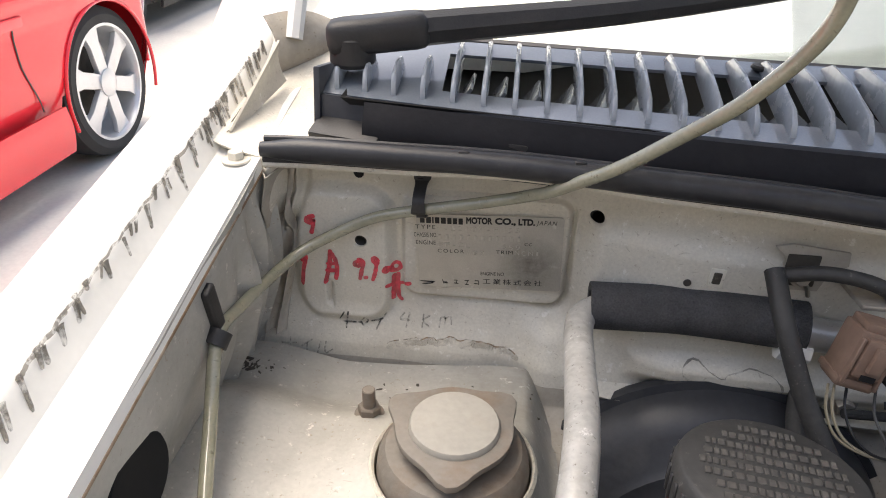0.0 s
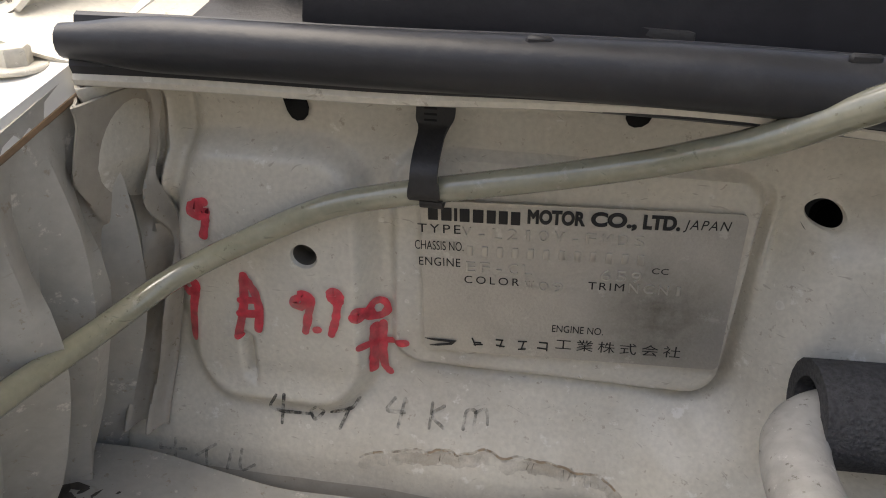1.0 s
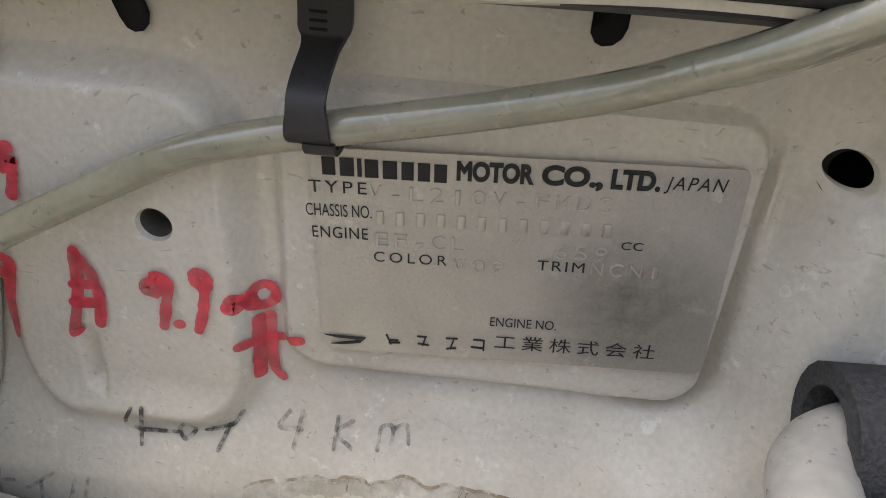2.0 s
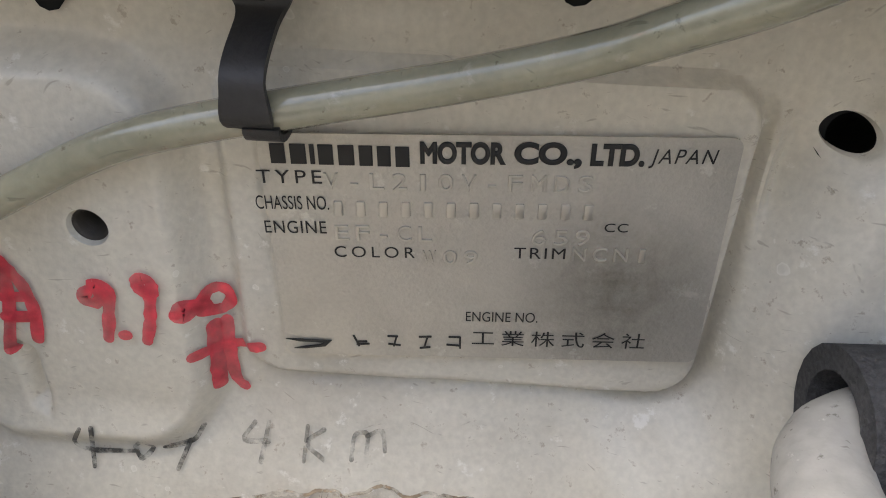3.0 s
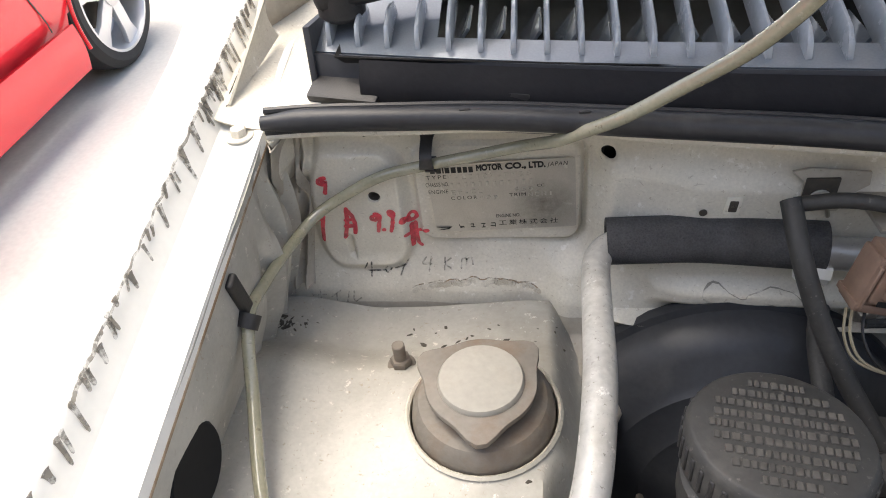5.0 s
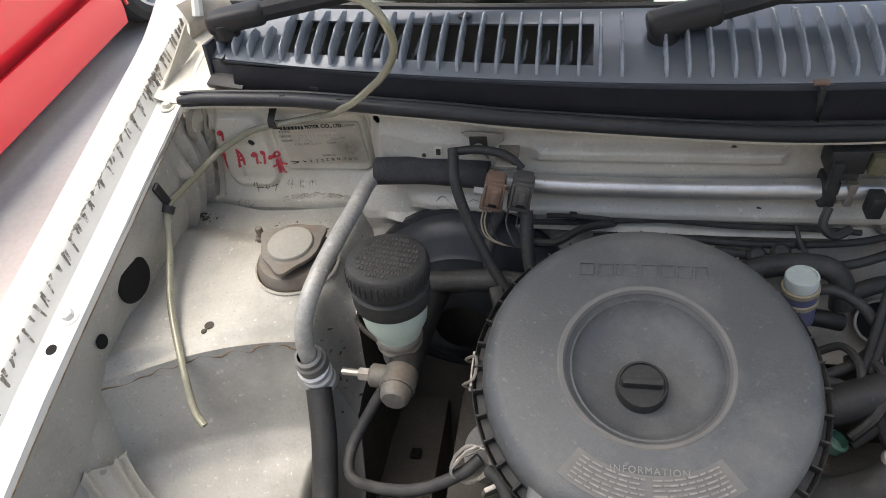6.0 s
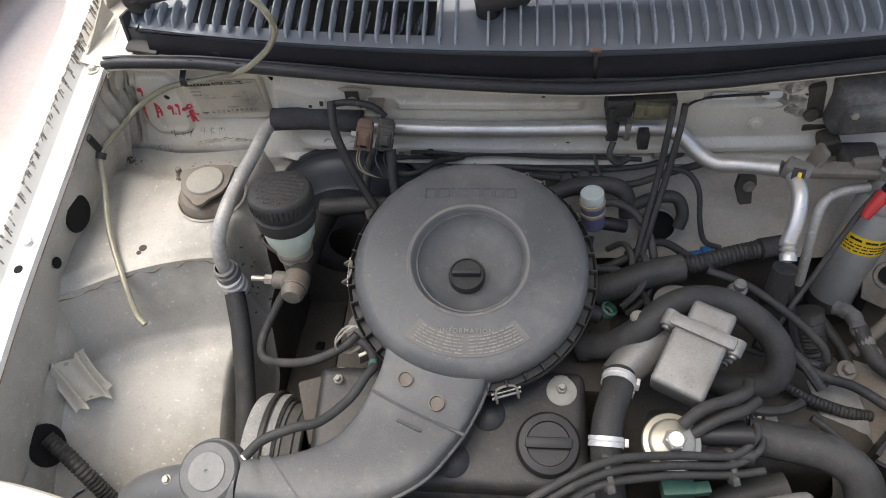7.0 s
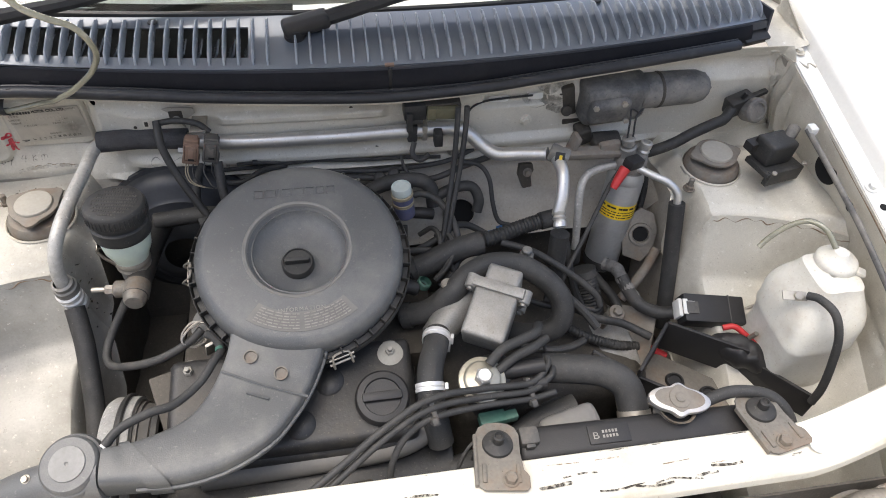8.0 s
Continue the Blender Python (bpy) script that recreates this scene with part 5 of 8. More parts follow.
# ---------------------------------------------------------------- strut caps
def strut_cap(s):
    c = V((s * 0.456, -0.097, 0.805))
    t = thing("strut_mount", c, "dusty strut mount with a flanged steel cap in the tower", "strut mount", "strut mounts")
    part("rubber_base", lathe([(0.0395, -0.018), (0.0392, -0.002), (0.0380, 0.006), (0.0345, 0.0105), (0.030, 0.0115), (0.024, 0.0105), (0, 0.0105)], Matrix.Translation(c), 36), RUST, t, "brown dusty rubber mount")
    part("tower_rim", lathe([(0.0405, -0.010), (0.0405, -0.0005), (0.0418, 0.0008), (0.0432, -0.0012)], Matrix.Translation(c), 36), BAY, t)
    part("neck", lathe([(0.022, 0.008), (0.0215, 0.0195)], Matrix.Translation(c), 28), GRIME, t)
    outline = []
    for i in range(48):
        a = 2 * math.pi * i / 48
        ear = max(math.exp(-((a - b) / 0.30) ** 2) for b in ((0.75, 0.75 + 2 * math.pi, 2.7, 4.75) if s < 0 else (0.1, 0.1 + 2 * math.pi, 3.2)))
        outline.append(((0.0295 + 0.0095 * ear) * math.cos(a), (0.0295 + 0.0095 * ear) * math.sin(a)))
    part("flange", slab(outline, 0.0042, Matrix.Translation(c + V((0, 0, 0.0195))), 0.0014), RUST, t, "rusty steel flange with three ears")
    part("dust_cap", lathe([(0.0228, 0), (0.0226, 0.0018), (0.0218, 0.0030), (0.018, 0.0036), (0, 0.0038)], Matrix.Translation(c + V((0, 0, 0.0237))), 32), DUSTCAP, t)
    at = V((s * 0.507, -0.062, 0.797)) if s < 0 else V((0.412, -0.130, 0.793))
    m = Matrix.Translation(at)
    part("stud", join(disc(0.0085, 0.002, m, 0.0005), put(hexnut(0.0065, 0.0055, Matrix.Identity(4)), m @ pose(0, 0, 0.002)), disc(0.0038, 0.019, m, 0.0006, 12)), RUST, t)


strut_cap(-1)
strut_cap(1)
hole = part("tower_hole", disc(0.0045, 0.0012, pose(-0.52, -0.176, 0.7975), 0.0004), GRIME, car)
part("tower_hole", disc(0.0028, 0.0016, pose(-0.5225, -0.183, 0.797), 0.0004), GRIME, car)

# ---------------------------------------------------------------- refrigerant pipe along the firewall
ac = thing("refrigerant_pipe", (-0.2, -0.02, 0.84), "bare aluminium refrigerant pipe with foam sleeve along the firewall", "pipe")
part("pale_pipe", tube([(-0.360, -0.006, 0.848), (-0.378, -0.008, 0.847), (-0.3885, -0.013, 0.845), (-0.3935, -0.028, 0.845), (-0.3955, -0.068, 0.849), (-0.398, -0.118, 0.856), (-0.4035, -0.163, 0.854), (-0.4105, -0.188, 0.838), (-0.4145, -0.198, 0.813), (-0.4155, -0.2, 0.785)], 0.0081, 18, 7), PIPE_WHITE, ac, "pale oxidised aluminium pipe bend")
part("foam_sleeve", tube([(-0.3865, -0.0075, 0.8475), (-0.36, -0.0075, 0.8485), (-0.33, -0.009, 0.850), (-0.27, -0.018, 0.852)], 0.0140, 22, 6, 0.66), FOAM, ac, "black foam sleeve")
part("bright_pipe", tube([(-0.28, -0.02, 0.850), (-0.2, -0.024, 0.846), (-0.08, -0.028, 0.847), (0.028, -0.028, 0.849), (0.085, -0.03, 0.849), (0.105, -0.034, 0.843), (0.125, -0.046, 0.829), (0.145, -0.060, 0.823), (0.175, -0.070, 0.829), (0.208, -0.088, 0.841)], 0.0096, 16, 6), ALU, ac)
part("union_nut", lathe([(0.0095, 0.012), (0.0125, 0.010), (0.0125, 0.004), (0.0145, 0.002), (0.0145, -0.008), (0.0120, -0.010)], aim((-0.4155, -0.199, 0.785), (0, -0.16, 0.98)), 22), CAST, ac)
part("ferrule", lathe([(0.0125, 0), (0.0148, -0.002), (0.0148, -0.007), (0.0128, -0.009), (0.0128, -0.012), (0.0148, -0.014), (0.0148, -0.019), (0.0128, -0.021), (0.0128, -0.024), (0.0148, -0.026), (0.0148, -0.033), (0.0125, -0.035)], aim((-0.4155, -0.2005, 0.778), (0.0, -0.2, 0.98)), 22), FERRULE, ac, "bright crimped hose ferrule")
part("rubber_hose", tube([(-0.4145, -0.206, 0.752), (-0.4105, -0.222, 0.738), (-0.406, -0.246, 0.716), (-0.402, -0.296, 0.672), (-0.40, -0.3485, 0.635), (-0.40, -0.40, 0.58)], 0.0118, 16, 6), HOSE, ac)
part("pipe_clamp", block((0.014, 0.024, 0.028), pose(0.028, -0.026, 0.849), 0.003), BLACK_DUSTY, ac)
part("pipe_clamp", block((0.008, 0.022, 0.026), pose(0.045, -0.027, 0.849), 0.003), STEEL, ac)
part("joint_block", block((0.028, 0.022, 0.018), pose(0.222, -0.094, 0.843, 0, 10, -30), 0.004), CAST, ac)
part("joint_tag", block((0.013, 0.004, 0.013), pose(0.219, -0.106, 0.850, -40, 0, -20), 0.001), BLACK, ac, "black tag with a yellow mark")
part("tag_mark", block((0.004, 0.003, 0.006), pose(0.219, -0.1085, 0.8515, -40, 0, -20), 0.001), YELLOW, ac)
part("pipe_bracket", join(block((0.105, 0.018, 0.012), pose(0.272, -0.084, 0.834, 10, 6, 4), 0.004), block((0.008, 0.02, 0.028), pose(0.247, -0.078, 0.848, 0, 14, 8), 0.003), block((0.03, 0.012, 0.02), pose(0.300, -0.080, 0.838, 0, -8, 0), 0.005)), RUST, ac, "grimy brown pipe bracket")
part("drop_pipe", tube([(0.218, -0.100, 0.842), (0.220, -0.124, 0.838), (0.216, -0.148, 0.820), (0.2095, -0.163, 0.800)], 0.0085, 16, 6), ALU, ac)
part("pipe_fitting", lathe([(0.0085, 0), (0.0095, 0.002), (0.0075, 0.005), (0.0095, 0.008), (0.0075, 0.011), (0.009, 0.014), (0.009, 0.020), (0.0055, 0.021), (0.005, 0.014), (0, 0.014)], aim((0.2100, -0.162, 0.802), (-0.02, -0.72, -0.5)), 20), ALU, ac)

# ---------------------------------------------------------------- connectors on their bracket
con = thing("wiring_connector", (-0.26, -0.05, 0.86), "brown and grey wiring connectors on a steel bracket", "connector")
part("bracket", join(block((0.05, 0.003, 0.026), pose(-0.268, 0.006, 0.872), 0.001), block((0.02, 0.05, 0.003), pose(-0.25, -0.02, 0.882, -4), 0.001)), STEEL, con)
for x, mat_, lab in ((-0.261, BROWN, "brown connector housing"), (-0.236, GREY_CONN, "grey connector housing")):
    H = pose(x, -0.058, 0.865, -8, 13, 0) @ Matrix.Diagonal((0.78, 0.85, 0.78, 1))
    h = part("housing", block((0.0245, 0.021, 0.040), H, 0.002), mat_, con, lab)
    part("front_shell", block((0.017, 0.006, 0.026), H @ pose(0, -0.012, 0.004), 0.0015), mat_, h)
    part("collar", block((0.027, 0.024, 0.005), H @ pose(0, 0, -0.015), 0.001), mat_, h)
    part("shoulder", block((0.020, 0.018, 0.006), H @ pose(0, 0, 0.022), 0.0015), mat_, h)
    for k in (-1, 1):
        part("cover_rib", block((0.0025, 0.0045, 0.032), H @ pose(0.0105 * k, -0.0115, 0), 0.0006, 1), mat_, h)
    part("latch", block((0.008, 0.004, 0.017), H @ pose(0.001, -0.0165, 0.005), 0.001), mat_, h)
    part("latch_slot", block((0.0095, 0.001, 0.004), H @ pose(0.001, -0.0155, -0.008), 0.0003, 1), CAVITY, h)
for dx, lead_mat in ((-0.271, BEIGE), (-0.268, BEIGE), (-0.262, BLACK), (-0.248, GREY_CONN), (-0.238, BLACK), (-0.232, BLACK)):
    part("wire", tube([(dx, -0.06, 0.847), (dx - 0.002, -0.070, 0.838), (dx + 0.003, -0.078, 0.828), (0.5 * dx - 0.117, -0.080, 0.820), (-0.231, -0.078, 0.815)], 0.0008, 6, 5), lead_mat, con)
part("taped_lead", tube([(-0.300, -0.03, 0.893), (-0.296, -0.055, 0.872), (-0.282, -0.075, 0.838), (-0.262, -0.095, 0.805), (-0.238, -0.12, 0.775), (-0.218, -0.14, 0.75)], 0.0052, 10, 6), BLACK_DUSTY, con, "taped wiring lead")
part("lead_elbow", tube([(-0.298, -0.03, 0.890), (-0.275, -0.035, 0.896), (-0.25, -0.038, 0.892), (-0.236, -0.042, 0.880)], 0.0040, 10, 6), BLACK_DUSTY, con)
part("harness", tube([(-0.232, -0.06, 0.845), (-0.228, -0.09, 0.81), (-0.215, -0.12, 0.775), (-0.205, -0.15, 0.745)], 0.0062, 10, 6), BLACK_DUSTY, con)
part("branch_lead", tube([(-0.228, -0.075, 0.82), (-0.205, -0.07, 0.815), (-0.18, -0.045, 0.81), (-0.15, -0.02, 0.795)], 0.0038, 8, 5), BLACK_DUSTY, con)
part("small_plug", block((0.012, 0.02, 0.014), pose(-0.256, -0.118, 0.788, 30, 0, 20), 0.002), BLACK_DUSTY, con)

# ---------------------------------------------------------------- brake booster, master cylinder and reservoir
boost = thing("brake_booster", (-0.29, -0.02, 0.68), "black steel brake booster bolted to the firewall", "brake booster")
part("booster_shell", lathe([(0.03, 0.066), (0.046, 0.064), (0.052, 0.058), (0.060, 0.057), (0.066, 0.050), (0.080, 0.047), (0.084, 0.042), (0.098, 0.036), (0.108, 0.026), (0.111, 0.018), (0.112, 0.012), (0.117, 0.011), (0.118, 0.006), (0.116, 0.002), (0.10, 0), (0, 0)], aim((-0.302, -0.018, 0.690), (0.0, -1, 0.10)), 64), BOOSTER, boost, "glossy black booster shell")
part("vacuum_stub", tube([(-0.268, -0.072, 0.77), (-0.268, -0.088, 0.778)], 0.006, 10, 2), BLACK, boost)
part("vacuum_hose", tube([(-0.268, -0.082, 0.775), (-0.27, -0.065, 0.79), (-0.268, -0.04, 0.80), (-0.262, -0.02, 0.806)], 0.0055, 10, 6), HOSE, boost)
mc = thing("brake_master_cylinder", (-0.333, -0.17, 0.79), "cast brake master cylinder with a translucent fluid reservoir", "brake cylinder")
tilt = aim((-0.336, -0.162, 0.884), (0.02, 0.12, 1))
part("cylinder_body", tube([(-0.322, -0.055, 0.745), (-0.326, -0.12, 0.766), (-0.331, -0.19, 0.778), (-0.332, -0.222, 0.782)], 0.0145, 18, 4), OILY, mc)
part("cylinder_nose", lathe([(0, 0.012), (0.010, 0.011), (0.0125, 0.008), (0.0138, 0.0), (0.0155, -0.002), (0.0155, -0.02)], aim((-0.332, -0.222, 0.782), (0, -1, 0.1)), 22), BRACKET, mc, "dusty cast cylinder end")
part("outlet_boss", lathe([(0.0105, 0), (0.0105, 0.022), (0.008, 0.024), (0, 0.024)], aim((-0.335, -0.208, 0.780), (-1, 0.05, 0.05)), 18), BRACKET, mc)
part("union_nut", hexnut(0.0062, 0.010, aim((-0.359, -0.207, 0.781), (-1, 0.05, 0))), STEEL, mc)
part("bleed_nipple", tube([(-0.366, -0.206, 0.781), (-0.385, -0.205, 0.781)], 0.0034, 8, 2), STEEL, mc)
part("upper_line", tube([(-0.352, -0.185, 0.800), (-0.368, -0.176, 0.806), (-0.378, -0.16, 0.803), (-0.372, -0.12, 0.76)], 0.0022, 8, 4), GRIME, mc)
part("hose_clamp", lathe([(0.0185, -0.098), (0.0205, -0.097), (0.0195, -0.093), (0.0215, -0.090), (0.0215, -0.085), (0.020, -0.082), (0.0185, -0.082)], tilt, 26), STEEL, mc)
part("neck", lathe([(0.017, -0.115), (0.018, -0.098), (0.019, -0.082)], tilt, 24), CAST, mc)
part("reservoir", lathe([(0.0195, -0.088), (0.0215, -0.080), (0.024, -0.074), (0.0275, -0.066), (0.0295, -0.050), (0.0305, -0.030)], tilt, 32), FLUID, mc, "pale green translucent reservoir")
capm = part("reservoir_cap", lathe([(0.0305, -0.046), (0.0325, -0.044), (0.0332, -0.040), (0.0332, -0.028), (0.0305, -0.026), (0.0305, -0.022), (0.034, -0.020), (0.0345, -0.017), (0.0345, -0.005), (0.033, -0.001), (0.0315, 0), (0, 0.0005)], tilt, 40), BLACK_DUSTY, mc, "black screw cap with raised lettering")
for i in range(40):
    a = 2 * math.pi * i / 40
    part("grip_rib", block((0.0016, 0.0022, 0.012), tilt @ pose(0.0345 * math.cos(a), 0.0345 * math.sin(a), -0.011, 0, 0, math.degrees(a)), 0.0005, 1), BLACK, capm)
for row in range(9):
    zz = -0.0240 + 0.0060 * row
    half = math.sqrt(max(0, 0.0265 ** 2 - zz ** 2))
    x = -half
    while x < half - 0.003:
        w = random.uniform(0.0018, 0.0040)
        part("raised_bar", block((w * 0.78, 0.0036, 0.0010), tilt @ pose(x + w / 2, zz, 0.0003), 0.0003, 1), RELIEF, capm)
        x += w

# ---------------------------------------------------------------- air cleaner
ACN = V((0, -0.243, 1)).normalized()
AC = aim((-0.131, -0.222, 0.842), ACN)
clean = thing("air_cleaner", (-0.131, -0.222, 0.78), "round dusty grey plastic air cleaner with a wing nut", "air cleaner")
lid = part("lid", lathe([(0.121, -0.036), (0.1235, -0.030), (0.1235, -0.020), (0.122, -0.009), (0.117, -0.003), (0.108, 0.0), (0.070, 0.0015), (0.0635, 0.0035), (0.0615, 0.0035), (0.0595, 0.0), (0.0560, -0.0035), (0.0545, -0.0032), (0.0535, -0.0055), (0.047, -0.0115), (0.034, -0.0155), (0.018, -0.017), (0.0, -0.0175)], AC, 72), GREY_PLASTIC, clean)
part("lid_rim", lathe([(0.1235, -0.040), (0.130, -0.040), (0.1305, -0.0365), (0.130, -0.033), (0.1235, -0.032)], AC, 72), BLACK_DUSTY, clean)
part("case", lathe([(0.127, -0.041), (0.126, -0.055), (0.118, -0.072), (0.09, -0.080), (0, -0.080)], AC, 56), BLACK_DUSTY, clean)
part("dish_ring", lathe([(0.0585, 0.0008), (0.0602, 0.0037), (0.0630, 0.0044), (0.0645, 0.0030)], AC @ pose(-0.001, 0.0, 0), 60), LABEL, clean)
for i in range(40):
    a = 2 * math.pi * i / 40
    part("rim_fin", block((0.0085, 0.0018, 0.012), AC @ Matrix.Rotation(a, 4, "Z") @ pose(0.1280, 0, -0.029), 0.0005, 1), BLACK_DUSTY, clean)
part("outer_lip", lathe([(0.1305, -0.041), (0.1330, -0.040), (0.1335, -0.030), (0.1325, -0.0285), (0.1315, -0.030), (0.1305, -0.036)], AC, 72), BLACK_DUSTY, clean)
KN = AC @ pose(-0.003, -0.013, -0.016)
nut = part("wing_nut", lathe([(0.019, 0), (0.019, 0.008), (0.0175, 0.011), (0.0165, 0.011), (0.016, 0.009), (0, 0.009)], KN, 32), BLACK_DUSTY, clean)
part("grip", block((0.029, 0.006, 0.012), KN @ pose(0, 0, 0.012), 0.002), BLACK_DUSTY, nut)
x = -0.0515
for w in (9.2, 9.5, 2.6, 9.2, 9.5, 8.2, 8.2, 8.4):
    w *= 0.00142
    for dx, dz, sx, sz in ((0, 0.0052, w * 0.84, 0.0011), (0, -0.0052, w * 0.84, 0.0011), (-w * 0.42, 0, 0.0011, 0.0115), (w * 0.42, 0, 0.0011, 0.0115)):
        part("brand_relief", block((sx, sz, 0.0013), AC @ pose(x + w / 2 + dx, 0.079 + dz, 0.0010), 0.0003, 1), GREY_PLASTIC, lid)
    x += w + 0.0011
lab_out = [(0.073 * math.sin(a), -0.073 * math.cos(a)) for a in (radians(-36 + 72 * i / 12) for i in range(13))] + [(0.104 * math.sin(a), -0.104 * math.cos(a)) for a in (radians(37 - 74 * i / 12) for i in range(13))]
lab = part("information_label", slab(lab_out, 0.0005, AC @ pose(0, 0, 0.0006)), LABEL, clean, "grey information label with pale print")
part("heading", text_mesh("INFORMATION", 0.0068, AC @ pose(-0.026, -0.0775, 0.0022), 0, 1.25, 0.052), LABEL_INK, lab)
for row in range(6):
    r = 0.0835 + 0.0034 * row
    for a0, a1 in ((-33, -2), (1, 33)):
        a = a0
        while a < a1 - 2:
            w = min(random.uniform(0.004, 0.011), r * radians(a1 - a))
            mid = a + math.degrees(w / r) / 2
            part("print_bar", block((w * 0.9, 0.0013, 0.0003), AC @ pose(r * math.sin(radians(mid)), -r * math.cos(radians(mid)), 0.0022, 0, 0, mid), 0, 1), LABEL_INK, lab)
            a += math.degrees((w + 0.0008) / r)


for a in (-73, 180, 60):
    m = AC @ Matrix.Rotation(radians(a), 4, "Z") @ pose(0.131, 0, -0.048, 0, 0, -90)
    part("lid_clip", put(join(tube([(-0.011, 0.002, 0), (-0.011, 0.010, 0.008), (-0.009, 0.0, 0.020), (0.009, 0.0, 0.020), (0.011, 0.010, 0.008), (0.011, 0.002, 0)], 0.0014, 6, 4), tube([(-0.015, 0.004, 0.006), (0.015, 0.004, 0.006)], 0.0017, 6, 2), tube([(-0.015, 0.002, 0.016), (0.015, 0.002, 0.016)], 0.0017, 6, 2)), m), STEEL, clean, "wire clip holding the lid")

# intake duct: a flat moulded snorkel that bends towards the wing
duct = thing("intake_duct", (-0.22, -0.4, 0.76), "flat moulded grey plastic intake duct bending from the air cleaner", "air duct")
inner = smooth_line([(-0.212, -0.298, 0), (-0.219, -0.335, 0), (-0.240, -0.378, 0), (-0.262, -0.402, 0), (-0.300, -0.418, 0), (-0.334, -0.424, 0)], 6)
outer = smooth_line([(-0.107, -0.322, 0), (-0.118, -0.355, 0), (-0.142, -0.398, 0), (-0.178, -0.437, 0), (-0.245, -0.462, 0), (-0.334, -0.462, 0)], 6)
DZ = lambda p: 0.803 + 0.243 * (p.y + 0.34) + 0.016 * step(-0.36, -0.46, p.y) + 0.006 * step(-0.22, -0.34, p.x)


def duct_point(u, v):
    """A closed flat tube; v runs round it."""
    k = u * (len(inner) - 1)
    i = min(int(k), len(inner) - 2)
    a, b = inner[i].lerp(inner[i + 1], k - i), outer[i].lerp(outer[i + 1], k - i)
    ang = 2 * math.pi * v
    sx, sz = math.cos(ang), math.sin(ang)
    sx, sz = abs(sx) ** 0.32 * math.copysign(1, sx), abs(sz) ** 0.32 * math.copysign(1, sz)
    mid, half = (a + b) / 2, (b - a) / 2
    p = mid + half * sx
    collar = 1 + 0.06 * (1 - step(0.24, 0.27, u)) + 0.05 * step(0.93, 0.95, u)
    return V((p.x, p.y, DZ(p) - 0.017 + sz * 0.0165 * collar + 0.001 * (1 - sx * sx)))


part("duct_shell", sheet(duct_point, 60, 44), GREY_PLASTIC, duct)
part("seam", tube([(p.x + 0.001, p.y - 0.001, DZ(p) - 0.017) for p in outer[1::3]], 0.0022, 6, 2), GREY_PLASTIC, duct)
for x, y, a in ((-0.190, -0.341, 25), (-0.158, -0.363, 25)):
    part("locating_hole", lathe([(0.0078, 0.0008), (0.0078, 0.002), (0.0066, 0.002), (0.006, -0.0005), (0, -0.0005)], aim((x, y, DZ(V((x, y, 0))) + 0.0022), ACN), 22), RUST, duct)
part("ridge", tube([(-0.222, -0.352, DZ(V((0, -0.352, 0))) + 0.0006), (-0.18, -0.372, DZ(V((0, -0.372, 0))) + 0.0006), (-0.130, -0.392, DZ(V((0, -0.392, 0))) + 0.0006)], 0.0016, 6, 3), GREY_PLASTIC, duct)
part("raised_tab", block((0.026, 0.003, 0.003), pose(-0.183, -0.385, DZ(V((0, -0.385, 0))) + 0.001, -13, 0, -24), 0.001), GREY_PLASTIC, duct)
part("duct_collar", sheet(lambda u, v: duct_point(0.86 + 0.05 * u, v) + (duct_point(0.88, v) - duct_point(0.88, 0.0).lerp(duct_point(0.88, 0.5), 0.5)) * 0.09, 4, 44), GREY_PLASTIC, duct)
sn = thing("hot_air_valve", (-0.362, -0.437, 0.77), "grey plastic hot air valve with a round diaphragm cap", "intake valve")
SN = aim((-0.3635, -0.436, 0.789), (-0.05, -0.25, 1))
part("valve_body", tube([(-0.335, -0.443, 0.776), (-0.36, -0.443, 0.774), (-0.40, -0.444, 0.768), (-0.43, -0.447, 0.758), (-0.452, -0.452, 0.742)], lambda t: 0.0235 - 0.003 * t, 20, 5), GREY_PLASTIC, sn)
part("diaphragm_rim", lathe([(0.031, -0.014), (0.0325, -0.010), (0.0325, 0.000), (0.031, 0.004), (0.029, 0.005), (0.0285, 0.009), (0.026, 0.0115), (0.0185, 0.0120), (0, 0.0120)], SN, 36), GREY_PLASTIC, sn)
part("diaphragm_disc", lathe([(0.0178, 0.0122), (0.0172, 0.0134), (0.002, 0.0138), (0.001, 0.0128), (0, 0.0126)], SN, 32), DISC, sn, "pale worn disc")
part("nozzle", tube([(-0.335, -0.424, 0.796), (-0.326, -0.414, 0.797)], 0.0042, 8, 2), WHITE_PLASTIC, sn)
part("vacuum_hose", tube([(-0.333, -0.422, 0.797), (-0.318, -0.408, 0.803), (-0.29, -0.396, 0.806), (-0.268, -0.386, 0.800), (-0.245, -0.36, 0.795), (-0.232, -0.335, 0.795), (-0.226, -0.318, 0.79), (-0.235, -0.295, 0.782), (-0.246, -0.283, 0.775)], 0.0048, 10, 6), HOSE, sn)
part("hose_mark", tube([(-0.2265, -0.320, 0.7905), (-0.2275, -0.315, 0.789)], 0.0053, 10, 2), GREEN, sn)
bolt("screw", (-0.405, -0.444, 0.7895), (-0.1, -0.3, 1), 0.0035, sn, STEEL, 1.3)


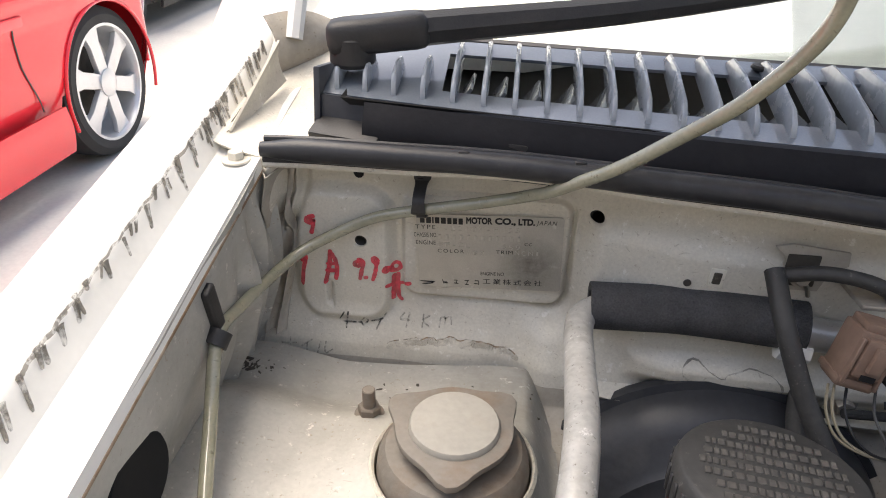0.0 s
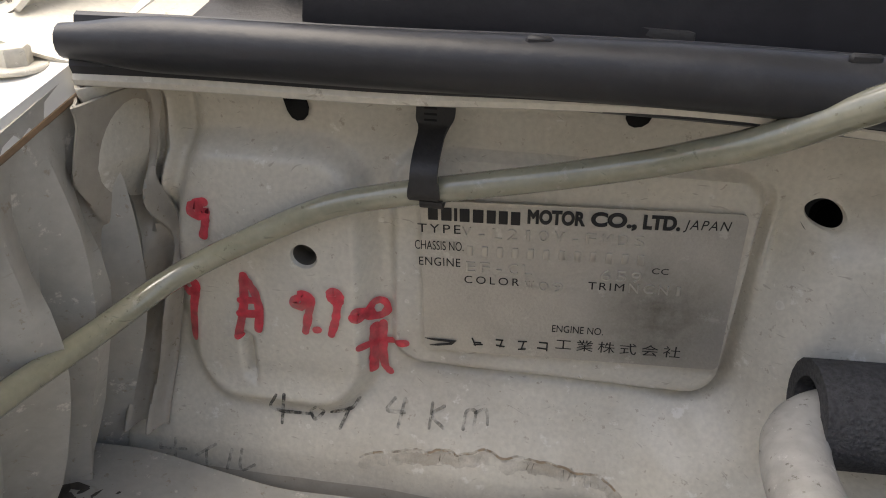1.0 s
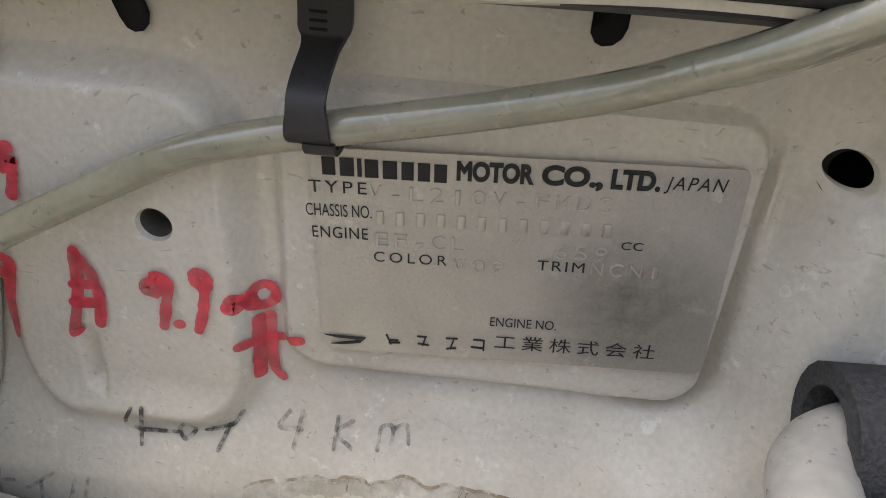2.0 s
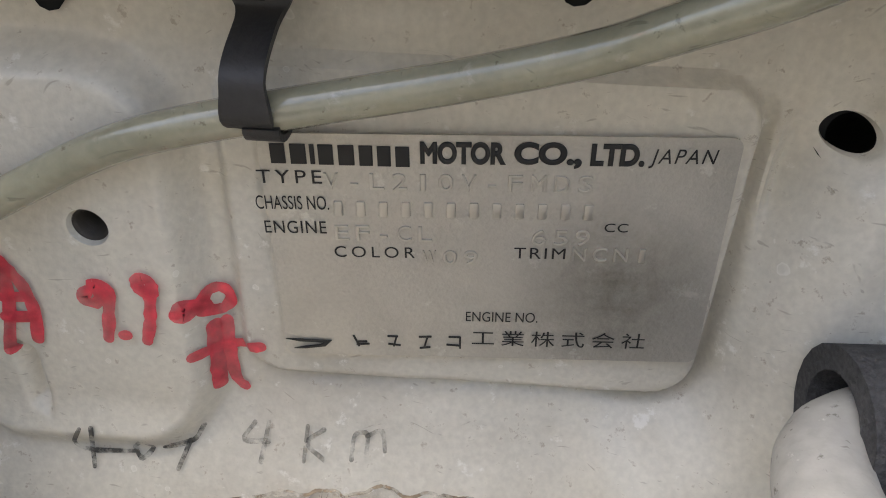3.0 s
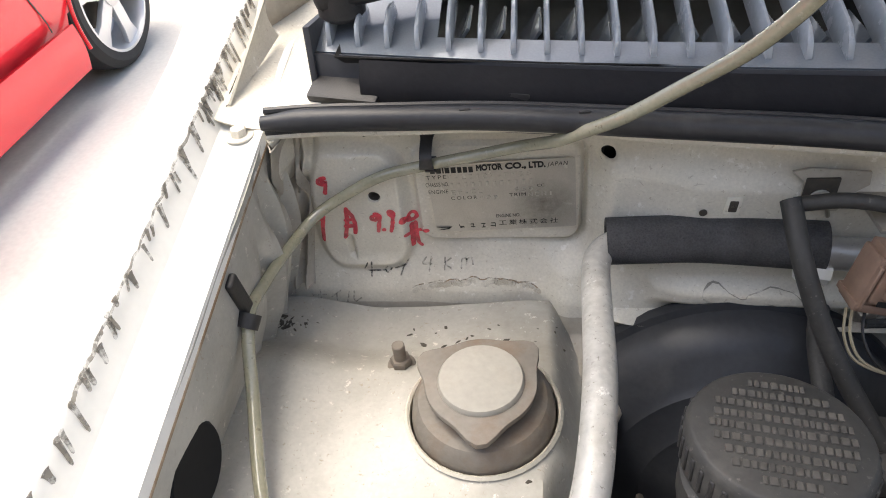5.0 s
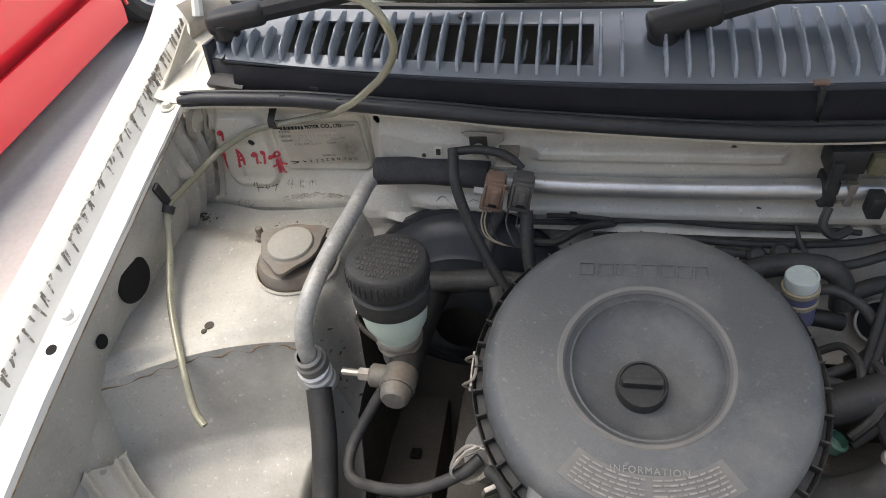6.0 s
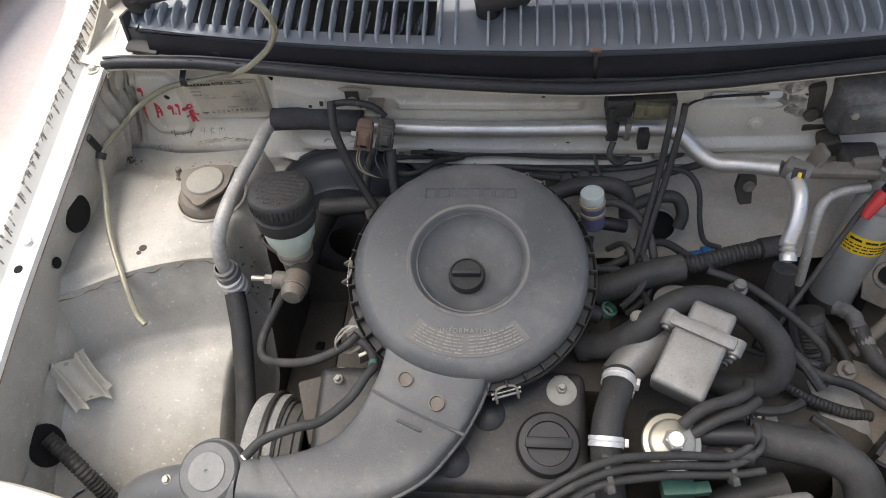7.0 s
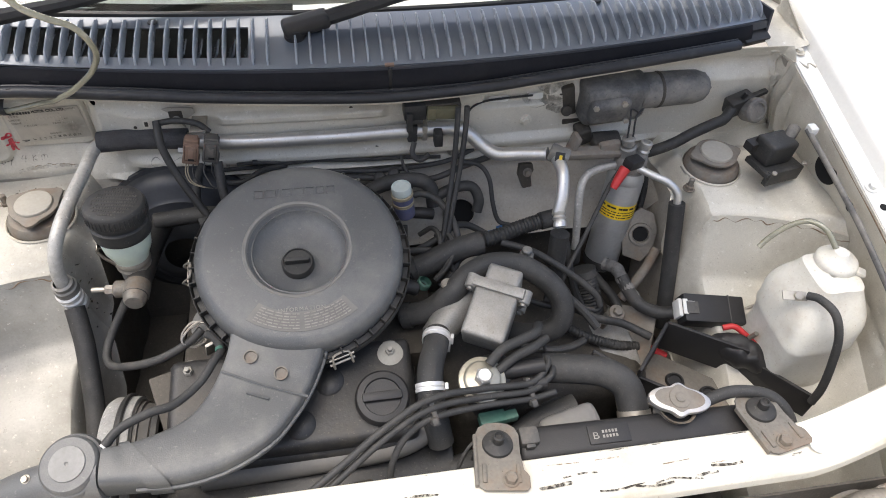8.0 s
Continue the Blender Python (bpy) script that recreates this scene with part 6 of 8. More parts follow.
# ---------------------------------------------------------------- engine: valve cover, timing cover, gearbox mass
eng = thing("engine", (-0.13, -0.33, 0.45), "small dusty engine with a black valve cover", "engine")
part("valve_cover", block((0.285, 0.125, 0.075), pose(-0.152, -0.352, 0.703, 10), 0.014, 4), OILY, eng, "oily black valve cover")
part("cover_flange", block((0.30, 0.14, 0.012), pose(-0.152, -0.352, 0.668, 10), 0.004), OILY, eng)
for x, y in ((-0.215, -0.365), (-0.11, -0.345), (-0.145, -0.392)):
    part("cover_dome", lathe([(0.022, -0.006), (0.020, 0.0), (0.015, 0.005), (0, 0.007)], aim((x, y, 0.739 + 0.18 * (y + 0.35)), (0, -0.18, 1)), 24), OILY, eng)
part("cover_step", block((0.26, 0.03, 0.03), pose(-0.15, -0.405, 0.70, 35), 0.01, 3), OILY, eng)
for x, y, z in ((-0.271, -0.314, 0.741), (-0.035, -0.318, 0.744)):
    b = part("cover_bolt", join(lathe([(0.017, 0), (0.017, 0.002), (0.014, 0.004), (0.006, 0.0055), (0, 0.0055)], aim((x, y, z), (0, -0.15, 1)), 26), put(hexnut(0.0058, 0.006, Matrix.Identity(4)), aim((x, y, z + 0.005), (0, -0.15, 1))), disc(0.003, 0.017, aim((x, y, z), (0, -0.15, 1)), 0.0005, 10)), DUSTCAP, eng, "domed washer and nut on the cover")
oc = part("oil_cap", lathe([(0.031, 0), (0.032, 0.004), (0.0315, 0.012), (0.029, 0.015), (0.022, 0.016), (0.021, 0.013), (0, 0.013)], aim((-0.05, -0.375, 0.738), (0, -0.28, 1)), 36), BLACK, eng, "black oil filler cap")
part("cap_grip", block((0.046, 0.011, 0.009), aim((-0.05, -0.379, 0.7535), (0, -0.28, 1)), 0.003), BLACK, oc)
part("mount_plate", block((0.075, 0.07, 0.012), pose(-0.272, -0.335, 0.730, 14, 0, 18), 0.004), GRIME, eng)
part("head_side", block((0.34, 0.06, 0.16), pose(-0.14, -0.415, 0.60, 8), 0.008), OILY, eng)
part("block_rear", block((0.32, 0.14, 0.22), pose(-0.13, -0.23, 0.60), 0.01), GRIME, eng)
part("gearbox", block((0.30, 0.22, 0.20), pose(0.16, -0.25, 0.55, 0, 8, 10), 0.03, 4), GRIME, eng, "grimy gearbox case")
part("gearbox_end", lathe([(0.10, 0), (0.095, 0.05), (0.06, 0.07), (0, 0.075)], aim((0.28, -0.26, 0.54), (1, 0.1, 0.15)), 28), CAST, eng)
for i in range(7):
    x = -0.27 + 0.045 * i
    part("head_stud", join(disc(0.009, 0.006, aim((x, -0.445, 0.655), (0, -0.8, 0.5)), 0.001, 14), put(hexnut(0.007, 0.008, Matrix.Identity(4)), aim((x, -0.449, 0.658), (0, -0.8, 0.5)))), STEEL, eng)
for i in range(4):
    x = -0.235 + 0.062 * i
    part("exhaust_port", tube([(x, -0.435, 0.645), (x + 0.005, -0.47, 0.63), (x + 0.015, -0.49, 0.58)], 0.019, 14, 4), RUST, eng)
    part("heat_shield", block((0.05, 0.03, 0.004), pose(x + 0.01, -0.475, 0.655, 30, 6, 0), 0.001), STEEL, eng)
part("coolant_pipe", tube([(-0.26, -0.422, 0.688), (-0.15, -0.420, 0.690), (-0.05, -0.417, 0.694), (-0.008, -0.408, 0.702), (0.008, -0.398, 0.715)], 0.0135, 14, 5), LABEL, eng, "grey coolant pipe along the head")
tc = thing("timing_cover", (-0.35, -0.365, 0.6), "worn grey timing belt cover with stepped ribs", "engine cover")
TCM = aim((-0.322, -0.372, 0.652), (-1, 0, 0.05))
part("cover_shell", lathe([(0.0735, 0.017), (0.0765, 0.018), (0.0775, 0.024), (0.0775, 0.045), (0.074, 0.051), (0.05, 0.054), (0, 0.054)], TCM, 44), WORN, tc, "chipped pale grey outer cover")
part("cover_step", lathe([(0.060, -0.004), (0.066, 0.0), (0.068, 0.010), (0.0705, 0.011), (0.0705, 0.015), (0.0725, 0.0155), (0.0735, 0.018)], TCM, 44), GREY_CONN, tc)
part("cover_back", lathe([(0.079, 0.026), (0.081, 0.028), (0.081, 0.032), (0.079, 0.034)], TCM, 44), BLACK_DUSTY, tc)
part("cover_lip", lathe([(0.068, -0.012), (0.071, -0.010), (0.071, -0.004), (0.066, -0.002)], TCM, 44), BLACK_DUSTY, tc)

cable = thing("accelerator_cable", (-0.35, -0.25, 0.72), "black sheathed cable looping beside the air cleaner", "cable")
part("cable_sheath", tube([(-0.352, -0.195, 0.752), (-0.366, -0.215, 0.735), (-0.381, -0.243, 0.715), (-0.376, -0.268, 0.712), (-0.35, -0.281, 0.722), (-0.308, -0.289, 0.742), (-0.272, -0.28, 0.757), (-0.255, -0.268, 0.765)], 0.0052, 10, 7), HOSE, cable)
carb = thing("carburettor", (-0.245, -0.265, 0.74), "dusty carburettor linkage with coiled wires under the air cleaner", "carburettor")
part("throttle_body", lathe([(0.02, -0.03), (0.024, -0.02), (0.024, 0.012), (0.021, 0.016), (0, 0.017)], aim((-0.247, -0.252, 0.745), (-0.6, -0.3, 0.6)), 24), CAST, carb)
for i in range(6):
    a = 0.9 * i
    part("spring_wire", tube([(-0.262 + 0.016 * math.cos(a + k * 0.9), -0.272 + 0.012 * math.sin(a + k * 1.1), 0.762 + 0.010 * math.sin(k * 0.8 + i)) for k in range(7)], 0.0011, 5, 5), STEEL, carb)
part("bracket", block((0.03, 0.004, 0.035), pose(-0.238, -0.285, 0.755, 20, 0, 30), 0.001), STEEL, carb)

# ---------------------------------------------------------------- cooling side: thermostat housing, hoses, valve
eg = thing("thermostat_housing", (0.08, -0.27, 0.75), "cast aluminium housing with a bolted box on top", "engine housing")
ex = V((0.057, -0.031, 0)).normalized()
ey = V((0.030, 0.078, 0.028))
ey = (ey - ex * ey.dot(ex)).normalized()
ez = ex.cross(ey)
EG = Matrix(((ex.x, ey.x, ez.x, 0.094), (ex.y, ey.y, ez.y, -0.293), (ex.z, ey.z, ez.z, 0.770), (0, 0, 0, 1)))
box = part("box", block((0.054, 0.062, 0.048), EG @ pose(0, -0.008, 0), 0.005, 3), CAST, eg)
part("box_flange", block((0.066, 0.014, 0.05), EG @ pose(0, 0.028, 0.002), 0.003), CAST, eg)
part("box_back", block((0.044, 0.024, 0.046), EG @ pose(0.002, 0.044, 0.004), 0.006, 3), CAST, eg)
for dx, dz in ((-0.034, 0.018), (0.034, 0.014), (0.030, -0.02)):
    part("ear", join(lathe([(0.0075, -0.008), (0.0075, 0.008), (0.0065, 0.009), (0, 0.009)], EG @ pose(dx, 0.028, dz, 90), 16), lathe([(0.004, 0.009), (0.004, 0.012), (0, 0.012)], EG @ pose(dx, 0.028, dz, 90), 6)), CAST, eg)
part("pipe_body", tube([(0.022, -0.300, 0.742), (0.05, -0.272, 0.748), (0.082, -0.238, 0.752), (0.10, -0.215, 0.752)], lambda t: 0.018 + 0.005 * math.sin(t * 3), 20, 5), CAST, eg)
part("flange_cap", lathe([(0.024, 0), (0.026, 0.003), (0.026, 0.008), (0.021, 0.013), (0.010, 0.018), (0, 0.019)], aim((0.092, -0.222, 0.762), (0.0, 0.15, 1)), 24), CAST, eg)
part("sensor_stub", join(disc(0.008, 0.022, aim((0.05, -0.250, 0.764), (-0.3, 0.1, 1)), 0.002, 16), put(hexnut(0.010, 0.006, Matrix.Identity(4)), aim((0.05, -0.250, 0.764), (-0.3, 0.1, 1)))), STEEL, eg)
part("green_ring", lathe([(0.0075, 0), (0.0095, 0.002), (0.0095, 0.010), (0.0075, 0.012)], aim((0.018, -0.218, 0.742), (0.4, 0, 1)), 18), GREEN, eg)
part("sensor_plug", disc(0.010, 0.024, aim((0.013, -0.222, 0.742), (-1, 0.2, 0.3)), 0.002, 16), BLACK, eg)


def hose_thing(label, *tubes):
    h = thing("coolant_hose", tubes[0][0][0], label, "hose", "coolant hoses")
    for pts, r, kw in tubes:
        part("hose_run", tube(pts, r, 16, 6, **kw), HOSE, h)
    return h


h = hose_thing("thick black rubber hose looping round the housing", ([(-0.012, -0.252, 0.728), (0.022, -0.260, 0.745), (0.050, -0.256, 0.772), (0.074, -0.240, 0.784), (0.105, -0.226, 0.784), (0.145, -0.226, 0.776), (0.180, -0.244, 0.760), (0.198, -0.266, 0.738), (0.190, -0.283, 0.712), (0.160, -0.280, 0.694), (0.13, -0.265, 0.685)], 0.0150, {}))
part("hose_collar", lathe([(0.0152, -0.007), (0.0172, -0.006), (0.0172, 0.006), (0.0152, 0.007)], aim((-0.006, -0.253, 0.7295), (0.95, -0.15, 0.25)), 24), BLACK_DUSTY, h, "moulded collar on the hose end")
h = hose_thing("dusty black rubber hose beside the air cleaner", ([(0.006, -0.182, 0.732), (0.035, -0.178, 0.742), (0.07, -0.168, 0.750), (0.108, -0.160, 0.752)], 0.0165, {"inner": 0.7}))
part("hose_collar", lathe([(0.0166, -0.005), (0.0185, -0.004), (0.0185, 0.004), (0.0166, 0.005)], aim((0.012, -0.181, 0.734), (0.95, 0.12, 0.3)), 24), BLACK_DUSTY, h, "moulded collar on the hose end")
HR = hose_thing("upper radiator hose of dusty black rubber", ([(0.15, -0.352, 0.728), (0.19, -0.362, 0.733), (0.222, -0.372, 0.735), (0.245, -0.388, 0.728), (0.252, -0.410, 0.712), (0.250, -0.435, 0.70)], 0.0185, {}))
h = hose_thing("short coolant hose with pale spring clamps", ([(0.026, -0.300, 0.752), (0.020, -0.322, 0.756), (0.010, -0.350, 0.757), (0.006, -0.378, 0.748), (0.010, -0.405, 0.722), (0.014, -0.42, 0.70)], 0.0155, {}))
for at, way in (((0.023, -0.310, 0.7545), (-0.25, -1, 0.1)), ((0.006, -0.374, 0.750), (-0.05, -1, -0.4))):
    part("spring_clamp", join(lathe([(0.0162, -0.005), (0.0175, -0.005), (0.0175, -0.001), (0.0165, 0), (0.0175, 0.001), (0.0175, 0.005), (0.0162, 0.005)], aim(at, way), 24), block((0.004, 0.012, 0.008), aim(at, way) @ pose(0.019, 0.002, 0), 0.001), block((0.004, 0.012, 0.008), aim(at, way) @ pose(0.016, -0.011, 0.002), 0.001)), FERRULE, h, "pale zinc spring clamp")
part("spring_clamp", lathe([(0.0192, -0.004), (0.0205, -0.004), (0.0205, 0.004), (0.0192, 0.004)], aim((0.2515, -0.418, 0.7085), (-0.02, -0.85, -0.5)), 24), STEEL, HR, "thin steel hose clamp")
cor = thing("corrugated_conduit", (0.15, -0.15, 0.75), "black corrugated wiring conduit near the tunnel", "conduit", "conduits")
part("conduit_run", tube([(0.104, -0.158, 0.752), (0.13, -0.155, 0.756), (0.165, -0.146, 0.760), (0.20, -0.138, 0.762)], 0.0105, 14, 6, ribs=0.07), BLACK_DUSTY, cor)
part("conduit_end", tube([(0.196, -0.139, 0.762), (0.222, -0.134, 0.763)], 0.0125, 14, 2), BLACK_DUSTY, cor)
cor2 = thing("corrugated_conduit", (0.28, -0.27, 0.64), "black corrugated battery lead with a red end", "conduit", "conduits")
part("conduit_run", tube([(0.215, -0.255, 0.668), (0.252, -0.272, 0.655), (0.292, -0.280, 0.642), (0.325, -0.280, 0.632)], 0.0068, 12, 6, ribs=0.07), BLACK_DUSTY, cor2)
part("red_end", tube([(0.318, -0.277, 0.628), (0.340, -0.276, 0.622), (0.37, -0.29, 0.612)], 0.0058, 10, 3), RED, cor2)

pc = thing("vacuum_valve", (0.067, -0.372, 0.74), "round gold-coloured diaphragm valve with a hex nut", "valve")
PM = aim((0.067, -0.374, 0.752), (0.02, -0.25, 1))
part("valve_disc", lathe([(0.020, -0.02), (0.020, 0.0), (0.0275, 0.002), (0.0285, 0.004), (0.0275, 0.0065), (0.0225, 0.0075), (0.0215, 0.010), (0.019, 0.0115), (0.0, 0.0120)], PM, 36), GOLD, pc)
part("valve_nut", join(hexnut(0.0105, 0.012, PM @ pose(0, 0, 0.011)), disc(0.0085, 0.004, PM @ pose(0, 0, 0.022), 0.0015, 16)), ALU, pc)
part("outlet_hose", tube([(0.077, -0.362, 0.768), (0.095, -0.350, 0.778), (0.12, -0.340, 0.778), (0.140, -0.330, 0.775), (0.150, -0.312, 0.762)], 0.0062, 10, 6), HOSE, pc)
part("outlet_hose", tube([(0.085, -0.368, 0.757), (0.11, -0.355, 0.766), (0.135, -0.345, 0.767), (0.155, -0.330, 0.760)], 0.0062, 10, 6), HOSE, pc)
dist = thing("distributor", (0.1, -0.36, 0.70), "dark distributor cap with black boots and leads", "distributor")
part("cap", lathe([(0.035, -0.03), (0.036, 0.0), (0.03, 0.02), (0.018, 0.03), (0, 0.032)], aim((0.09, -0.358, 0.715), (0.8, -0.1, 0.4)), 26), OILY, dist)
for dy, dz in ((0.0, 0.02), (-0.016, 0.008), (-0.01, -0.012), (0.014, 0.0)):
    part("boot", tube([(0.098, -0.362 + dy, 0.726 + dz), (0.125, -0.364 + dy, 0.733 + dz), (0.145, -0.365 + dy, 0.736 + dz)], 0.0095, 12, 3), BLACK, dist)
part("blue_tip", tube([(0.166, -0.322, 0.705), (0.166, -0.324, 0.688)], 0.0045, 8, 2), PURPLE, dist)
part("thin_lead", tube([(0.1655, -0.322, 0.703), (0.165, -0.312, 0.715), (0.162, -0.295, 0.72)], 0.0022, 8, 4), BLACK, dist)
part("green_connector", join(block((0.032, 0.016, 0.016), pose(0.078, -0.403, 0.709, 0, 0, 5), 0.002), block((0.018, 0.012, 0.012), pose(0.100, -0.402, 0.710, 0, 0, 8), 0.002)), GREEN, dist)

LEADS = ([(0.152, -0.352, 0.752), (0.148, -0.366, 0.754), (0.124, -0.384, 0.752), (0.065, -0.392, 0.766), (0.002, -0.408, 0.787), (-0.05, -0.432, 0.781), (-0.11, -0.466, 0.760), (-0.178, -0.502, 0.735)],
         [(0.158, -0.362, 0.744), (0.150, -0.377, 0.748), (0.122, -0.391, 0.746), (0.064, -0.399, 0.759), (0.000, -0.416, 0.779), (-0.052, -0.440, 0.772), (-0.112, -0.475, 0.750), (-0.168, -0.505, 0.728)],
         [(0.155, -0.392, 0.738), (0.122, -0.398, 0.739), (0.063, -0.406, 0.752), (0.0, -0.423, 0.770), (-0.03, -0.435, 0.757), (-0.046, -0.452, 0.738), (-0.052, -0.468, 0.715)])
for pts in LEADS:
    l_ = thing("spark_plug_lead", pts[0], "black rubber spark plug lead held in combs", "cable", "spark plug leads")
    part("lead", tube(pts, 0.0040, 10, 7), HOSE, l_)
for x, y, z, a in ((0.002, -0.4155, 0.778, 18), (0.124, -0.391, 0.745, 18)):
    c = thing("lead_comb", (x, y, z), "small grey plastic comb holding the leads", "clip", "lead combs")
    part("comb_bar", join(block((0.006, 0.036, 0.009), pose(x, y, z - 0.003, 40, 0, a), 0.0015), block((0.007, 0.008, 0.014), pose(x, y - 0.012, z - 0.006, 40, 0, a), 0.0015)), GREY_CONN, c)

vs = thing("vacuum_switch", (0.004, -0.09, 0.76), "pale-capped vacuum switch with blue and beige bands", "valve")
VM = pose(0.009, -0.100, 0.768, -4, -6)
part("blue_body", lathe([(0.011, -0.012), (0.0145, -0.008), (0.0145, 0.010), (0.012, 0.012)], VM, 22), PURPLE, vs)
part("beige_band", lathe([(0.0135, 0.011), (0.0155, 0.013), (0.0155, 0.017), (0.0138, 0.018)], VM, 22), BEIGE, vs)
part("blue_band", lathe([(0.0145, 0.018), (0.0148, 0.026)], VM, 22), PURPLE, vs)
part("beige_band", lathe([(0.0138, 0.026), (0.0155, 0.027), (0.0155, 0.031), (0.0138, 0.032)], VM, 22), BEIGE, vs)
part("pale_cap", lathe([(0.0135, 0.032), (0.0138, 0.042), (0.0130, 0.0435), (0.0120, 0.0435), (0.0115, 0.0415), (0, 0.0415)], VM, 22), PALE, vs)
part("brass_stub", join(disc(0.0045, 0.016, aim((-0.008, -0.100, 0.775), (-1, -0.3, 0.1)), 0.001, 12), disc(0.0045, 0.016, aim((-0.008, -0.098, 0.762), (-1, -0.3, 0.1)), 0.001, 12)), GOLD, vs)
part("side_hose", tube([(0.016, -0.092, 0.785), (0.035, -0.092, 0.788), (0.058, -0.105, 0.782), (0.074, -0.13, 0.765), (0.078, -0.16, 0.742), (0.066, -0.185, 0.725), (0.045, -0.20, 0.715)], 0.0048, 10, 7), HOSE, vs)
part("side_plug", tube([(0.016, -0.096, 0.757), (0.034, -0.098, 0.756), (0.05, -0.098, 0.752)], 0.0082, 10, 3), BLACK, vs)
part("stem", block((0.014, 0.004, 0.07), pose(0.006, -0.105, 0.705), 0.001), GREY_CONN, vs)

# relay and rods on the firewall, small heater hoses and leads below
rl = thing("solenoid_relay", (0.05, -0.04, 0.88), "dark relay with an olive plug on the firewall", "relay")
part("relay_body", join(block((0.030, 0.024, 0.024), pose(0.030, -0.035, 0.892), 0.003), block((0.022, 0.026, 0.008), pose(0.030, -0.035, 0.878), 0.002), block((0.008, 0.006, 0.030), pose(0.022, -0.049, 0.880), 0.001)), BLACK_DUSTY, rl)
part("olive_plug", join(block((0.040, 0.018, 0.016), pose(0.068, -0.042, 0.891, 0, 3, -4), 0.002), block((0.012, 0.020, 0.019), pose(0.052, -0.042, 0.892, 0, 3, -4), 0.002)), OLIVE, rl, "olive plug")
part("plug_frame", join(block((0.050, 0.014, 0.003), pose(0.066, -0.038, 0.902), 0.001), block((0.004, 0.016, 0.018), pose(0.089, -0.040, 0.894), 0.001)), GRIME, rl)
part("small_clip", block((0.012, 0.016, 0.022), pose(0.062, -0.046, 0.848), 0.002), BLACK_DUSTY, rl)
part("hook", tube([(0.030, -0.040, 0.838), (0.026, -0.05, 0.826), (0.036, -0.055, 0.818), (0.05, -0.05, 0.822)], 0.004, 8, 4), BLACK_DUSTY, rl)
for dx in (0.0, 0.012):
    part("taped_rod", tube([(0.085 + dx, -0.055, 0.905), (0.084 + dx, -0.062, 0.88), (0.078 + dx * 0.8, -0.085, 0.83), (0.066 + dx * 0.6, -0.12, 0.785), (0.056 + dx * 0.5, -0.15, 0.75)], 0.0038, 10, 5), BLACK_DUSTY, rl, "taped lead")
SMALL = (
    ("thin black wiring run along the lower firewall", [(-0.17, -0.035, 0.79), (-0.10, -0.030, 0.787), (-0.03, -0.033, 0.784), (0.03, -0.034, 0.786), (0.08, -0.03, 0.79), (0.12, -0.02, 0.80)], 0.0035),
    ("black wiring loom behind the air cleaner", [(-0.20, -0.06, 0.785), (-0.16, -0.045, 0.782), (-0.09, -0.035, 0.779), (-0.02, -0.04, 0.775), (0.05, -0.05, 0.775), (0.10, -0.04, 0.785), (0.15, -0.03, 0.795)], 0.0045),
    ("bent thin pipe on the lower firewall", [(0.10, -0.040, 0.795), (0.125, -0.045, 0.79), (0.138, -0.06, 0.775), (0.142, -0.08, 0.745), (0.15, -0.095, 0.722), (0.17, -0.10, 0.715)], 0.0034),
    ("short heater hose on the lower firewall", [(0.055, -0.075, 0.762), (0.085, -0.065, 0.768), (0.112, -0.062, 0.765), (0.122, -0.072, 0.748), (0.118, -0.082, 0.732)], 0.0078),
    ("heater hose behind the air cleaner", [(-0.045, -0.07, 0.776), (-0.01, -0.062, 0.785), (0.03, -0.06, 0.785), (0.05, -0.066, 0.775), (0.054, -0.08, 0.75)], 0.0105),
    ("black vacuum hose in the middle of the bay", [(0.02, -0.15, 0.735), (0.05, -0.14, 0.745), (0.075, -0.12, 0.745), (0.10, -0.11, 0.735), (0.13, -0.12, 0.72)], 0.0050),
    ("black vacuum hose in the middle of the bay", [(0.0, -0.155, 0.742), (0.035, -0.16, 0.745), (0.06, -0.175, 0.735), (0.075, -0.20, 0.715)], 0.0050),
    ("black lead crossing the gearbox", [(0.135, -0.165, 0.755), (0.18, -0.18, 0.745), (0.225, -0.205, 0.725), (0.262, -0.228, 0.70), (0.27, -0.24, 0.685)], 0.0048),
    ("black lead beside the drier", [(0.318, -0.098, 0.815), (0.298, -0.115, 0.795), (0.262, -0.155, 0.745), (0.23, -0.19, 0.705), (0.215, -0.21, 0.68)], 0.0034),
    ("black lead over the gearbox", [(0.15, -0.215, 0.70), (0.19, -0.232, 0.69), (0.235, -0.235, 0.682), (0.262, -0.242, 0.68)], 0.0044),
    ("dark hose low in the bay", [(0.02, -0.44, 0.66), (0.08, -0.43, 0.67), (0.14, -0.40, 0.68), (0.19, -0.39, 0.69)], 0.017),
    ("black lead beside the booster", [(-0.215, -0.10, 0.80), (-0.20, -0.13, 0.775), (-0.19, -0.15, 0.75)], 0.0042),
    ("grey rubber hose behind the air cleaner", [(-0.325, -0.092, 0.776), (-0.26, -0.088, 0.778), (-0.20, -0.095, 0.775)], 0.011),
    ("thin dark lead by the radiator", [(0.02, -0.47, 0.71), (0.035, -0.452, 0.738), (0.05, -0.445, 0.748), (0.065, -0.45, 0.745)], 0.0022),
)
for label, pts, r in SMALL:
    s_ = thing("engine_bay_hose", pts[0], label, "hose" if r > 0.0045 else "cable")
    part("run", tube(pts, r, 10, 6), HOSE, s_)
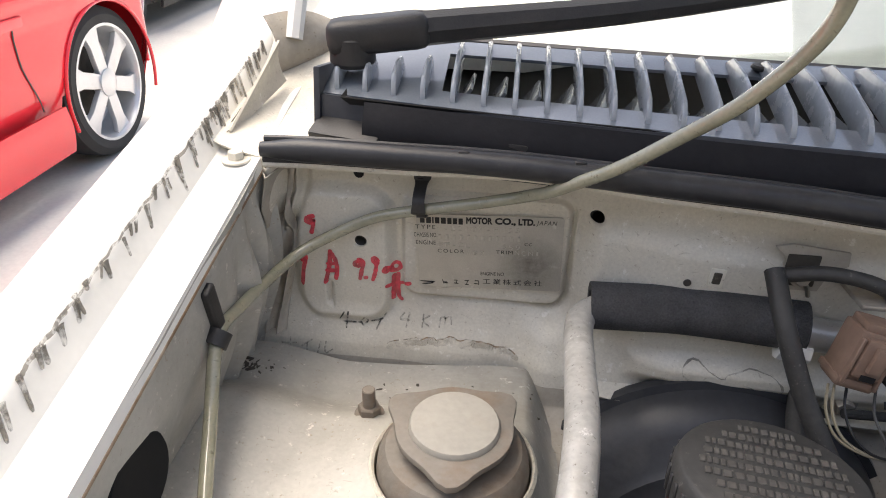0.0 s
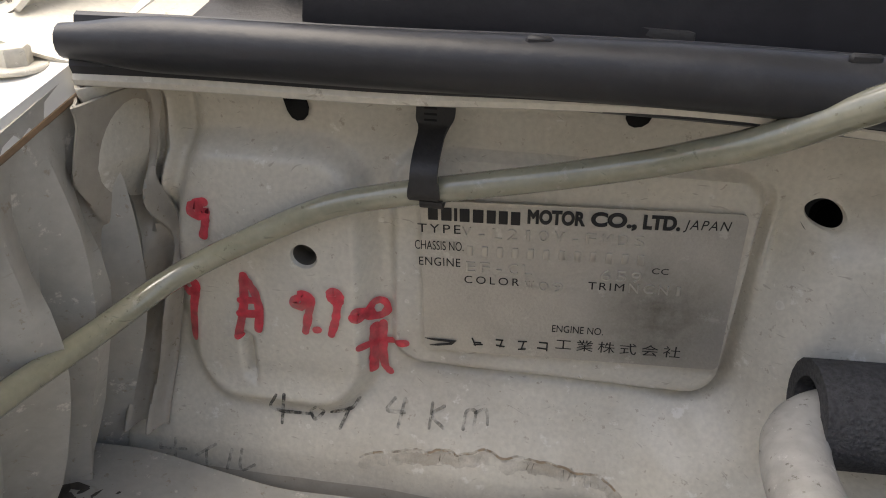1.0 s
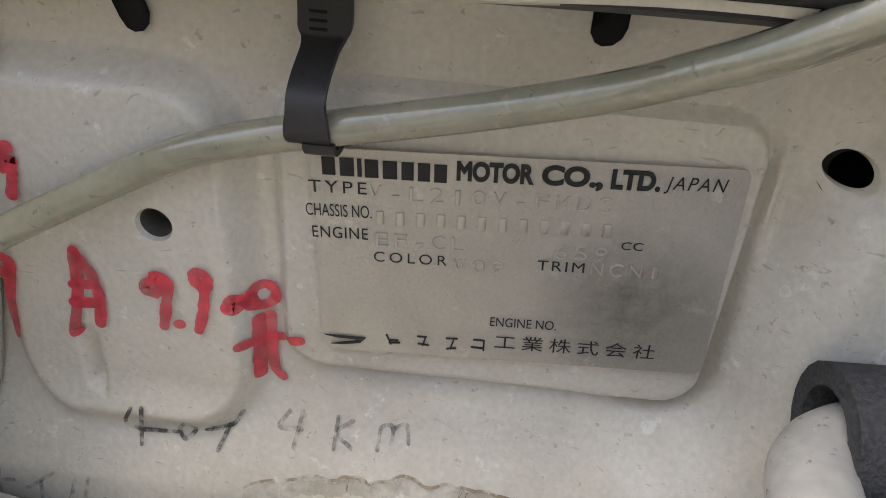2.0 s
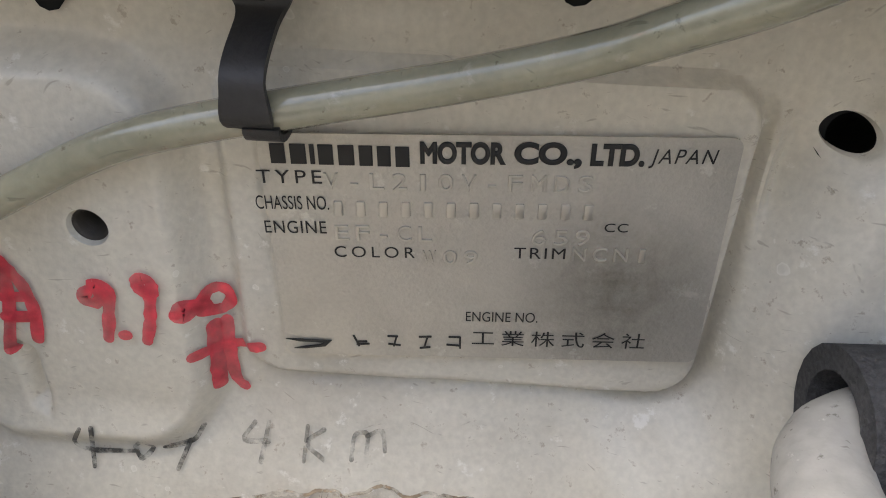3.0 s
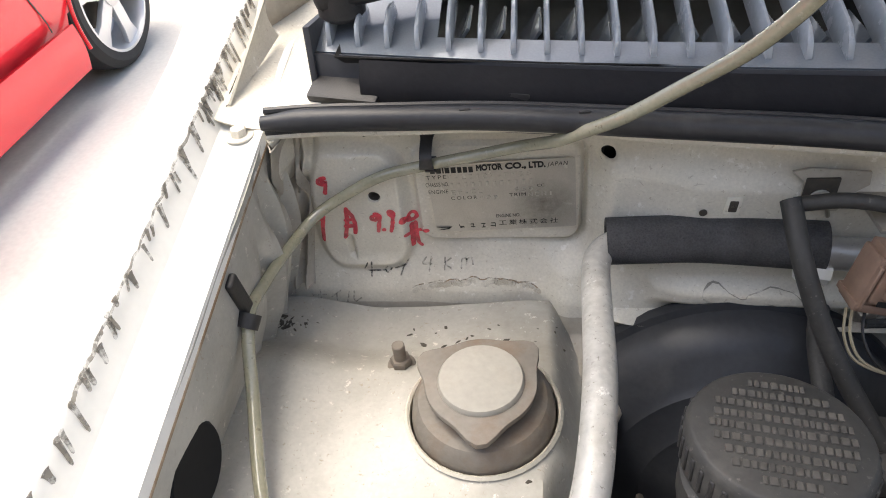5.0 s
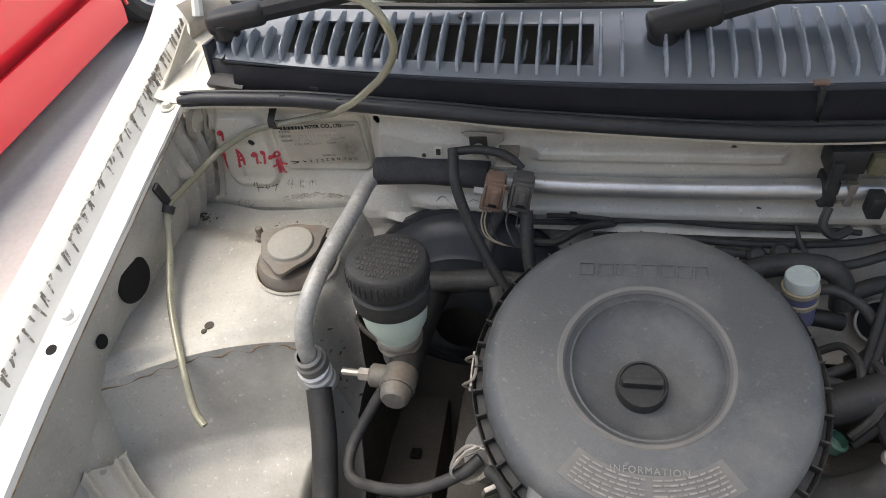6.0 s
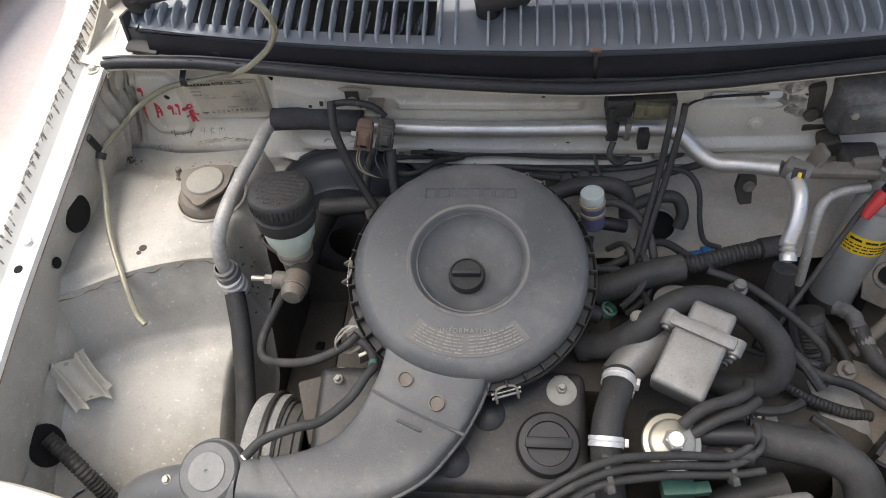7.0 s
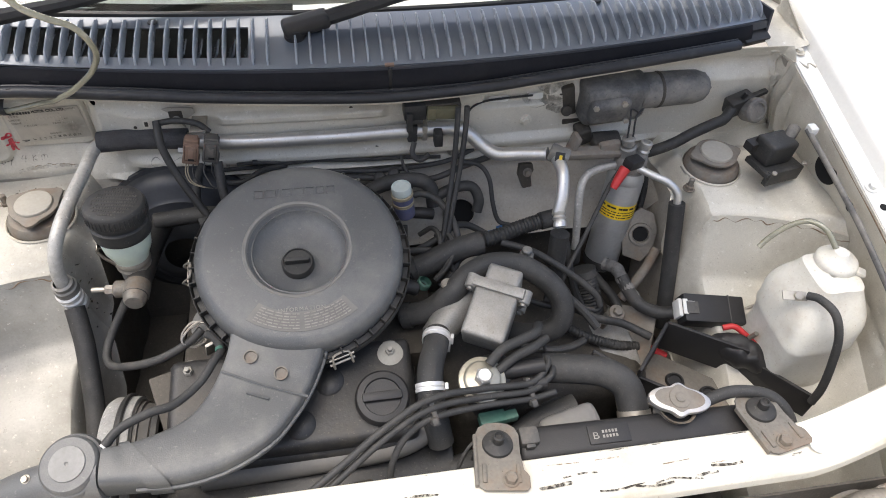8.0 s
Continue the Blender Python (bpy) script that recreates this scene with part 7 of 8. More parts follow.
for x, y, z in ((-0.02, -0.045, 0.785), (0.0, -0.045, 0.79)):
    k = thing("rubber_stop", (x, y, z), "small round rubber stop on the firewall", "plug", "rubber stops")
    part("stop_head", lathe([(0.005, -0.012), (0.006, 0), (0.009, 0.002), (0.009, 0.006), (0.006, 0.009), (0, 0.0095)], aim((x, y, z - 0.006), (0, -0.5, 0.85)), 16), BLACK_DUSTY, k)
bc = thing("wiring_clip", (0.142, -0.102, 0.71), "blue plastic wiring clip by the tunnel opening", "clip")
part("clip_body", join(block((0.046, 0.011, 0.012), pose(0.140, -0.108, 0.708, -30, 0, 12), 0.002), block((0.010, 0.012, 0.016), pose(0.152, -0.106, 0.711, -30, 0, 12), 0.002)), BLUE, bc)
sb = thing("rubber_stub", (0.214, -0.19, 0.69), "dark rubber stub under the open pipe end", "hose")
part("stub_pipe", tube([(0.214, -0.19, 0.69), (0.216, -0.175, 0.735), (0.217, -0.168, 0.765)], 0.0135, 14, 3), HOSE, sb)
snd = thing("temperature_sender", (0.18, -0.18, 0.74), "small pale brass sender beside the hose", "sensor")
part("sender_body", join(disc(0.010, 0.014, pose(0.168, -0.182, 0.735, 10), 0.002, 14), hexnut(0.012, 0.006, pose(0.168, -0.182, 0.732)), disc(0.007, 0.01, pose(0.168, -0.184, 0.748), 0.002, 12)), CAST, snd)

# ---------------------------------------------------------------- receiver drier and its pipes
dr = thing("receiver_drier", (0.31, -0.115, 0.63), "silver-grey receiver drier can with a yellow label", "receiver drier")
DB, DT = V((0.319, -0.118, 0.640)), V((0.335, -0.086, 0.800))
DM = aim(DB, DT - DB)
L = (DT - DB).length
part("can", lathe([(0, -0.014), (0.021, -0.012), (0.0255, -0.007), (0.0268, 0.0), (0.0268, L - 0.020), (0.0262, L - 0.018), (0.0262, L - 0.016), (0.0268, L - 0.014), (0.025, L - 0.006), (0.023, L)], DM, 36), DRIER, dr)
part("can_base", lathe([(0.0273, -0.006), (0.0276, -0.004), (0.0276, 0.006), (0.0270, 0.008)], DM, 36), BLACK_DUSTY, dr)
part("head", lathe([(0.0225, L - 0.002), (0.023, L + 0.004), (0.023, L + 0.022), (0.020, L + 0.026), (0, L + 0.027)], DM, 28), CAST, dr)
way = DM.to_3x3().inverted() @ V((-0.25, -0.95, 0.2))
LA = math.degrees(math.atan2(way.y, way.x))
lab2 = part("yellow_label", sheet(lambda u, v: DM @ V((0.0271 * math.cos(radians(LA - 74 + 148 * u)), 0.0271 * math.sin(radians(LA - 74 + 148 * u)), L * 0.555 + 0.024 * v)), 24, 3), YELLOW, dr, "yellow paper label with dark print")
for k, h in enumerate((0.004, 0.0085, 0.0125, 0.019)):
    a = LA - 64 + 4 * (k % 2)
    while a < LA + 62:
        w = random.choice((4, 6, 9)) if k < 3 else random.choice((12, 18))
        part("print_bar", block((0.00045 * w, 0.0004, 0.0016 if k < 3 else 0.0030), DM @ pose(0.0272 * math.cos(radians(a)), 0.0272 * math.sin(radians(a)), L * 0.555 + h, 0, 0, a + 90), 0.0001, 1), INK, lab2)
        a += w * 1.25
part("charge_valve", lathe([(0.0085, 0), (0.0085, 0.006), (0.007, 0.009), (0.0085, 0.012), (0.007, 0.015), (0.0085, 0.018), (0.0085, 0.026), (0.0055, 0.027), (0.005, 0.02), (0, 0.02)], aim((0.353, -0.080, 0.814), (0.12, 0.1, 1)), 20), ALU, dr, "bright ridged charge valve")
part("pressure_switch", join(disc(0.0125, 0.020, aim((0.327, -0.084, 0.822), (-0.1, 0.05, 1)), 0.002, 18), disc(0.009, 0.014, aim((0.325, -0.083, 0.842), (-0.1, 0.05, 1)), 0.002, 16)), CAST, dr)
for dx in (-0.004, 0.004):
    part("switch_wire", tube([(0.325 + dx, -0.083, 0.855), (0.328 + dx, -0.07, 0.878), (0.338 + dx * 2, -0.055, 0.882), (0.350, -0.045, 0.865)], 0.0014, 6, 6), BLACK, dr)
part("red_plug", tube([(0.318, -0.108, 0.822), (0.306, -0.118, 0.808), (0.300, -0.124, 0.800)], lambda t: 0.008 - 0.003 * t, 12, 3), RED, dr, "red plug")
part("plug_body", block((0.026, 0.018, 0.014), pose(0.330, -0.104, 0.828, 0, 10, 25), 0.003), BLACK, dr)
part("pipe_outlet", tube([(0.338, -0.10, 0.815), (0.358, -0.116, 0.812), (0.378, -0.130, 0.808), (0.389, -0.142, 0.798), (0.390, -0.150, 0.780)], 0.0055, 12, 6), ALU, dr)
part("pipe_inlet", tube([(0.315, -0.085, 0.808), (0.29, -0.085, 0.803), (0.27, -0.093, 0.797), (0.260, -0.108, 0.78), (0.260, -0.13, 0.72), (0.260, -0.142, 0.682)], 0.0058, 12, 6), PIPE_WHITE, dr)
part("inlet_end", lathe([(0.0095, 0), (0.0095, 0.026), (0.007, 0.028), (0, 0.028)], aim((0.260, -0.138, 0.698), (0, -0.25, -1)), 16), BLACK_DUSTY, dr)
part("lower_hose", tube([(0.390, -0.148, 0.785), (0.392, -0.165, 0.74), (0.393, -0.195, 0.67), (0.39, -0.23, 0.60)], 0.0115, 14, 5), HOSE, dr)
part("clamp_bracket", block((0.07, 0.02, 0.055), pose(0.345, -0.085, 0.715, 0, 8, 30), 0.004), BRACKET, dr)
DP = aim((0.362, -0.128, 0.700), (-0.25, -0.75, 0.6))
part("bracket_plate", slab([(-0.018, -0.034), (0.010, -0.040), (0.024, -0.020), (0.026, 0.012), (0.016, 0.036), (-0.004, 0.042), (-0.020, 0.026), (-0.024, -0.004)], 0.004, DP, 0.0015), BRACKET, dr, "dusty dark bracket plate")
part("plate_ring", lathe([(0.011, 0.003), (0.013, 0.008), (0.017, 0.008), (0.018, 0.003)], DP @ pose(0.002, 0.002, 0), 24), BRACKET, dr)
part("plate_opening", disc(0.0112, 0.0052, DP @ pose(0.002, 0.002, 0), 0.0005), CAVITY, dr)
part("stay_pipe", tube([(0.386, -0.150, 0.690), (0.366, -0.170, 0.668), (0.340, -0.190, 0.652), (0.325, -0.20, 0.640)], 0.0075, 12, 5), RUST, dr, "dusty brown pipe stay")

# wiper motor, coil, connector on the passenger side
wm = thing("wiper_motor", (0.36, 0.0, 0.86), "dark grey wiper motor on the firewall", "wiper motor")
part("gear_case", block((0.100, 0.055, 0.066), pose(0.318, -0.008, 0.870, 6, 0, 6), 0.018, 4), MOTOR, wm)
part("case_step", block((0.060, 0.024, 0.040), pose(0.305, -0.036, 0.870, 8, 0, 6), 0.010, 3), MOTOR, wm)
part("support_bracket", join(block((0.10, 0.006, 0.075), pose(0.30, 0.000, 0.800, 10, 0, 4), 0.002), block((0.05, 0.03, 0.016), pose(0.318, -0.03, 0.805, 24, 10, 12), 0.006, 3), block((0.022, 0.024, 0.03), pose(0.282, -0.022, 0.818, 10, -20, 4), 0.005, 3)), GRIME, wm, "dirty steel support under the motor")
for dx, dz in ((-0.03, 0.02), (0.02, 0.028), (0.03, -0.02)):
    part("case_screw", hexnut(0.0045, 0.004, aim((0.305 + dx * 0.8, -0.0478, 0.870 + dz * 0.6), (0, -1, 0.1))), STEEL, wm)
part("motor_can", tube([(0.355, -0.008, 0.876), (0.42, -0.002, 0.874), (0.458, 0.004, 0.870)], lambda t: 0.0255 - 0.003 * step(0.8, 1.0, t), 24, 5), MOTOR, wm)
part("motor_end", lathe([(0.0222, 0), (0.018, 0.008), (0.009, 0.011), (0.008, 0.018), (0, 0.018)], aim((0.457, 0.004, 0.870), (1, 0.12, -0.05)), 22), MOTOR, wm)
part("mount_lug", join(block((0.02, 0.012, 0.05), pose(0.255, -0.006, 0.868, 0, -12), 0.004), disc(0.008, 0.006, aim((0.252, -0.014, 0.856), (0, -1, 0.2)), 0.001)), GRIME, wm)
part("motor_band", lathe([(0.0252, -0.003), (0.0264, -0.002), (0.0264, 0.002), (0.0252, 0.003)], aim((0.385, -0.005, 0.8752), (1, 0.09, -0.03)), 28), GRIME, wm)
cn = thing("wiring_connector", (0.52, -0.03, 0.85), "black connector with a grey round cap on the inner wing", "connector")
part("connector_body", block((0.040, 0.022, 0.026), pose(0.515, -0.022, 0.853, 0, -10, 15), 0.003), BLACK_DUSTY, cn)
part("connector_ear", block((0.03, 0.008, 0.006), pose(0.548, -0.012, 0.860, 0, -10, 15), 0.001), BLACK_DUSTY, cn)
part("grey_cap", lathe([(0.017, -0.012), (0.0185, -0.009), (0.0185, 0.010), (0.016, 0.013), (0.012, 0.0135), (0.011, 0.011), (0, 0.011)], aim((0.532, -0.034, 0.850), (0.2, -0.85, 0.4)), 24), MOTOR, cn)
part("locating_pin", tube([(0.515, -0.026, 0.866), (0.517, -0.028, 0.876)], 0.0035, 8, 2), BLACK, cn)
part("lead", tube([(0.502, -0.03, 0.852), (0.485, -0.045, 0.845), (0.462, -0.055, 0.845), (0.43, -0.062, 0.836), (0.405, -0.066, 0.824), (0.375, -0.066, 0.812), (0.350, -0.060, 0.800)], 0.0080, 12, 6), BLACK_DUSTY, cn)
cl = thing("ignition_coil", (0.53, -0.13, 0.82), "black ignition coil on a steel bracket beside the strut", "ignition coil")
part("coil_body", block((0.050, 0.036, 0.034), pose(0.524, -0.120, 0.850, 0, 6, 16), 0.006, 3), BLACK_DUSTY, cl)
part("laminations", block((0.070, 0.044, 0.008), pose(0.528, -0.130, 0.830, 0, 6, 16), 0.001), BLACK_DUSTY, cl)
part("mount_plate", block((0.064, 0.008, 0.022), pose(0.534, -0.148, 0.824, 0, 6, 16), 0.001), BLACK_DUSTY, cl)
part("tower", tube([(0.545, -0.112, 0.858), (0.558, -0.10, 0.868)], 0.0085, 12, 2), MOTOR, cl)
part("side_plug", block((0.022, 0.016, 0.014), pose(0.497, -0.112, 0.852, 0, 0, 16), 0.002), BLACK, cl)
for dx in (-0.024, 0.028):
    part("screw", disc(0.0035, 0.003, pose(0.534 + dx, -0.152 + dx * 0.3, 0.838), 0.0005, 12), STEEL, cl)
pr = thing("prop_rod", (0.562, -0.25, 0.85), "thin grey bonnet prop rod in a white clip", "prop rod")
part("rod", tube([(0.556, -0.125, 0.884), (0.560, -0.2, 0.868), (0.562, -0.3, 0.846), (0.560, -0.44, 0.808)], 0.0038, 10, 4), MOTOR, pr)
part("rod_clip", block((0.012, 0.014, 0.012), pose(0.560, -0.128, 0.886), 0.003), WHITE_PLASTIC, pr)

# washer bottle
wb = thing("washer_bottle", (0.515, -0.33, 0.60), "aged white plastic washer bottle with brown stains", "washer bottle")


def bottle_point(u, v):
    a = 2 * math.pi * u
    z = 0.60 + 0.215 * v
    k = 1 - 0.40 * step(0.72, 1.0, v) ** 1.5 - 0.05 * (1 - step(0, 0.08, v))
    if v > 0.995:
        k *= 0.4
    cx, cy = math.cos(a), math.sin(a)
    cx, cy = abs(cx) ** 0.42 * math.copysign(1, cx), abs(cy) ** 0.42 * math.copysign(1, cy)
    pinch = 1 - 0.16 * math.exp(-((z - 0.70) / 0.03) ** 2) * (0.5 + 0.5 * math.sin(a + 0.6))
    k *= 1 + 0.05 * noise.noise((cx * 1.6, cy * 1.6, v * 4)) + 0.03 * math.exp(-((v - 0.62) / 0.02) ** 2)
    return V((0.514 + 0.050 * k * cx * pinch + 0.012 * step(0.6, 1, v), -0.325 + 0.054 * k * cy * pinch + 0.014 * step(0.6, 1, v), z))


part("bottle_body", sheet(bottle_point, 56, 40), BOTTLE, wb)
part("filler_cap", lathe([(0.025, 0), (0.0262, 0.003), (0.0262, 0.010), (0.0245, 0.013), (0.0215, 0.0145), (0.013, 0.019), (0.009, 0.025), (0, 0.026)], aim((0.534, -0.300, 0.808), (0.0, 0.05, 1)), 30), BOTTLE, wb)
part("cap_tab", block((0.016, 0.012, 0.006), pose(0.556, -0.318, 0.814, 0, 10, -30), 0.002), BOTTLE, wb)
part("breather_hose", tube([(0.530, -0.292, 0.832), (0.522, -0.272, 0.845), (0.508, -0.254, 0.845), (0.488, -0.248, 0.832), (0.468, -0.250, 0.815), (0.455, -0.255, 0.803)], 0.0036, 10, 7, 0.6), CLEAR_HOSE, wb)
gl = thing("earth_lead", (0.47, -0.335, 0.79), "black earth lead with a crimped terminal on the washer bottle", "cable")
part("terminal", join(block((0.030, 0.012, 0.002), pose(0.466, -0.334, 0.800, 20, 0, -12), 0.0005), disc(0.006, 0.003, pose(0.470, -0.336, 0.801, 20), 0.001, 14)), STEEL, gl)
part("lead", tube([(0.478, -0.340, 0.806), (0.486, -0.352, 0.812), (0.494, -0.374, 0.810), (0.500, -0.392, 0.786), (0.503, -0.405, 0.748), (0.506, -0.414, 0.705), (0.503, -0.418, 0.675)], 0.0052, 10, 6), HOSE, gl)

# battery tray with loose leads, relay block
bt = thing("battery_tray", (0.4, -0.36, 0.62), "empty black battery tray with angled walls", "battery tray")


def wall_between(a, b, top, deep, thick=0.005):
    a, b = V(a), V(b)
    d = b - a
    m = Matrix.Translation((a + b) / 2) @ Matrix.Rotation(math.atan2(d.y, d.x), 4, "Z")
    return block((d.length, thick, deep), Matrix.Translation((0, 0, top - deep / 2)) @ m, 0.0015)


part("rear_wall", join(wall_between((0.352, -0.284, 0), (0.446, -0.343, 0), 0.694, 0.06), wall_between((0.446, -0.343, 0), (0.513, -0.416, 0), 0.678, 0.047)), BLACK, bt)
part("side_wall", wall_between((0.352, -0.284, 0), (0.288, -0.352, 0), 0.692, 0.075), BLACK, bt)
part("front_wall", join(wall_between((0.300, -0.340, 0), (0.375, -0.392, 0), 0.655, 0.05), wall_between((0.375, -0.392, 0), (0.470, -0.45, 0), 0.645, 0.04)), BLACK, bt)
part("tray_floor", slab([(0.352, -0.284), (0.29, -0.35), (0.375, -0.40), (0.47, -0.455), (0.508, -0.42), (0.44, -0.352)], 0.006, pose(0, 0, 0.612), 0.001), BRACKET, bt, "dusty brown tray floor")
for x, y in ((0.365, -0.335), (0.405, -0.362)):
    part("floor_boss", lathe([(0.014, 0), (0.012, 0.004), (0.010, 0.004), (0.009, 0.001), (0, 0.001)], pose(x, y, 0.618), 20), BLACK, bt)
part("tray_boot", put(sheet(lambda u, v: V((0.045 * (2 * v - 1), (0.019 * math.sin(math.pi * v) ** 0.6 + 0.002) * math.cos(2 * math.pi * u) * (1 + 0.25 * noise.noise((u * 5, v * 7, 2))), (0.021 * math.sin(math.pi * v) ** 0.6 + 0.002) * math.sin(2 * math.pi * u) * (1 + 0.35 * noise.noise((u * 6, v * 8, 5))))), 26, 30), pose(0.447, -0.332, 0.672, 10, 4, -38)), BLACK, bt, "crumpled black plastic wrap")
part("red_sleeve", tube([(0.425, -0.302, 0.692), (0.440, -0.304, 0.695), (0.452, -0.314, 0.690), (0.465, -0.330, 0.682)], 0.0042, 10, 4), RED, bt, "red battery lead sleeve")
part("terminal_stub", tube([(0.455, -0.322, 0.692), (0.459, -0.325, 0.705)], 0.0035, 8, 2), GOLD, bt)
rb = thing("fuse_block", (0.42, -0.27, 0.66), "black fuse block with a white latch lying by the tray", "fuse box")
RM = pose(0.424, -0.268, 0.684, 18, 6, -7)
part("block_body", block((0.090, 0.041, 0.028), RM, 0.003), BLACK, rb)
part("lid_line", block((0.0015, 0.042, 0.029), RM @ pose(0.022, 0, 0.0003), 0.0004), GREY_CONN, rb)
part("white_latch", join(block((0.006, 0.026, 0.020), RM @ pose(-0.049, 0, 0.001), 0.002), block((0.007, 0.022, 0.0025), RM @ pose(-0.0440, 0, 0.0146), 0.0008), block((0.012, 0.004, 0.0025), RM @ pose(-0.036, 0.006, 0.0150), 0.0006), block((0.012, 0.004, 0.0025), RM @ pose(-0.036, -0.006, 0.0150), 0.0006)), WHITE_PLASTIC, rb)
part("latch_frame", block((0.018, 0.018, 0.004), RM @ pose(-0.034, -0.001, 0.0145), 0.0015), GREY_CONN, rb)
part("fuse_lead", tube([(0.378, -0.258, 0.675), (0.358, -0.25, 0.668), (0.335, -0.235, 0.67), (0.322, -0.215, 0.68), (0.315, -0.195, 0.69)], 0.0095, 12, 6), BLACK_DUSTY, rb)
part("wrapped_loom", tube([(0.330, -0.225, 0.672), (0.318, -0.205, 0.685), (0.312, -0.18, 0.69), (0.30, -0.165, 0.685)], lambda t: 0.0095 + 0.0007 * math.sin(t * 33), 12, 8), MOTOR, rb, "grey taped loom")
part("bare_rod", tube([(0.470, -0.270, 0.680), (0.500, -0.268, 0.692), (0.53, -0.268, 0.702)], 0.0024, 8, 3), STEEL, rb)
mb = thing("engine_mount", (0.31, -0.24, 0.6), "dusty steel engine mount bracket with bolts", "bracket")
part("mount_arm", join(block((0.06, 0.09, 0.008), pose(0.322, -0.262, 0.632, 20, -12, -30), 0.002), block((0.04, 0.006, 0.05), pose(0.295, -0.235, 0.625, 0, 0, 40), 0.002)), RUST, mb)
for x, y, z in ((0.305, -0.232, 0.652), (0.285, -0.29, 0.625)):
    bolt("mount_bolt", (x, y, z), (0.1, -0.3, 1), 0.007, mb, RUST)

# ---------------------------------------------------------------- radiator and its mounts
rd = thing("radiator", (0.22, -0.455, 0.45), "black radiator top tank with a plated cap", "radiator")
part("top_tank", block((0.275, 0.040, 0.040), pose(0.228, -0.458, 0.733, 8, 0, -1), 0.010, 3), BLACK, rd)
part("core", block((0.30, 0.025, 0.30), pose(0.225, -0.462, 0.56), 0.003), GRIME, rd)
part("label_pad", block((0.048, 0.022, 0.0035), pose(0.196, -0.459, 0.7532, 8, 0, -1), 0.0015), BLACK, rd)
part("label_letter", text_mesh("B", 0.011, pose(0.177, -0.461, 0.7553, 8, 0, -1), 0, 1, 0.0065), LABEL_INK, rd)
for r in range(2):
    for i in range(5):
        part("label_bar", block((0.0024, 0.0034, 0.0004), pose(0.189 + 0.0038 * i, -0.457 - 0.0052 * r, 0.7558 - 0.001 * r, 8, 0, -1), 0.0001, 1), LABEL_INK, rd)
part("filler_neck", lathe([(0.020, -0.02), (0.020, 0.006), (0.023, 0.008)], pose(0.281, -0.440, 0.757, 6), 24), BRACKET, rd)
outline = []
for i in range(48):
    a = 2 * math.pi * i / 48
    r = 0.0195 + 0.0160 * abs(math.cos(a)) ** 8 - 0.0012 * math.cos(6 * a) * (1 - math.cos(a) ** 6)
    outline.append((r * math.cos(a), r * math.sin(a)))
rcap = part("pressure_cap", slab(outline, 0.009, pose(0.281, -0.439, 0.768, 8, 0, -14), 0.0030), CHROME, rd, "plated pressure cap with two ears")
part("cap_face", slab([(x * 0.80, y * 0.80) for x, y in outline], 0.0012, pose(0.281, -0.439, 0.7762, 8, 0, -14), 0.0005), RUST, rcap, "dusty brown cap face")
part("cap_rivet", lathe([(0.0125, 0), (0.012, 0.0012), (0.006, 0.0014), (0.0055, 0.003), (0.003, 0.0034), (0, 0.002)], pose(0.281, -0.439, 0.7774, 8), 22), RUST, rcap)
part("overflow_hose", tube([(0.300, -0.445, 0.762), (0.325, -0.439, 0.768), (0.354, -0.436, 0.770), (0.388, -0.444, 0.768), (0.408, -0.461, 0.757), (0.416, -0.478, 0.735), (0.416, -0.49, 0.70)], 0.0072, 12, 6), HOSE, rd)
part("tank_tab", join(block((0.022, 0.02, 0.026), pose(0.104, -0.452, 0.752, 8), 0.004), block((0.010, 0.006, 0.010), pose(0.104, -0.463, 0.756, 8), 0.001)), GREY_CONN, rd)
part("thermo_rise", block((0.07, 0.035, 0.03), pose(0.165, -0.43, 0.722, 0, -14, 8), 0.012, 3), LABEL, rd)
for x, tw in ((0.066, -8), (0.372, 10)):
    m_ = thing("radiator_mount", (x, -0.48, 0.76), "dusty steel radiator mount with a rubber bush and bolt", "radiator mount", "radiator mounts")
    RMt = pose(x, -0.462, 0.7655, -6, 0, tw)
    edge = [(-0.024, 0.012), (-0.020, 0.021), (-0.012, 0.026), (0.0, 0.0275), (0.012, 0.026), (0.020, 0.021), (0.024, 0.012), (0.0235, -0.010), (0.026, -0.030)]
    edge += [(0.029, -0.033), (0.031, -0.037), (0.031, -0.049), (0.027, -0.053), (-0.016, -0.053), (-0.022, -0.049), (-0.025, -0.042), (-0.0235, -0.010)]
    part("mount_plate", slab(edge, 0.003, RMt, 0.0012), BRACKET, m_)
    part("plate_flange", block((0.004, 0.06, 0.007), RMt @ pose(-0.0245, -0.018, 0.0015), 0.0015), BRACKET, m_)
    part("bush", lathe([(0.017, 0.003), (0.016, 0.006), (0.010, 0.008), (0.0065, 0.010), (0.006, 0.019), (0.0045, 0.020), (0.003, 0.017), (0, 0.017)], RMt, 26), BLACK_DUSTY, m_, "rubber bush on a dusty washer")
    bolt("plate_bolt", (x + 0.005, -0.504, 0.7725), (0, 0.05, 1), 0.0068, m_, BRACKET, 1.3)
    for dx in (-0.016, 0.02):
        part("pressed_rib", block((0.005, 0.022, 0.004), RMt @ pose(dx, -0.034, 0.003), 0.002), BRACKET, m_)
part("panel_plug", disc(0.0095, 0.002, pose(0.414, -0.512, 0.7715), 0.0008), WHITE_PLASTIC, car)

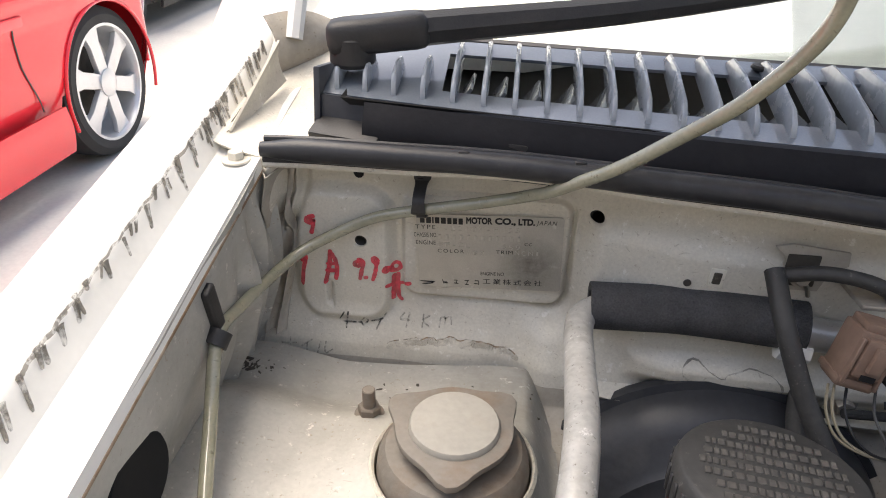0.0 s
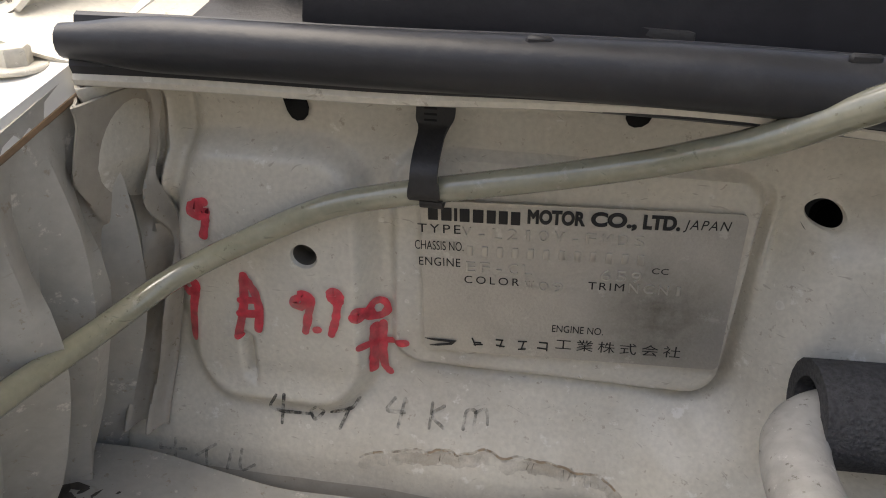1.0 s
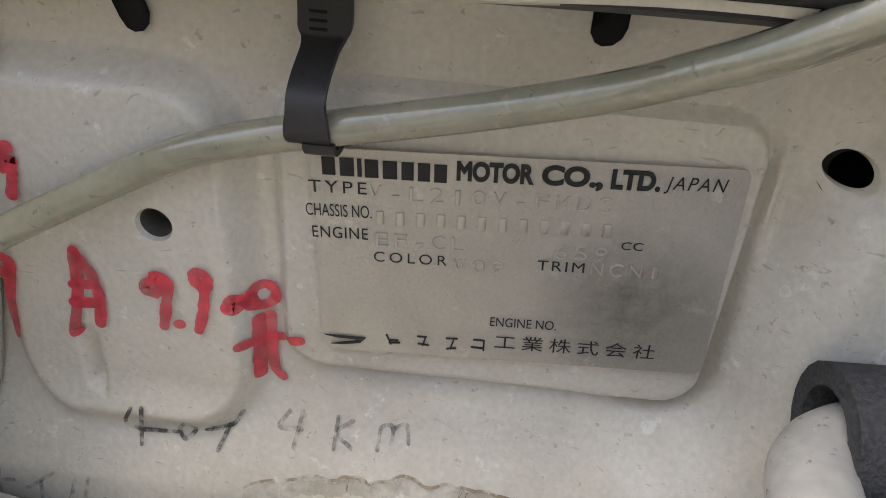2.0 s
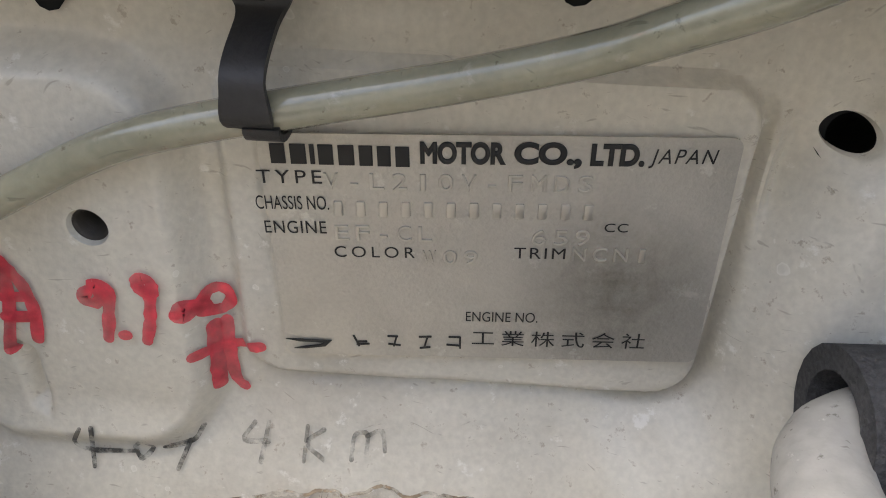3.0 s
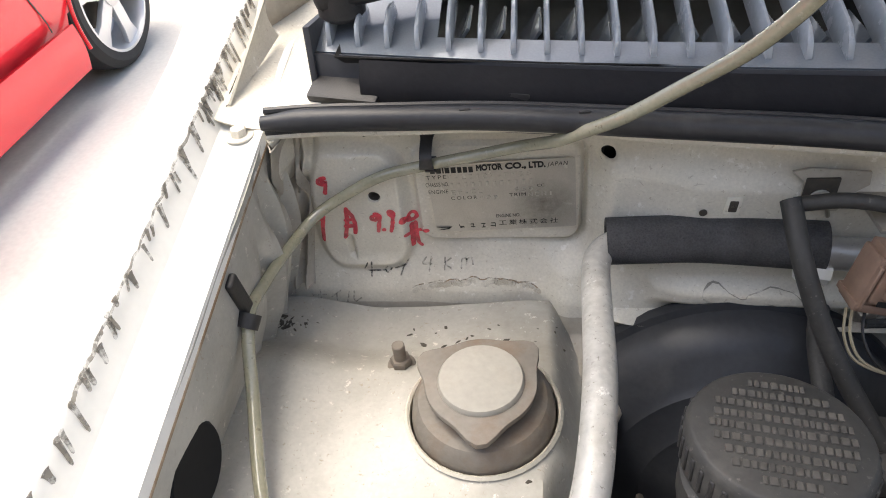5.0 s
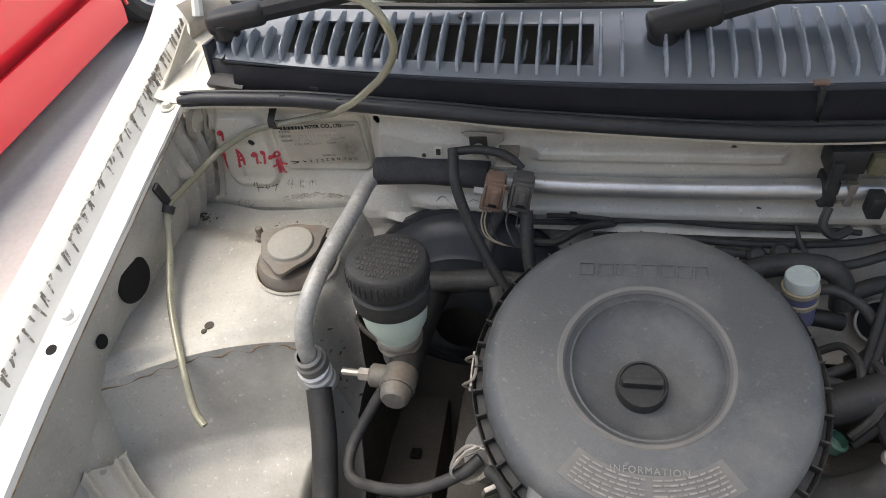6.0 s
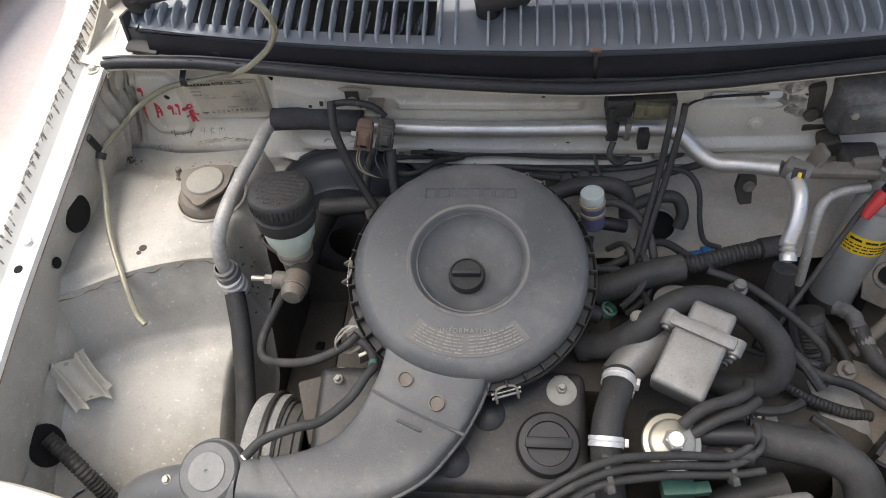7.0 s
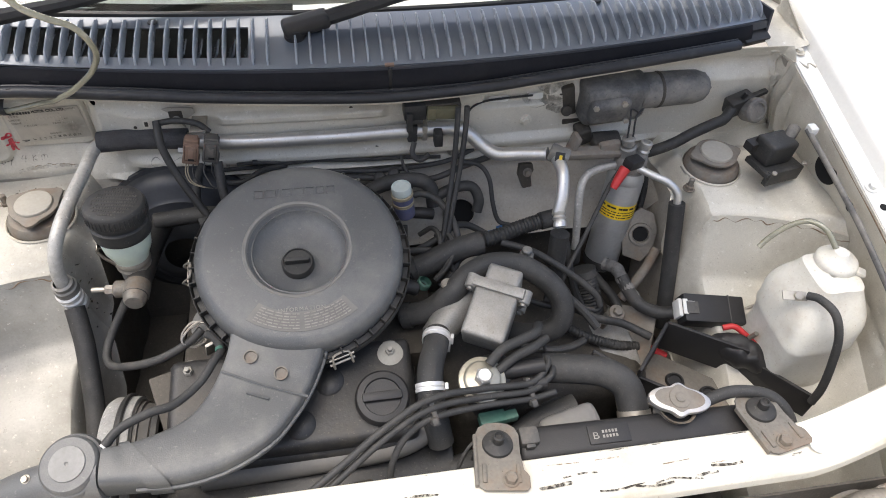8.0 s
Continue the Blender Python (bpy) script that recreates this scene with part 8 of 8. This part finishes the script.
# behind the front panel: headlamp wiring and bumper beam
hl = thing("headlamp", (0.40, -0.60, 0.62), "dark headlamp back with a white plug and brown-grey bumper beam", "headlamp")
part("lamp_back", block((0.20, 0.07, 0.10), pose(0.46, -0.60, 0.64), 0.02, 3), BLACK_DUSTY, hl)
part("grille_backing", sheet(lambda u, v: V((-0.58 + 1.16 * u, -0.545 - 0.04 * v, 0.742 - 0.30 * v + 0.004 * noise.noise((u * 30, v * 9, 1)))), 60, 10, 0.003), GRIME, hl, "grimy inner grille panel")
part("lamp_rim", tube([(0.42, -0.575, 0.715), (0.46, -0.565, 0.728), (0.50, -0.57, 0.735), (0.55, -0.585, 0.74)], 0.012, 10, 5), BRACKET, hl)
part("lamp_loom", tube([(0.38, -0.56, 0.70), (0.41, -0.575, 0.71), (0.44, -0.60, 0.705), (0.47, -0.62, 0.69)], 0.010, 10, 5), BLACK_DUSTY, hl)
part("white_plug", block((0.035, 0.03, 0.03), pose(0.36, -0.556, 0.70, 20), 0.004), WHITE_PLASTIC, hl)
part("plug_hole", block((0.018, 0.004, 0.014), pose(0.36, -0.563, 0.715, 70), 0.001), BLUE, hl)
part("lamp_bracket", block((0.14, 0.03, 0.02), pose(0.50, -0.56, 0.72, 0, 6, 24), 0.005), BRACKET, hl)
part("lamp_tray", sheet(lambda u, v: V((0.40 + 0.24 * u, -0.548 - 0.13 * v, 0.705 + 0.05 * u - 0.03 * v + 0.014 * noise.noise((u * 7, v * 6, 4)) + 0.006 * noise.noise((u * 19, v * 15, 8)))), 40, 30, 0.004), BRACKET, hl, "rusty dusty lamp support")
for k in range(4):
    part("lamp_wire", tube([(0.40 + 0.03 * k, -0.556, 0.715), (0.415 + 0.035 * k, -0.58, 0.728), (0.43 + 0.03 * k, -0.61, 0.722), (0.42 + 0.04 * k, -0.64, 0.71)], 0.004, 8, 4), BLACK_DUSTY, hl)
bp = thing("front_bumper", (0, -0.72, 0.5), "white front bumper below the grille opening", "bumper")
part("bumper_skin", sheet(lambda u, v: V((-0.68 + 1.36 * u, -0.76 + 0.16 * ((u - 0.5) * 2) ** 4 + 0.06 * v, 0.35 + 0.28 * v)), 40, 10, 0.004), WHITE, bp)

# driver's side wing: pressed bracket, grommet, wires
tb = thing("pressed_bracket", (-0.585, -0.29, 0.69), "pale folded sheet metal bracket on the inner wing", "bracket")
TB = aim((-0.584, -0.312, 0.724), (0.80, -0.25, 0.45), 166)


def folded_point(u, v):
    """A stiffening plate with two ridges along it and flared corners."""
    x, y = (u - 0.5) * (0.043 + 0.004 * (2 * v - 1) ** 2), (v - 0.5) * (0.056 + 0.014 * step(0.10, 0.0, abs(u - 0.24)) + 0.012 * step(0.10, 0.0, abs(u - 0.80)))
    ridge = math.exp(-((u - 0.24) / 0.085) ** 2) + math.exp(-((u - 0.80) / 0.085) ** 2)
    return V((x, y + 0.004 * math.sin(u * 6.3), 0.004 + 0.011 * ridge + 0.006 * step(0.12, 0.0, u) + 0.004 * abs(2 * v - 1) ** 6))


part("folded_plate", put(sheet(folded_point, 50, 20, 0.0014), TB), BAY, tb)
for dx, dy in ((-0.001, -0.024), (0.001, 0.026)):
    part("weld_dimple", disc(0.0028, 0.001, TB @ pose(dx, dy, 0.006), 0.0003, 12), BAY_DULL, tb)
GS = V((0.004, -0.016, 0.046))
gm = thing("wiring_grommet", (-0.59, -0.375, 0.67), "black corrugated loom through a hole in the inner wing", "conduit")
part("opening", lathe([(0.022, 0), (0.020, 0.002), (0, 0.001)], aim(V((-0.592, -0.372, 0.672)) + GS, (1, -0.1, 0.2)) @ Matrix.Diagonal((1, 1.3, 1, 1)), 24), CAVITY, gm)
part("loom", tube([V(p) + GS for p in ((-0.592, -0.366, 0.678), (-0.575, -0.376, 0.664), (-0.552, -0.392, 0.646), (-0.53, -0.41, 0.59), (-0.52, -0.42, 0.55))], 0.0085, 12, 6, ribs=0.07), BLACK_DUSTY, gm)
for i, m_ in enumerate((WHITE_PLASTIC, BLUE, BLACK)):
    part("wire", tube([(-0.555, -0.392 - 0.003 * i, 0.65), (-0.57, -0.41, 0.648), (-0.59, -0.42 - 0.006 * i, 0.655), (-0.61, -0.43, 0.66)], 0.0014, 6, 4), m_, gm)


# ---------------------------------------------------------------- parked cars in the yard
def parked_car(name, x0, y_rear, paint, label, long=3.6, high=1.45):
    """A small hatchback seen from its side; its flank lies in the plane x = x0 and its tail at y_rear."""
    t = thing(name, (x0 - 0.8, y_rear - long / 2, 0), label, "car", "parked cars")
    hubs = (y_rear - 0.46, y_rear - 0.46 - 2.35)

    def flank(u, v):
        y = y_rear - long * u
        z = 0.17 + (high - 0.17) * v
        end = 0.10 * (1 - step(0, 0.05, u)) + 0.10 * step(0.95, 1, u)
        x = x0 - end - 0.05 * step(0.86, 0.17, z) * (1 - step(0.17, 0.40, z)) - 0.015 * (1 - step(0.55, 0.62, z)) - 0.30 * step(0.88, high, z) + 0.012 * math.exp(-((z - 0.66) / 0.02) ** 2)
        return V((x, y, z))

    def openings(u, v):
        y, z = y_rear - long * u, 0.17 + (high - 0.17) * v
        front = y - (y_rear - long)
        if z > 0.90 + (high - 0.90) * step(0.55, 1.05, front):
            return True
        return any(math.hypot(y - h, z - 0.28) < 0.305 for h in hubs) or (0.95 < z < high - 0.12 and y_rear - long + 0.9 < y < y_rear - 0.45)

    body = part("body_side", sheet(flank, 300, 110, 0.004, openings), paint, t)
    part("roof", sheet(lambda u, v: V((x0 - 0.28 - 1.04 * v, y_rear - 0.28 - (long - 1.35) * u, high - 0.03 + 0.05 * math.sin(v * 3.14))), 10, 10, 0.01), paint, t)
    part("tail", sheet(lambda u, v: V((x0 - 0.1 - 1.4 * u, y_rear - 0.02 - 0.25 * step(0.5, 1, v), 0.25 + (high - 0.28) * v)), 10, 12, 0.01), paint, t)
    far_side = lambda p: V((2 * (x0 - 0.8) - p.x, p.y, p.z))
    part("body_side", sheet(lambda u, v: far_side(flank(u, v)), 150, 60, 0.004, openings), paint, t)
    part("hood", sheet(lambda u, v: V((x0 - 0.06 - 1.48 * v, y_rear - long + 0.03 + 0.75 * u, 0.74 + 0.16 * step(0.0, 0.5, u) + 0.04 * math.sin(v * 3.14))), 12, 12, 0.01), paint, t)
    part("nose", sheet(lambda u, v: V((x0 - 0.08 - 1.44 * u, y_rear - long + 0.03 - 0.05 * math.sin(u * 3.14), 0.25 + 0.50 * v)), 12, 6, 0.01), paint, t)
    part("front_glass", sheet(lambda u, v: V((x0 - 0.12 - 0.16 * v - (1.36 - 0.32 * v) * u, y_rear - long + 0.72 + 0.40 * v, 0.91 + (high - 0.93) * v)), 8, 6, 0.004), DARK_GLASS, t)
    part("rear_glass", sheet(lambda u, v: V((x0 - 0.30 - 1.0 * u, y_rear - 0.17 - 0.13 * v, 1.0 + (high - 1.08) * v)), 8, 6, 0.004), DARK_GLASS, t)
    part("side_glass", sheet(lambda u, v: far_side(V((x0 - 0.06 - 0.20 * v, y_rear - 0.5 - (long - 1.5) * u, 0.93 + (high - 1.02) * v))), 6, 6, 0.004), DARK_GLASS, t)
    part("side_glass", sheet(lambda u, v: V((x0 - 0.06 - 0.20 * v, y_rear - 0.5 - (long - 1.5) * u, 0.93 + (high - 1.02) * v)), 6, 6, 0.004), DARK_GLASS, t)
    part("underbody", block((1.3, long - 0.3, 0.25), pose(x0 - 0.8, y_rear - long / 2, 0.34), 0.03), BLACK, t)
    part("sill", sheet(lambda u, v: V((x0 + 0.012 * math.sin(v * 3) - 0.004, hubs[0] - 0.36 - (2.35 - 0.72) * u, 0.15 + 0.15 * v)), 20, 8, 0.02), paint, t, "side skirt")
    for y in (hubs[0] - 0.45, hubs[0] - 1.35):
        part("door_gap", sheet(lambda u, v: V((x0 + 0.004 - 0.012 * (1 - step(0.55, 0.62, 0.31 + 0.6 * v)), y - 0.04 + 0.006 * u + 0.05 * step(0.3, 0, v), 0.31 + 0.6 * v)), 1, 20, 0.001), BLACK, t)
    part("rub_strip", block((0.012, 1.0, 0.035), pose(x0 + 0.006, hubs[0] - 0.95, 0.60), 0.005), paint, t)
    for y in hubs:
        arch = [(x0 - 0.008, y + 0.302 * math.cos(a), 0.28 + 0.302 * math.sin(a)) for a in (math.pi * (i / 14 * 1.2 - 0.1) for i in range(15))]
        part("arch_lip", tube(arch, 0.007, 8, 3), paint, t)
        W = aim((x0 - 0.20, y, 0.28), (1, 0, 0))
        wh = part("wheel", lathe([(0.205, 0.02), (0.255, 0.0), (0.278, 0.02), (0.281, 0.06), (0.281, 0.13), (0.276, 0.155), (0.25, 0.174), (0.216, 0.172), (0.212, 0.15), (0.205, 0.03)], W, 44), TYRE, t, "black tyre")
        rim = part("rim", lathe([(0.213, 0.165), (0.219, 0.173), (0.209, 0.173), (0.200, 0.150), (0.192, 0.06), (0, 0.05)], W, 44), ALLOY, wh, "silver alloy rim")
        for k in range(6):
            part("spoke", put(slab([(-0.026, 0.03), (0.026, 0.03), (0.030, 0.09), (0.030, 0.15), (0.046, 0.204), (-0.046, 0.204), (-0.030, 0.15), (-0.030, 0.09)], 0.022, Matrix.Identity(4), 0.004), W @ Matrix.Rotation(radians(60 * k + 12), 4, "Z") @ pose(0, 0, 0.138)), ALLOY, wh)
        part("hub", lathe([(0.055, 0.13), (0.052, 0.165), (0.03, 0.172), (0, 0.172)], W, 24), ALLOY, wh)
        part("brake_disc", lathe([(0.13, 0.08), (0.13, 0.095), (0, 0.095)], W, 30), GRIME, wh)
    return t


parked_car("parked_car", -1.955, 2.57, RED_PAINT, "bright red hatchback parked on the yard with alloy wheels")
parked_car("parked_car", -2.80, 6.6, BLACK_DUSTY, "dark car parked behind the red hatchback", 3.9, 1.6)

# ---------------------------------------------------------------- further leads and small clutter among the hoses
CLUTTER = (
    ("pale plastic joint beside the foam sleeve", "joint", [(-0.284, -0.024, 0.842), (-0.268, -0.026, 0.840)], 0.0075, WHITE_PLASTIC),
    ("dusty lead along the lower firewall ledge", "wire", [(-0.24, -0.03, 0.803), (-0.18, -0.024, 0.799), (-0.11, -0.022, 0.802), (-0.04, -0.026, 0.800), (0.02, -0.026, 0.799), (0.07, -0.028, 0.797)], 0.0028, BLACK_DUSTY),
    ("thin wire curving over the firewall panel", "wire", [(0.105, -0.03, 0.845), (0.108, -0.02, 0.868), (0.125, -0.014, 0.878), (0.155, -0.012, 0.881), (0.20, -0.010, 0.882)], 0.0016, BLACK),
    ("vacuum hose looping under the pale switch", "hose", [(0.05, -0.13, 0.74), (0.062, -0.14, 0.755), (0.068, -0.165, 0.76), (0.058, -0.19, 0.75), (0.038, -0.205, 0.735)], 0.0042, HOSE),
    ("vacuum hose looping under the pale switch", "hose", [(0.028, -0.12, 0.735), (0.045, -0.125, 0.752), (0.052, -0.15, 0.757), (0.046, -0.175, 0.748), (0.03, -0.19, 0.735)], 0.0036, HOSE),
    ("thin wires beside the vacuum switch", "wire", [(-0.010, -0.10, 0.768), (-0.018, -0.118, 0.75), (-0.008, -0.135, 0.738), (0.004, -0.15, 0.725)], 0.0014, GREY_CONN),
    ("thin wires beside the vacuum switch", "wire", [(-0.010, -0.102, 0.778), (-0.020, -0.11, 0.765), (-0.016, -0.13, 0.745), (-0.002, -0.15, 0.728)], 0.0014, BLACK),
    ("dark hose behind the loop of coolant hose", "hose", [(0.12, -0.20, 0.735), (0.16, -0.205, 0.735), (0.20, -0.225, 0.72), (0.235, -0.25, 0.70), (0.255, -0.275, 0.685)], 0.0062, HOSE),
    ("dark hose under the coolant hose", "hose", [(0.14, -0.30, 0.70), (0.175, -0.31, 0.698), (0.205, -0.305, 0.69), (0.232, -0.29, 0.68)], 0.0055, HOSE),
    ("black lead dropping behind the drier", "cable", [(0.36, -0.06, 0.80), (0.375, -0.075, 0.765), (0.37, -0.095, 0.72), (0.36, -0.11, 0.67)], 0.0048, BLACK_DUSTY),
    ("black lead dropping beside the gearbox", "cable", [(0.235, -0.155, 0.73), (0.24, -0.175, 0.70), (0.25, -0.20, 0.665), (0.27, -0.22, 0.64)], 0.006, BLACK_DUSTY),
    ("black lead between tray and gearbox", "cable", [(0.245, -0.30, 0.665), (0.265, -0.315, 0.66), (0.285, -0.335, 0.65), (0.30, -0.36, 0.63)], 0.0045, BLACK_DUSTY),
    ("dusty pipe low behind the duct", "pipe", [(-0.30, -0.455, 0.655), (-0.22, -0.455, 0.662), (-0.14, -0.452, 0.668), (-0.07, -0.448, 0.672)], 0.008, GRIME),
    ("black wire from the tank tab", "wire", [(0.09, -0.455, 0.745), (0.075, -0.445, 0.742), (0.055, -0.44, 0.73), (0.045, -0.45, 0.71)], 0.0022, BLACK),
)
for label, kind_, pts, r, mat_ in CLUTTER:
    s_ = thing("engine_bay_" + kind_, pts[0], label, kind_)
    part("run", tube(pts, r, 8, 6), mat_, s_)
for at, way, r, h in (((0.205, -0.20, 0.62), (0, -0.2, 1), 0.034, 0.05), ((0.255, -0.23, 0.60), (0.2, -0.2, 1), 0.028, 0.06), ((0.17, -0.335, 0.63), (0, 0, 1), 0.030, 0.03)):
    part("gearbox_boss", lathe([(r, -h), (r, 0), (r * 0.86, 0.006), (r * 0.84, 0.012), (r * 0.5, 0.014), (r * 0.45, 0.010), (0, 0.010)], aim(at, way), 24), OILY, eng)
for x, y, z in ((0.14, -0.40, 0.655), (0.20, -0.30, 0.655), (0.12, -0.22, 0.66), (0.235, -0.19, 0.655), (0.25, -0.315, 0.64)):
    bolt("gearbox_bolt", (x, y, z), (0.1, -0.2, 1), 0.007, eng, STEEL)
lug = thing("bracket_lug", (0.20, -0.06, 0.78), "grimy steel lug with a bolt low on the firewall", "bracket")
part("lug_plate", slab([(-0.010, 0.014), (0.010, 0.014), (0.012, 0.004), (0.008, -0.006), (0.010, -0.022), (-0.004, -0.024), (-0.012, -0.002)], 0.010, aim((0.193, -0.048, 0.775), (0, -1, 0.4)), 0.002), GRIME, lug)
bolt("lug_bolt", (0.194, -0.060, 0.783), (0, -1, 0.4), 0.005, lug, RUST, 1.4)
for pts, r in (([(-0.215, -0.022, 0.805), (-0.19, -0.03, 0.812), (-0.165, -0.026, 0.806), (-0.15, -0.022, 0.80)], 0.0024), ([(0.012, -0.030, 0.806), (0.016, -0.045, 0.796), (0.024, -0.055, 0.786), (0.022, -0.07, 0.775)], 0.0022)):
    s_ = thing("engine_bay_wire", pts[0], "thin black lead tied to the firewall ledge", "wire")
    part("run", tube(pts, r, 8, 6), BLACK_DUSTY, s_)
    part("tie", lathe([(r * 1.1, -0.003), (r * 1.9, -0.003), (r * 1.9, 0.003), (r * 1.1, 0.003)], aim(pts[1], V(pts[2]) - V(pts[1])), 12), BLACK, s_)
for label, pts, r in (("ribbed black boot low behind the coolant hose", [(0.262, -0.175, 0.690), (0.268, -0.19, 0.668), (0.276, -0.208, 0.640), (0.28, -0.22, 0.61)], 0.017), ("dusty black hose below the drier", [(0.285, -0.15, 0.66), (0.30, -0.175, 0.65), (0.312, -0.20, 0.645), (0.318, -0.23, 0.635)], 0.007), ("black lead crossing under the coolant loop", [(0.19, -0.225, 0.70), (0.225, -0.24, 0.692), (0.262, -0.255, 0.678), (0.30, -0.262, 0.668), (0.335, -0.285, 0.662)], 0.0058)):
    s_ = thing("engine_bay_hose", pts[0], label, "hose")
    part("run", tube(pts, r, 14, 8, ribs=0.09 if r > 0.01 else 0.0), BLACK_DUSTY, s_)
    part("end_sleeve", tube([pts[0], V(pts[0]).lerp(V(pts[1]), 0.4)], r * 1.15, 14, 2), HOSE, s_)
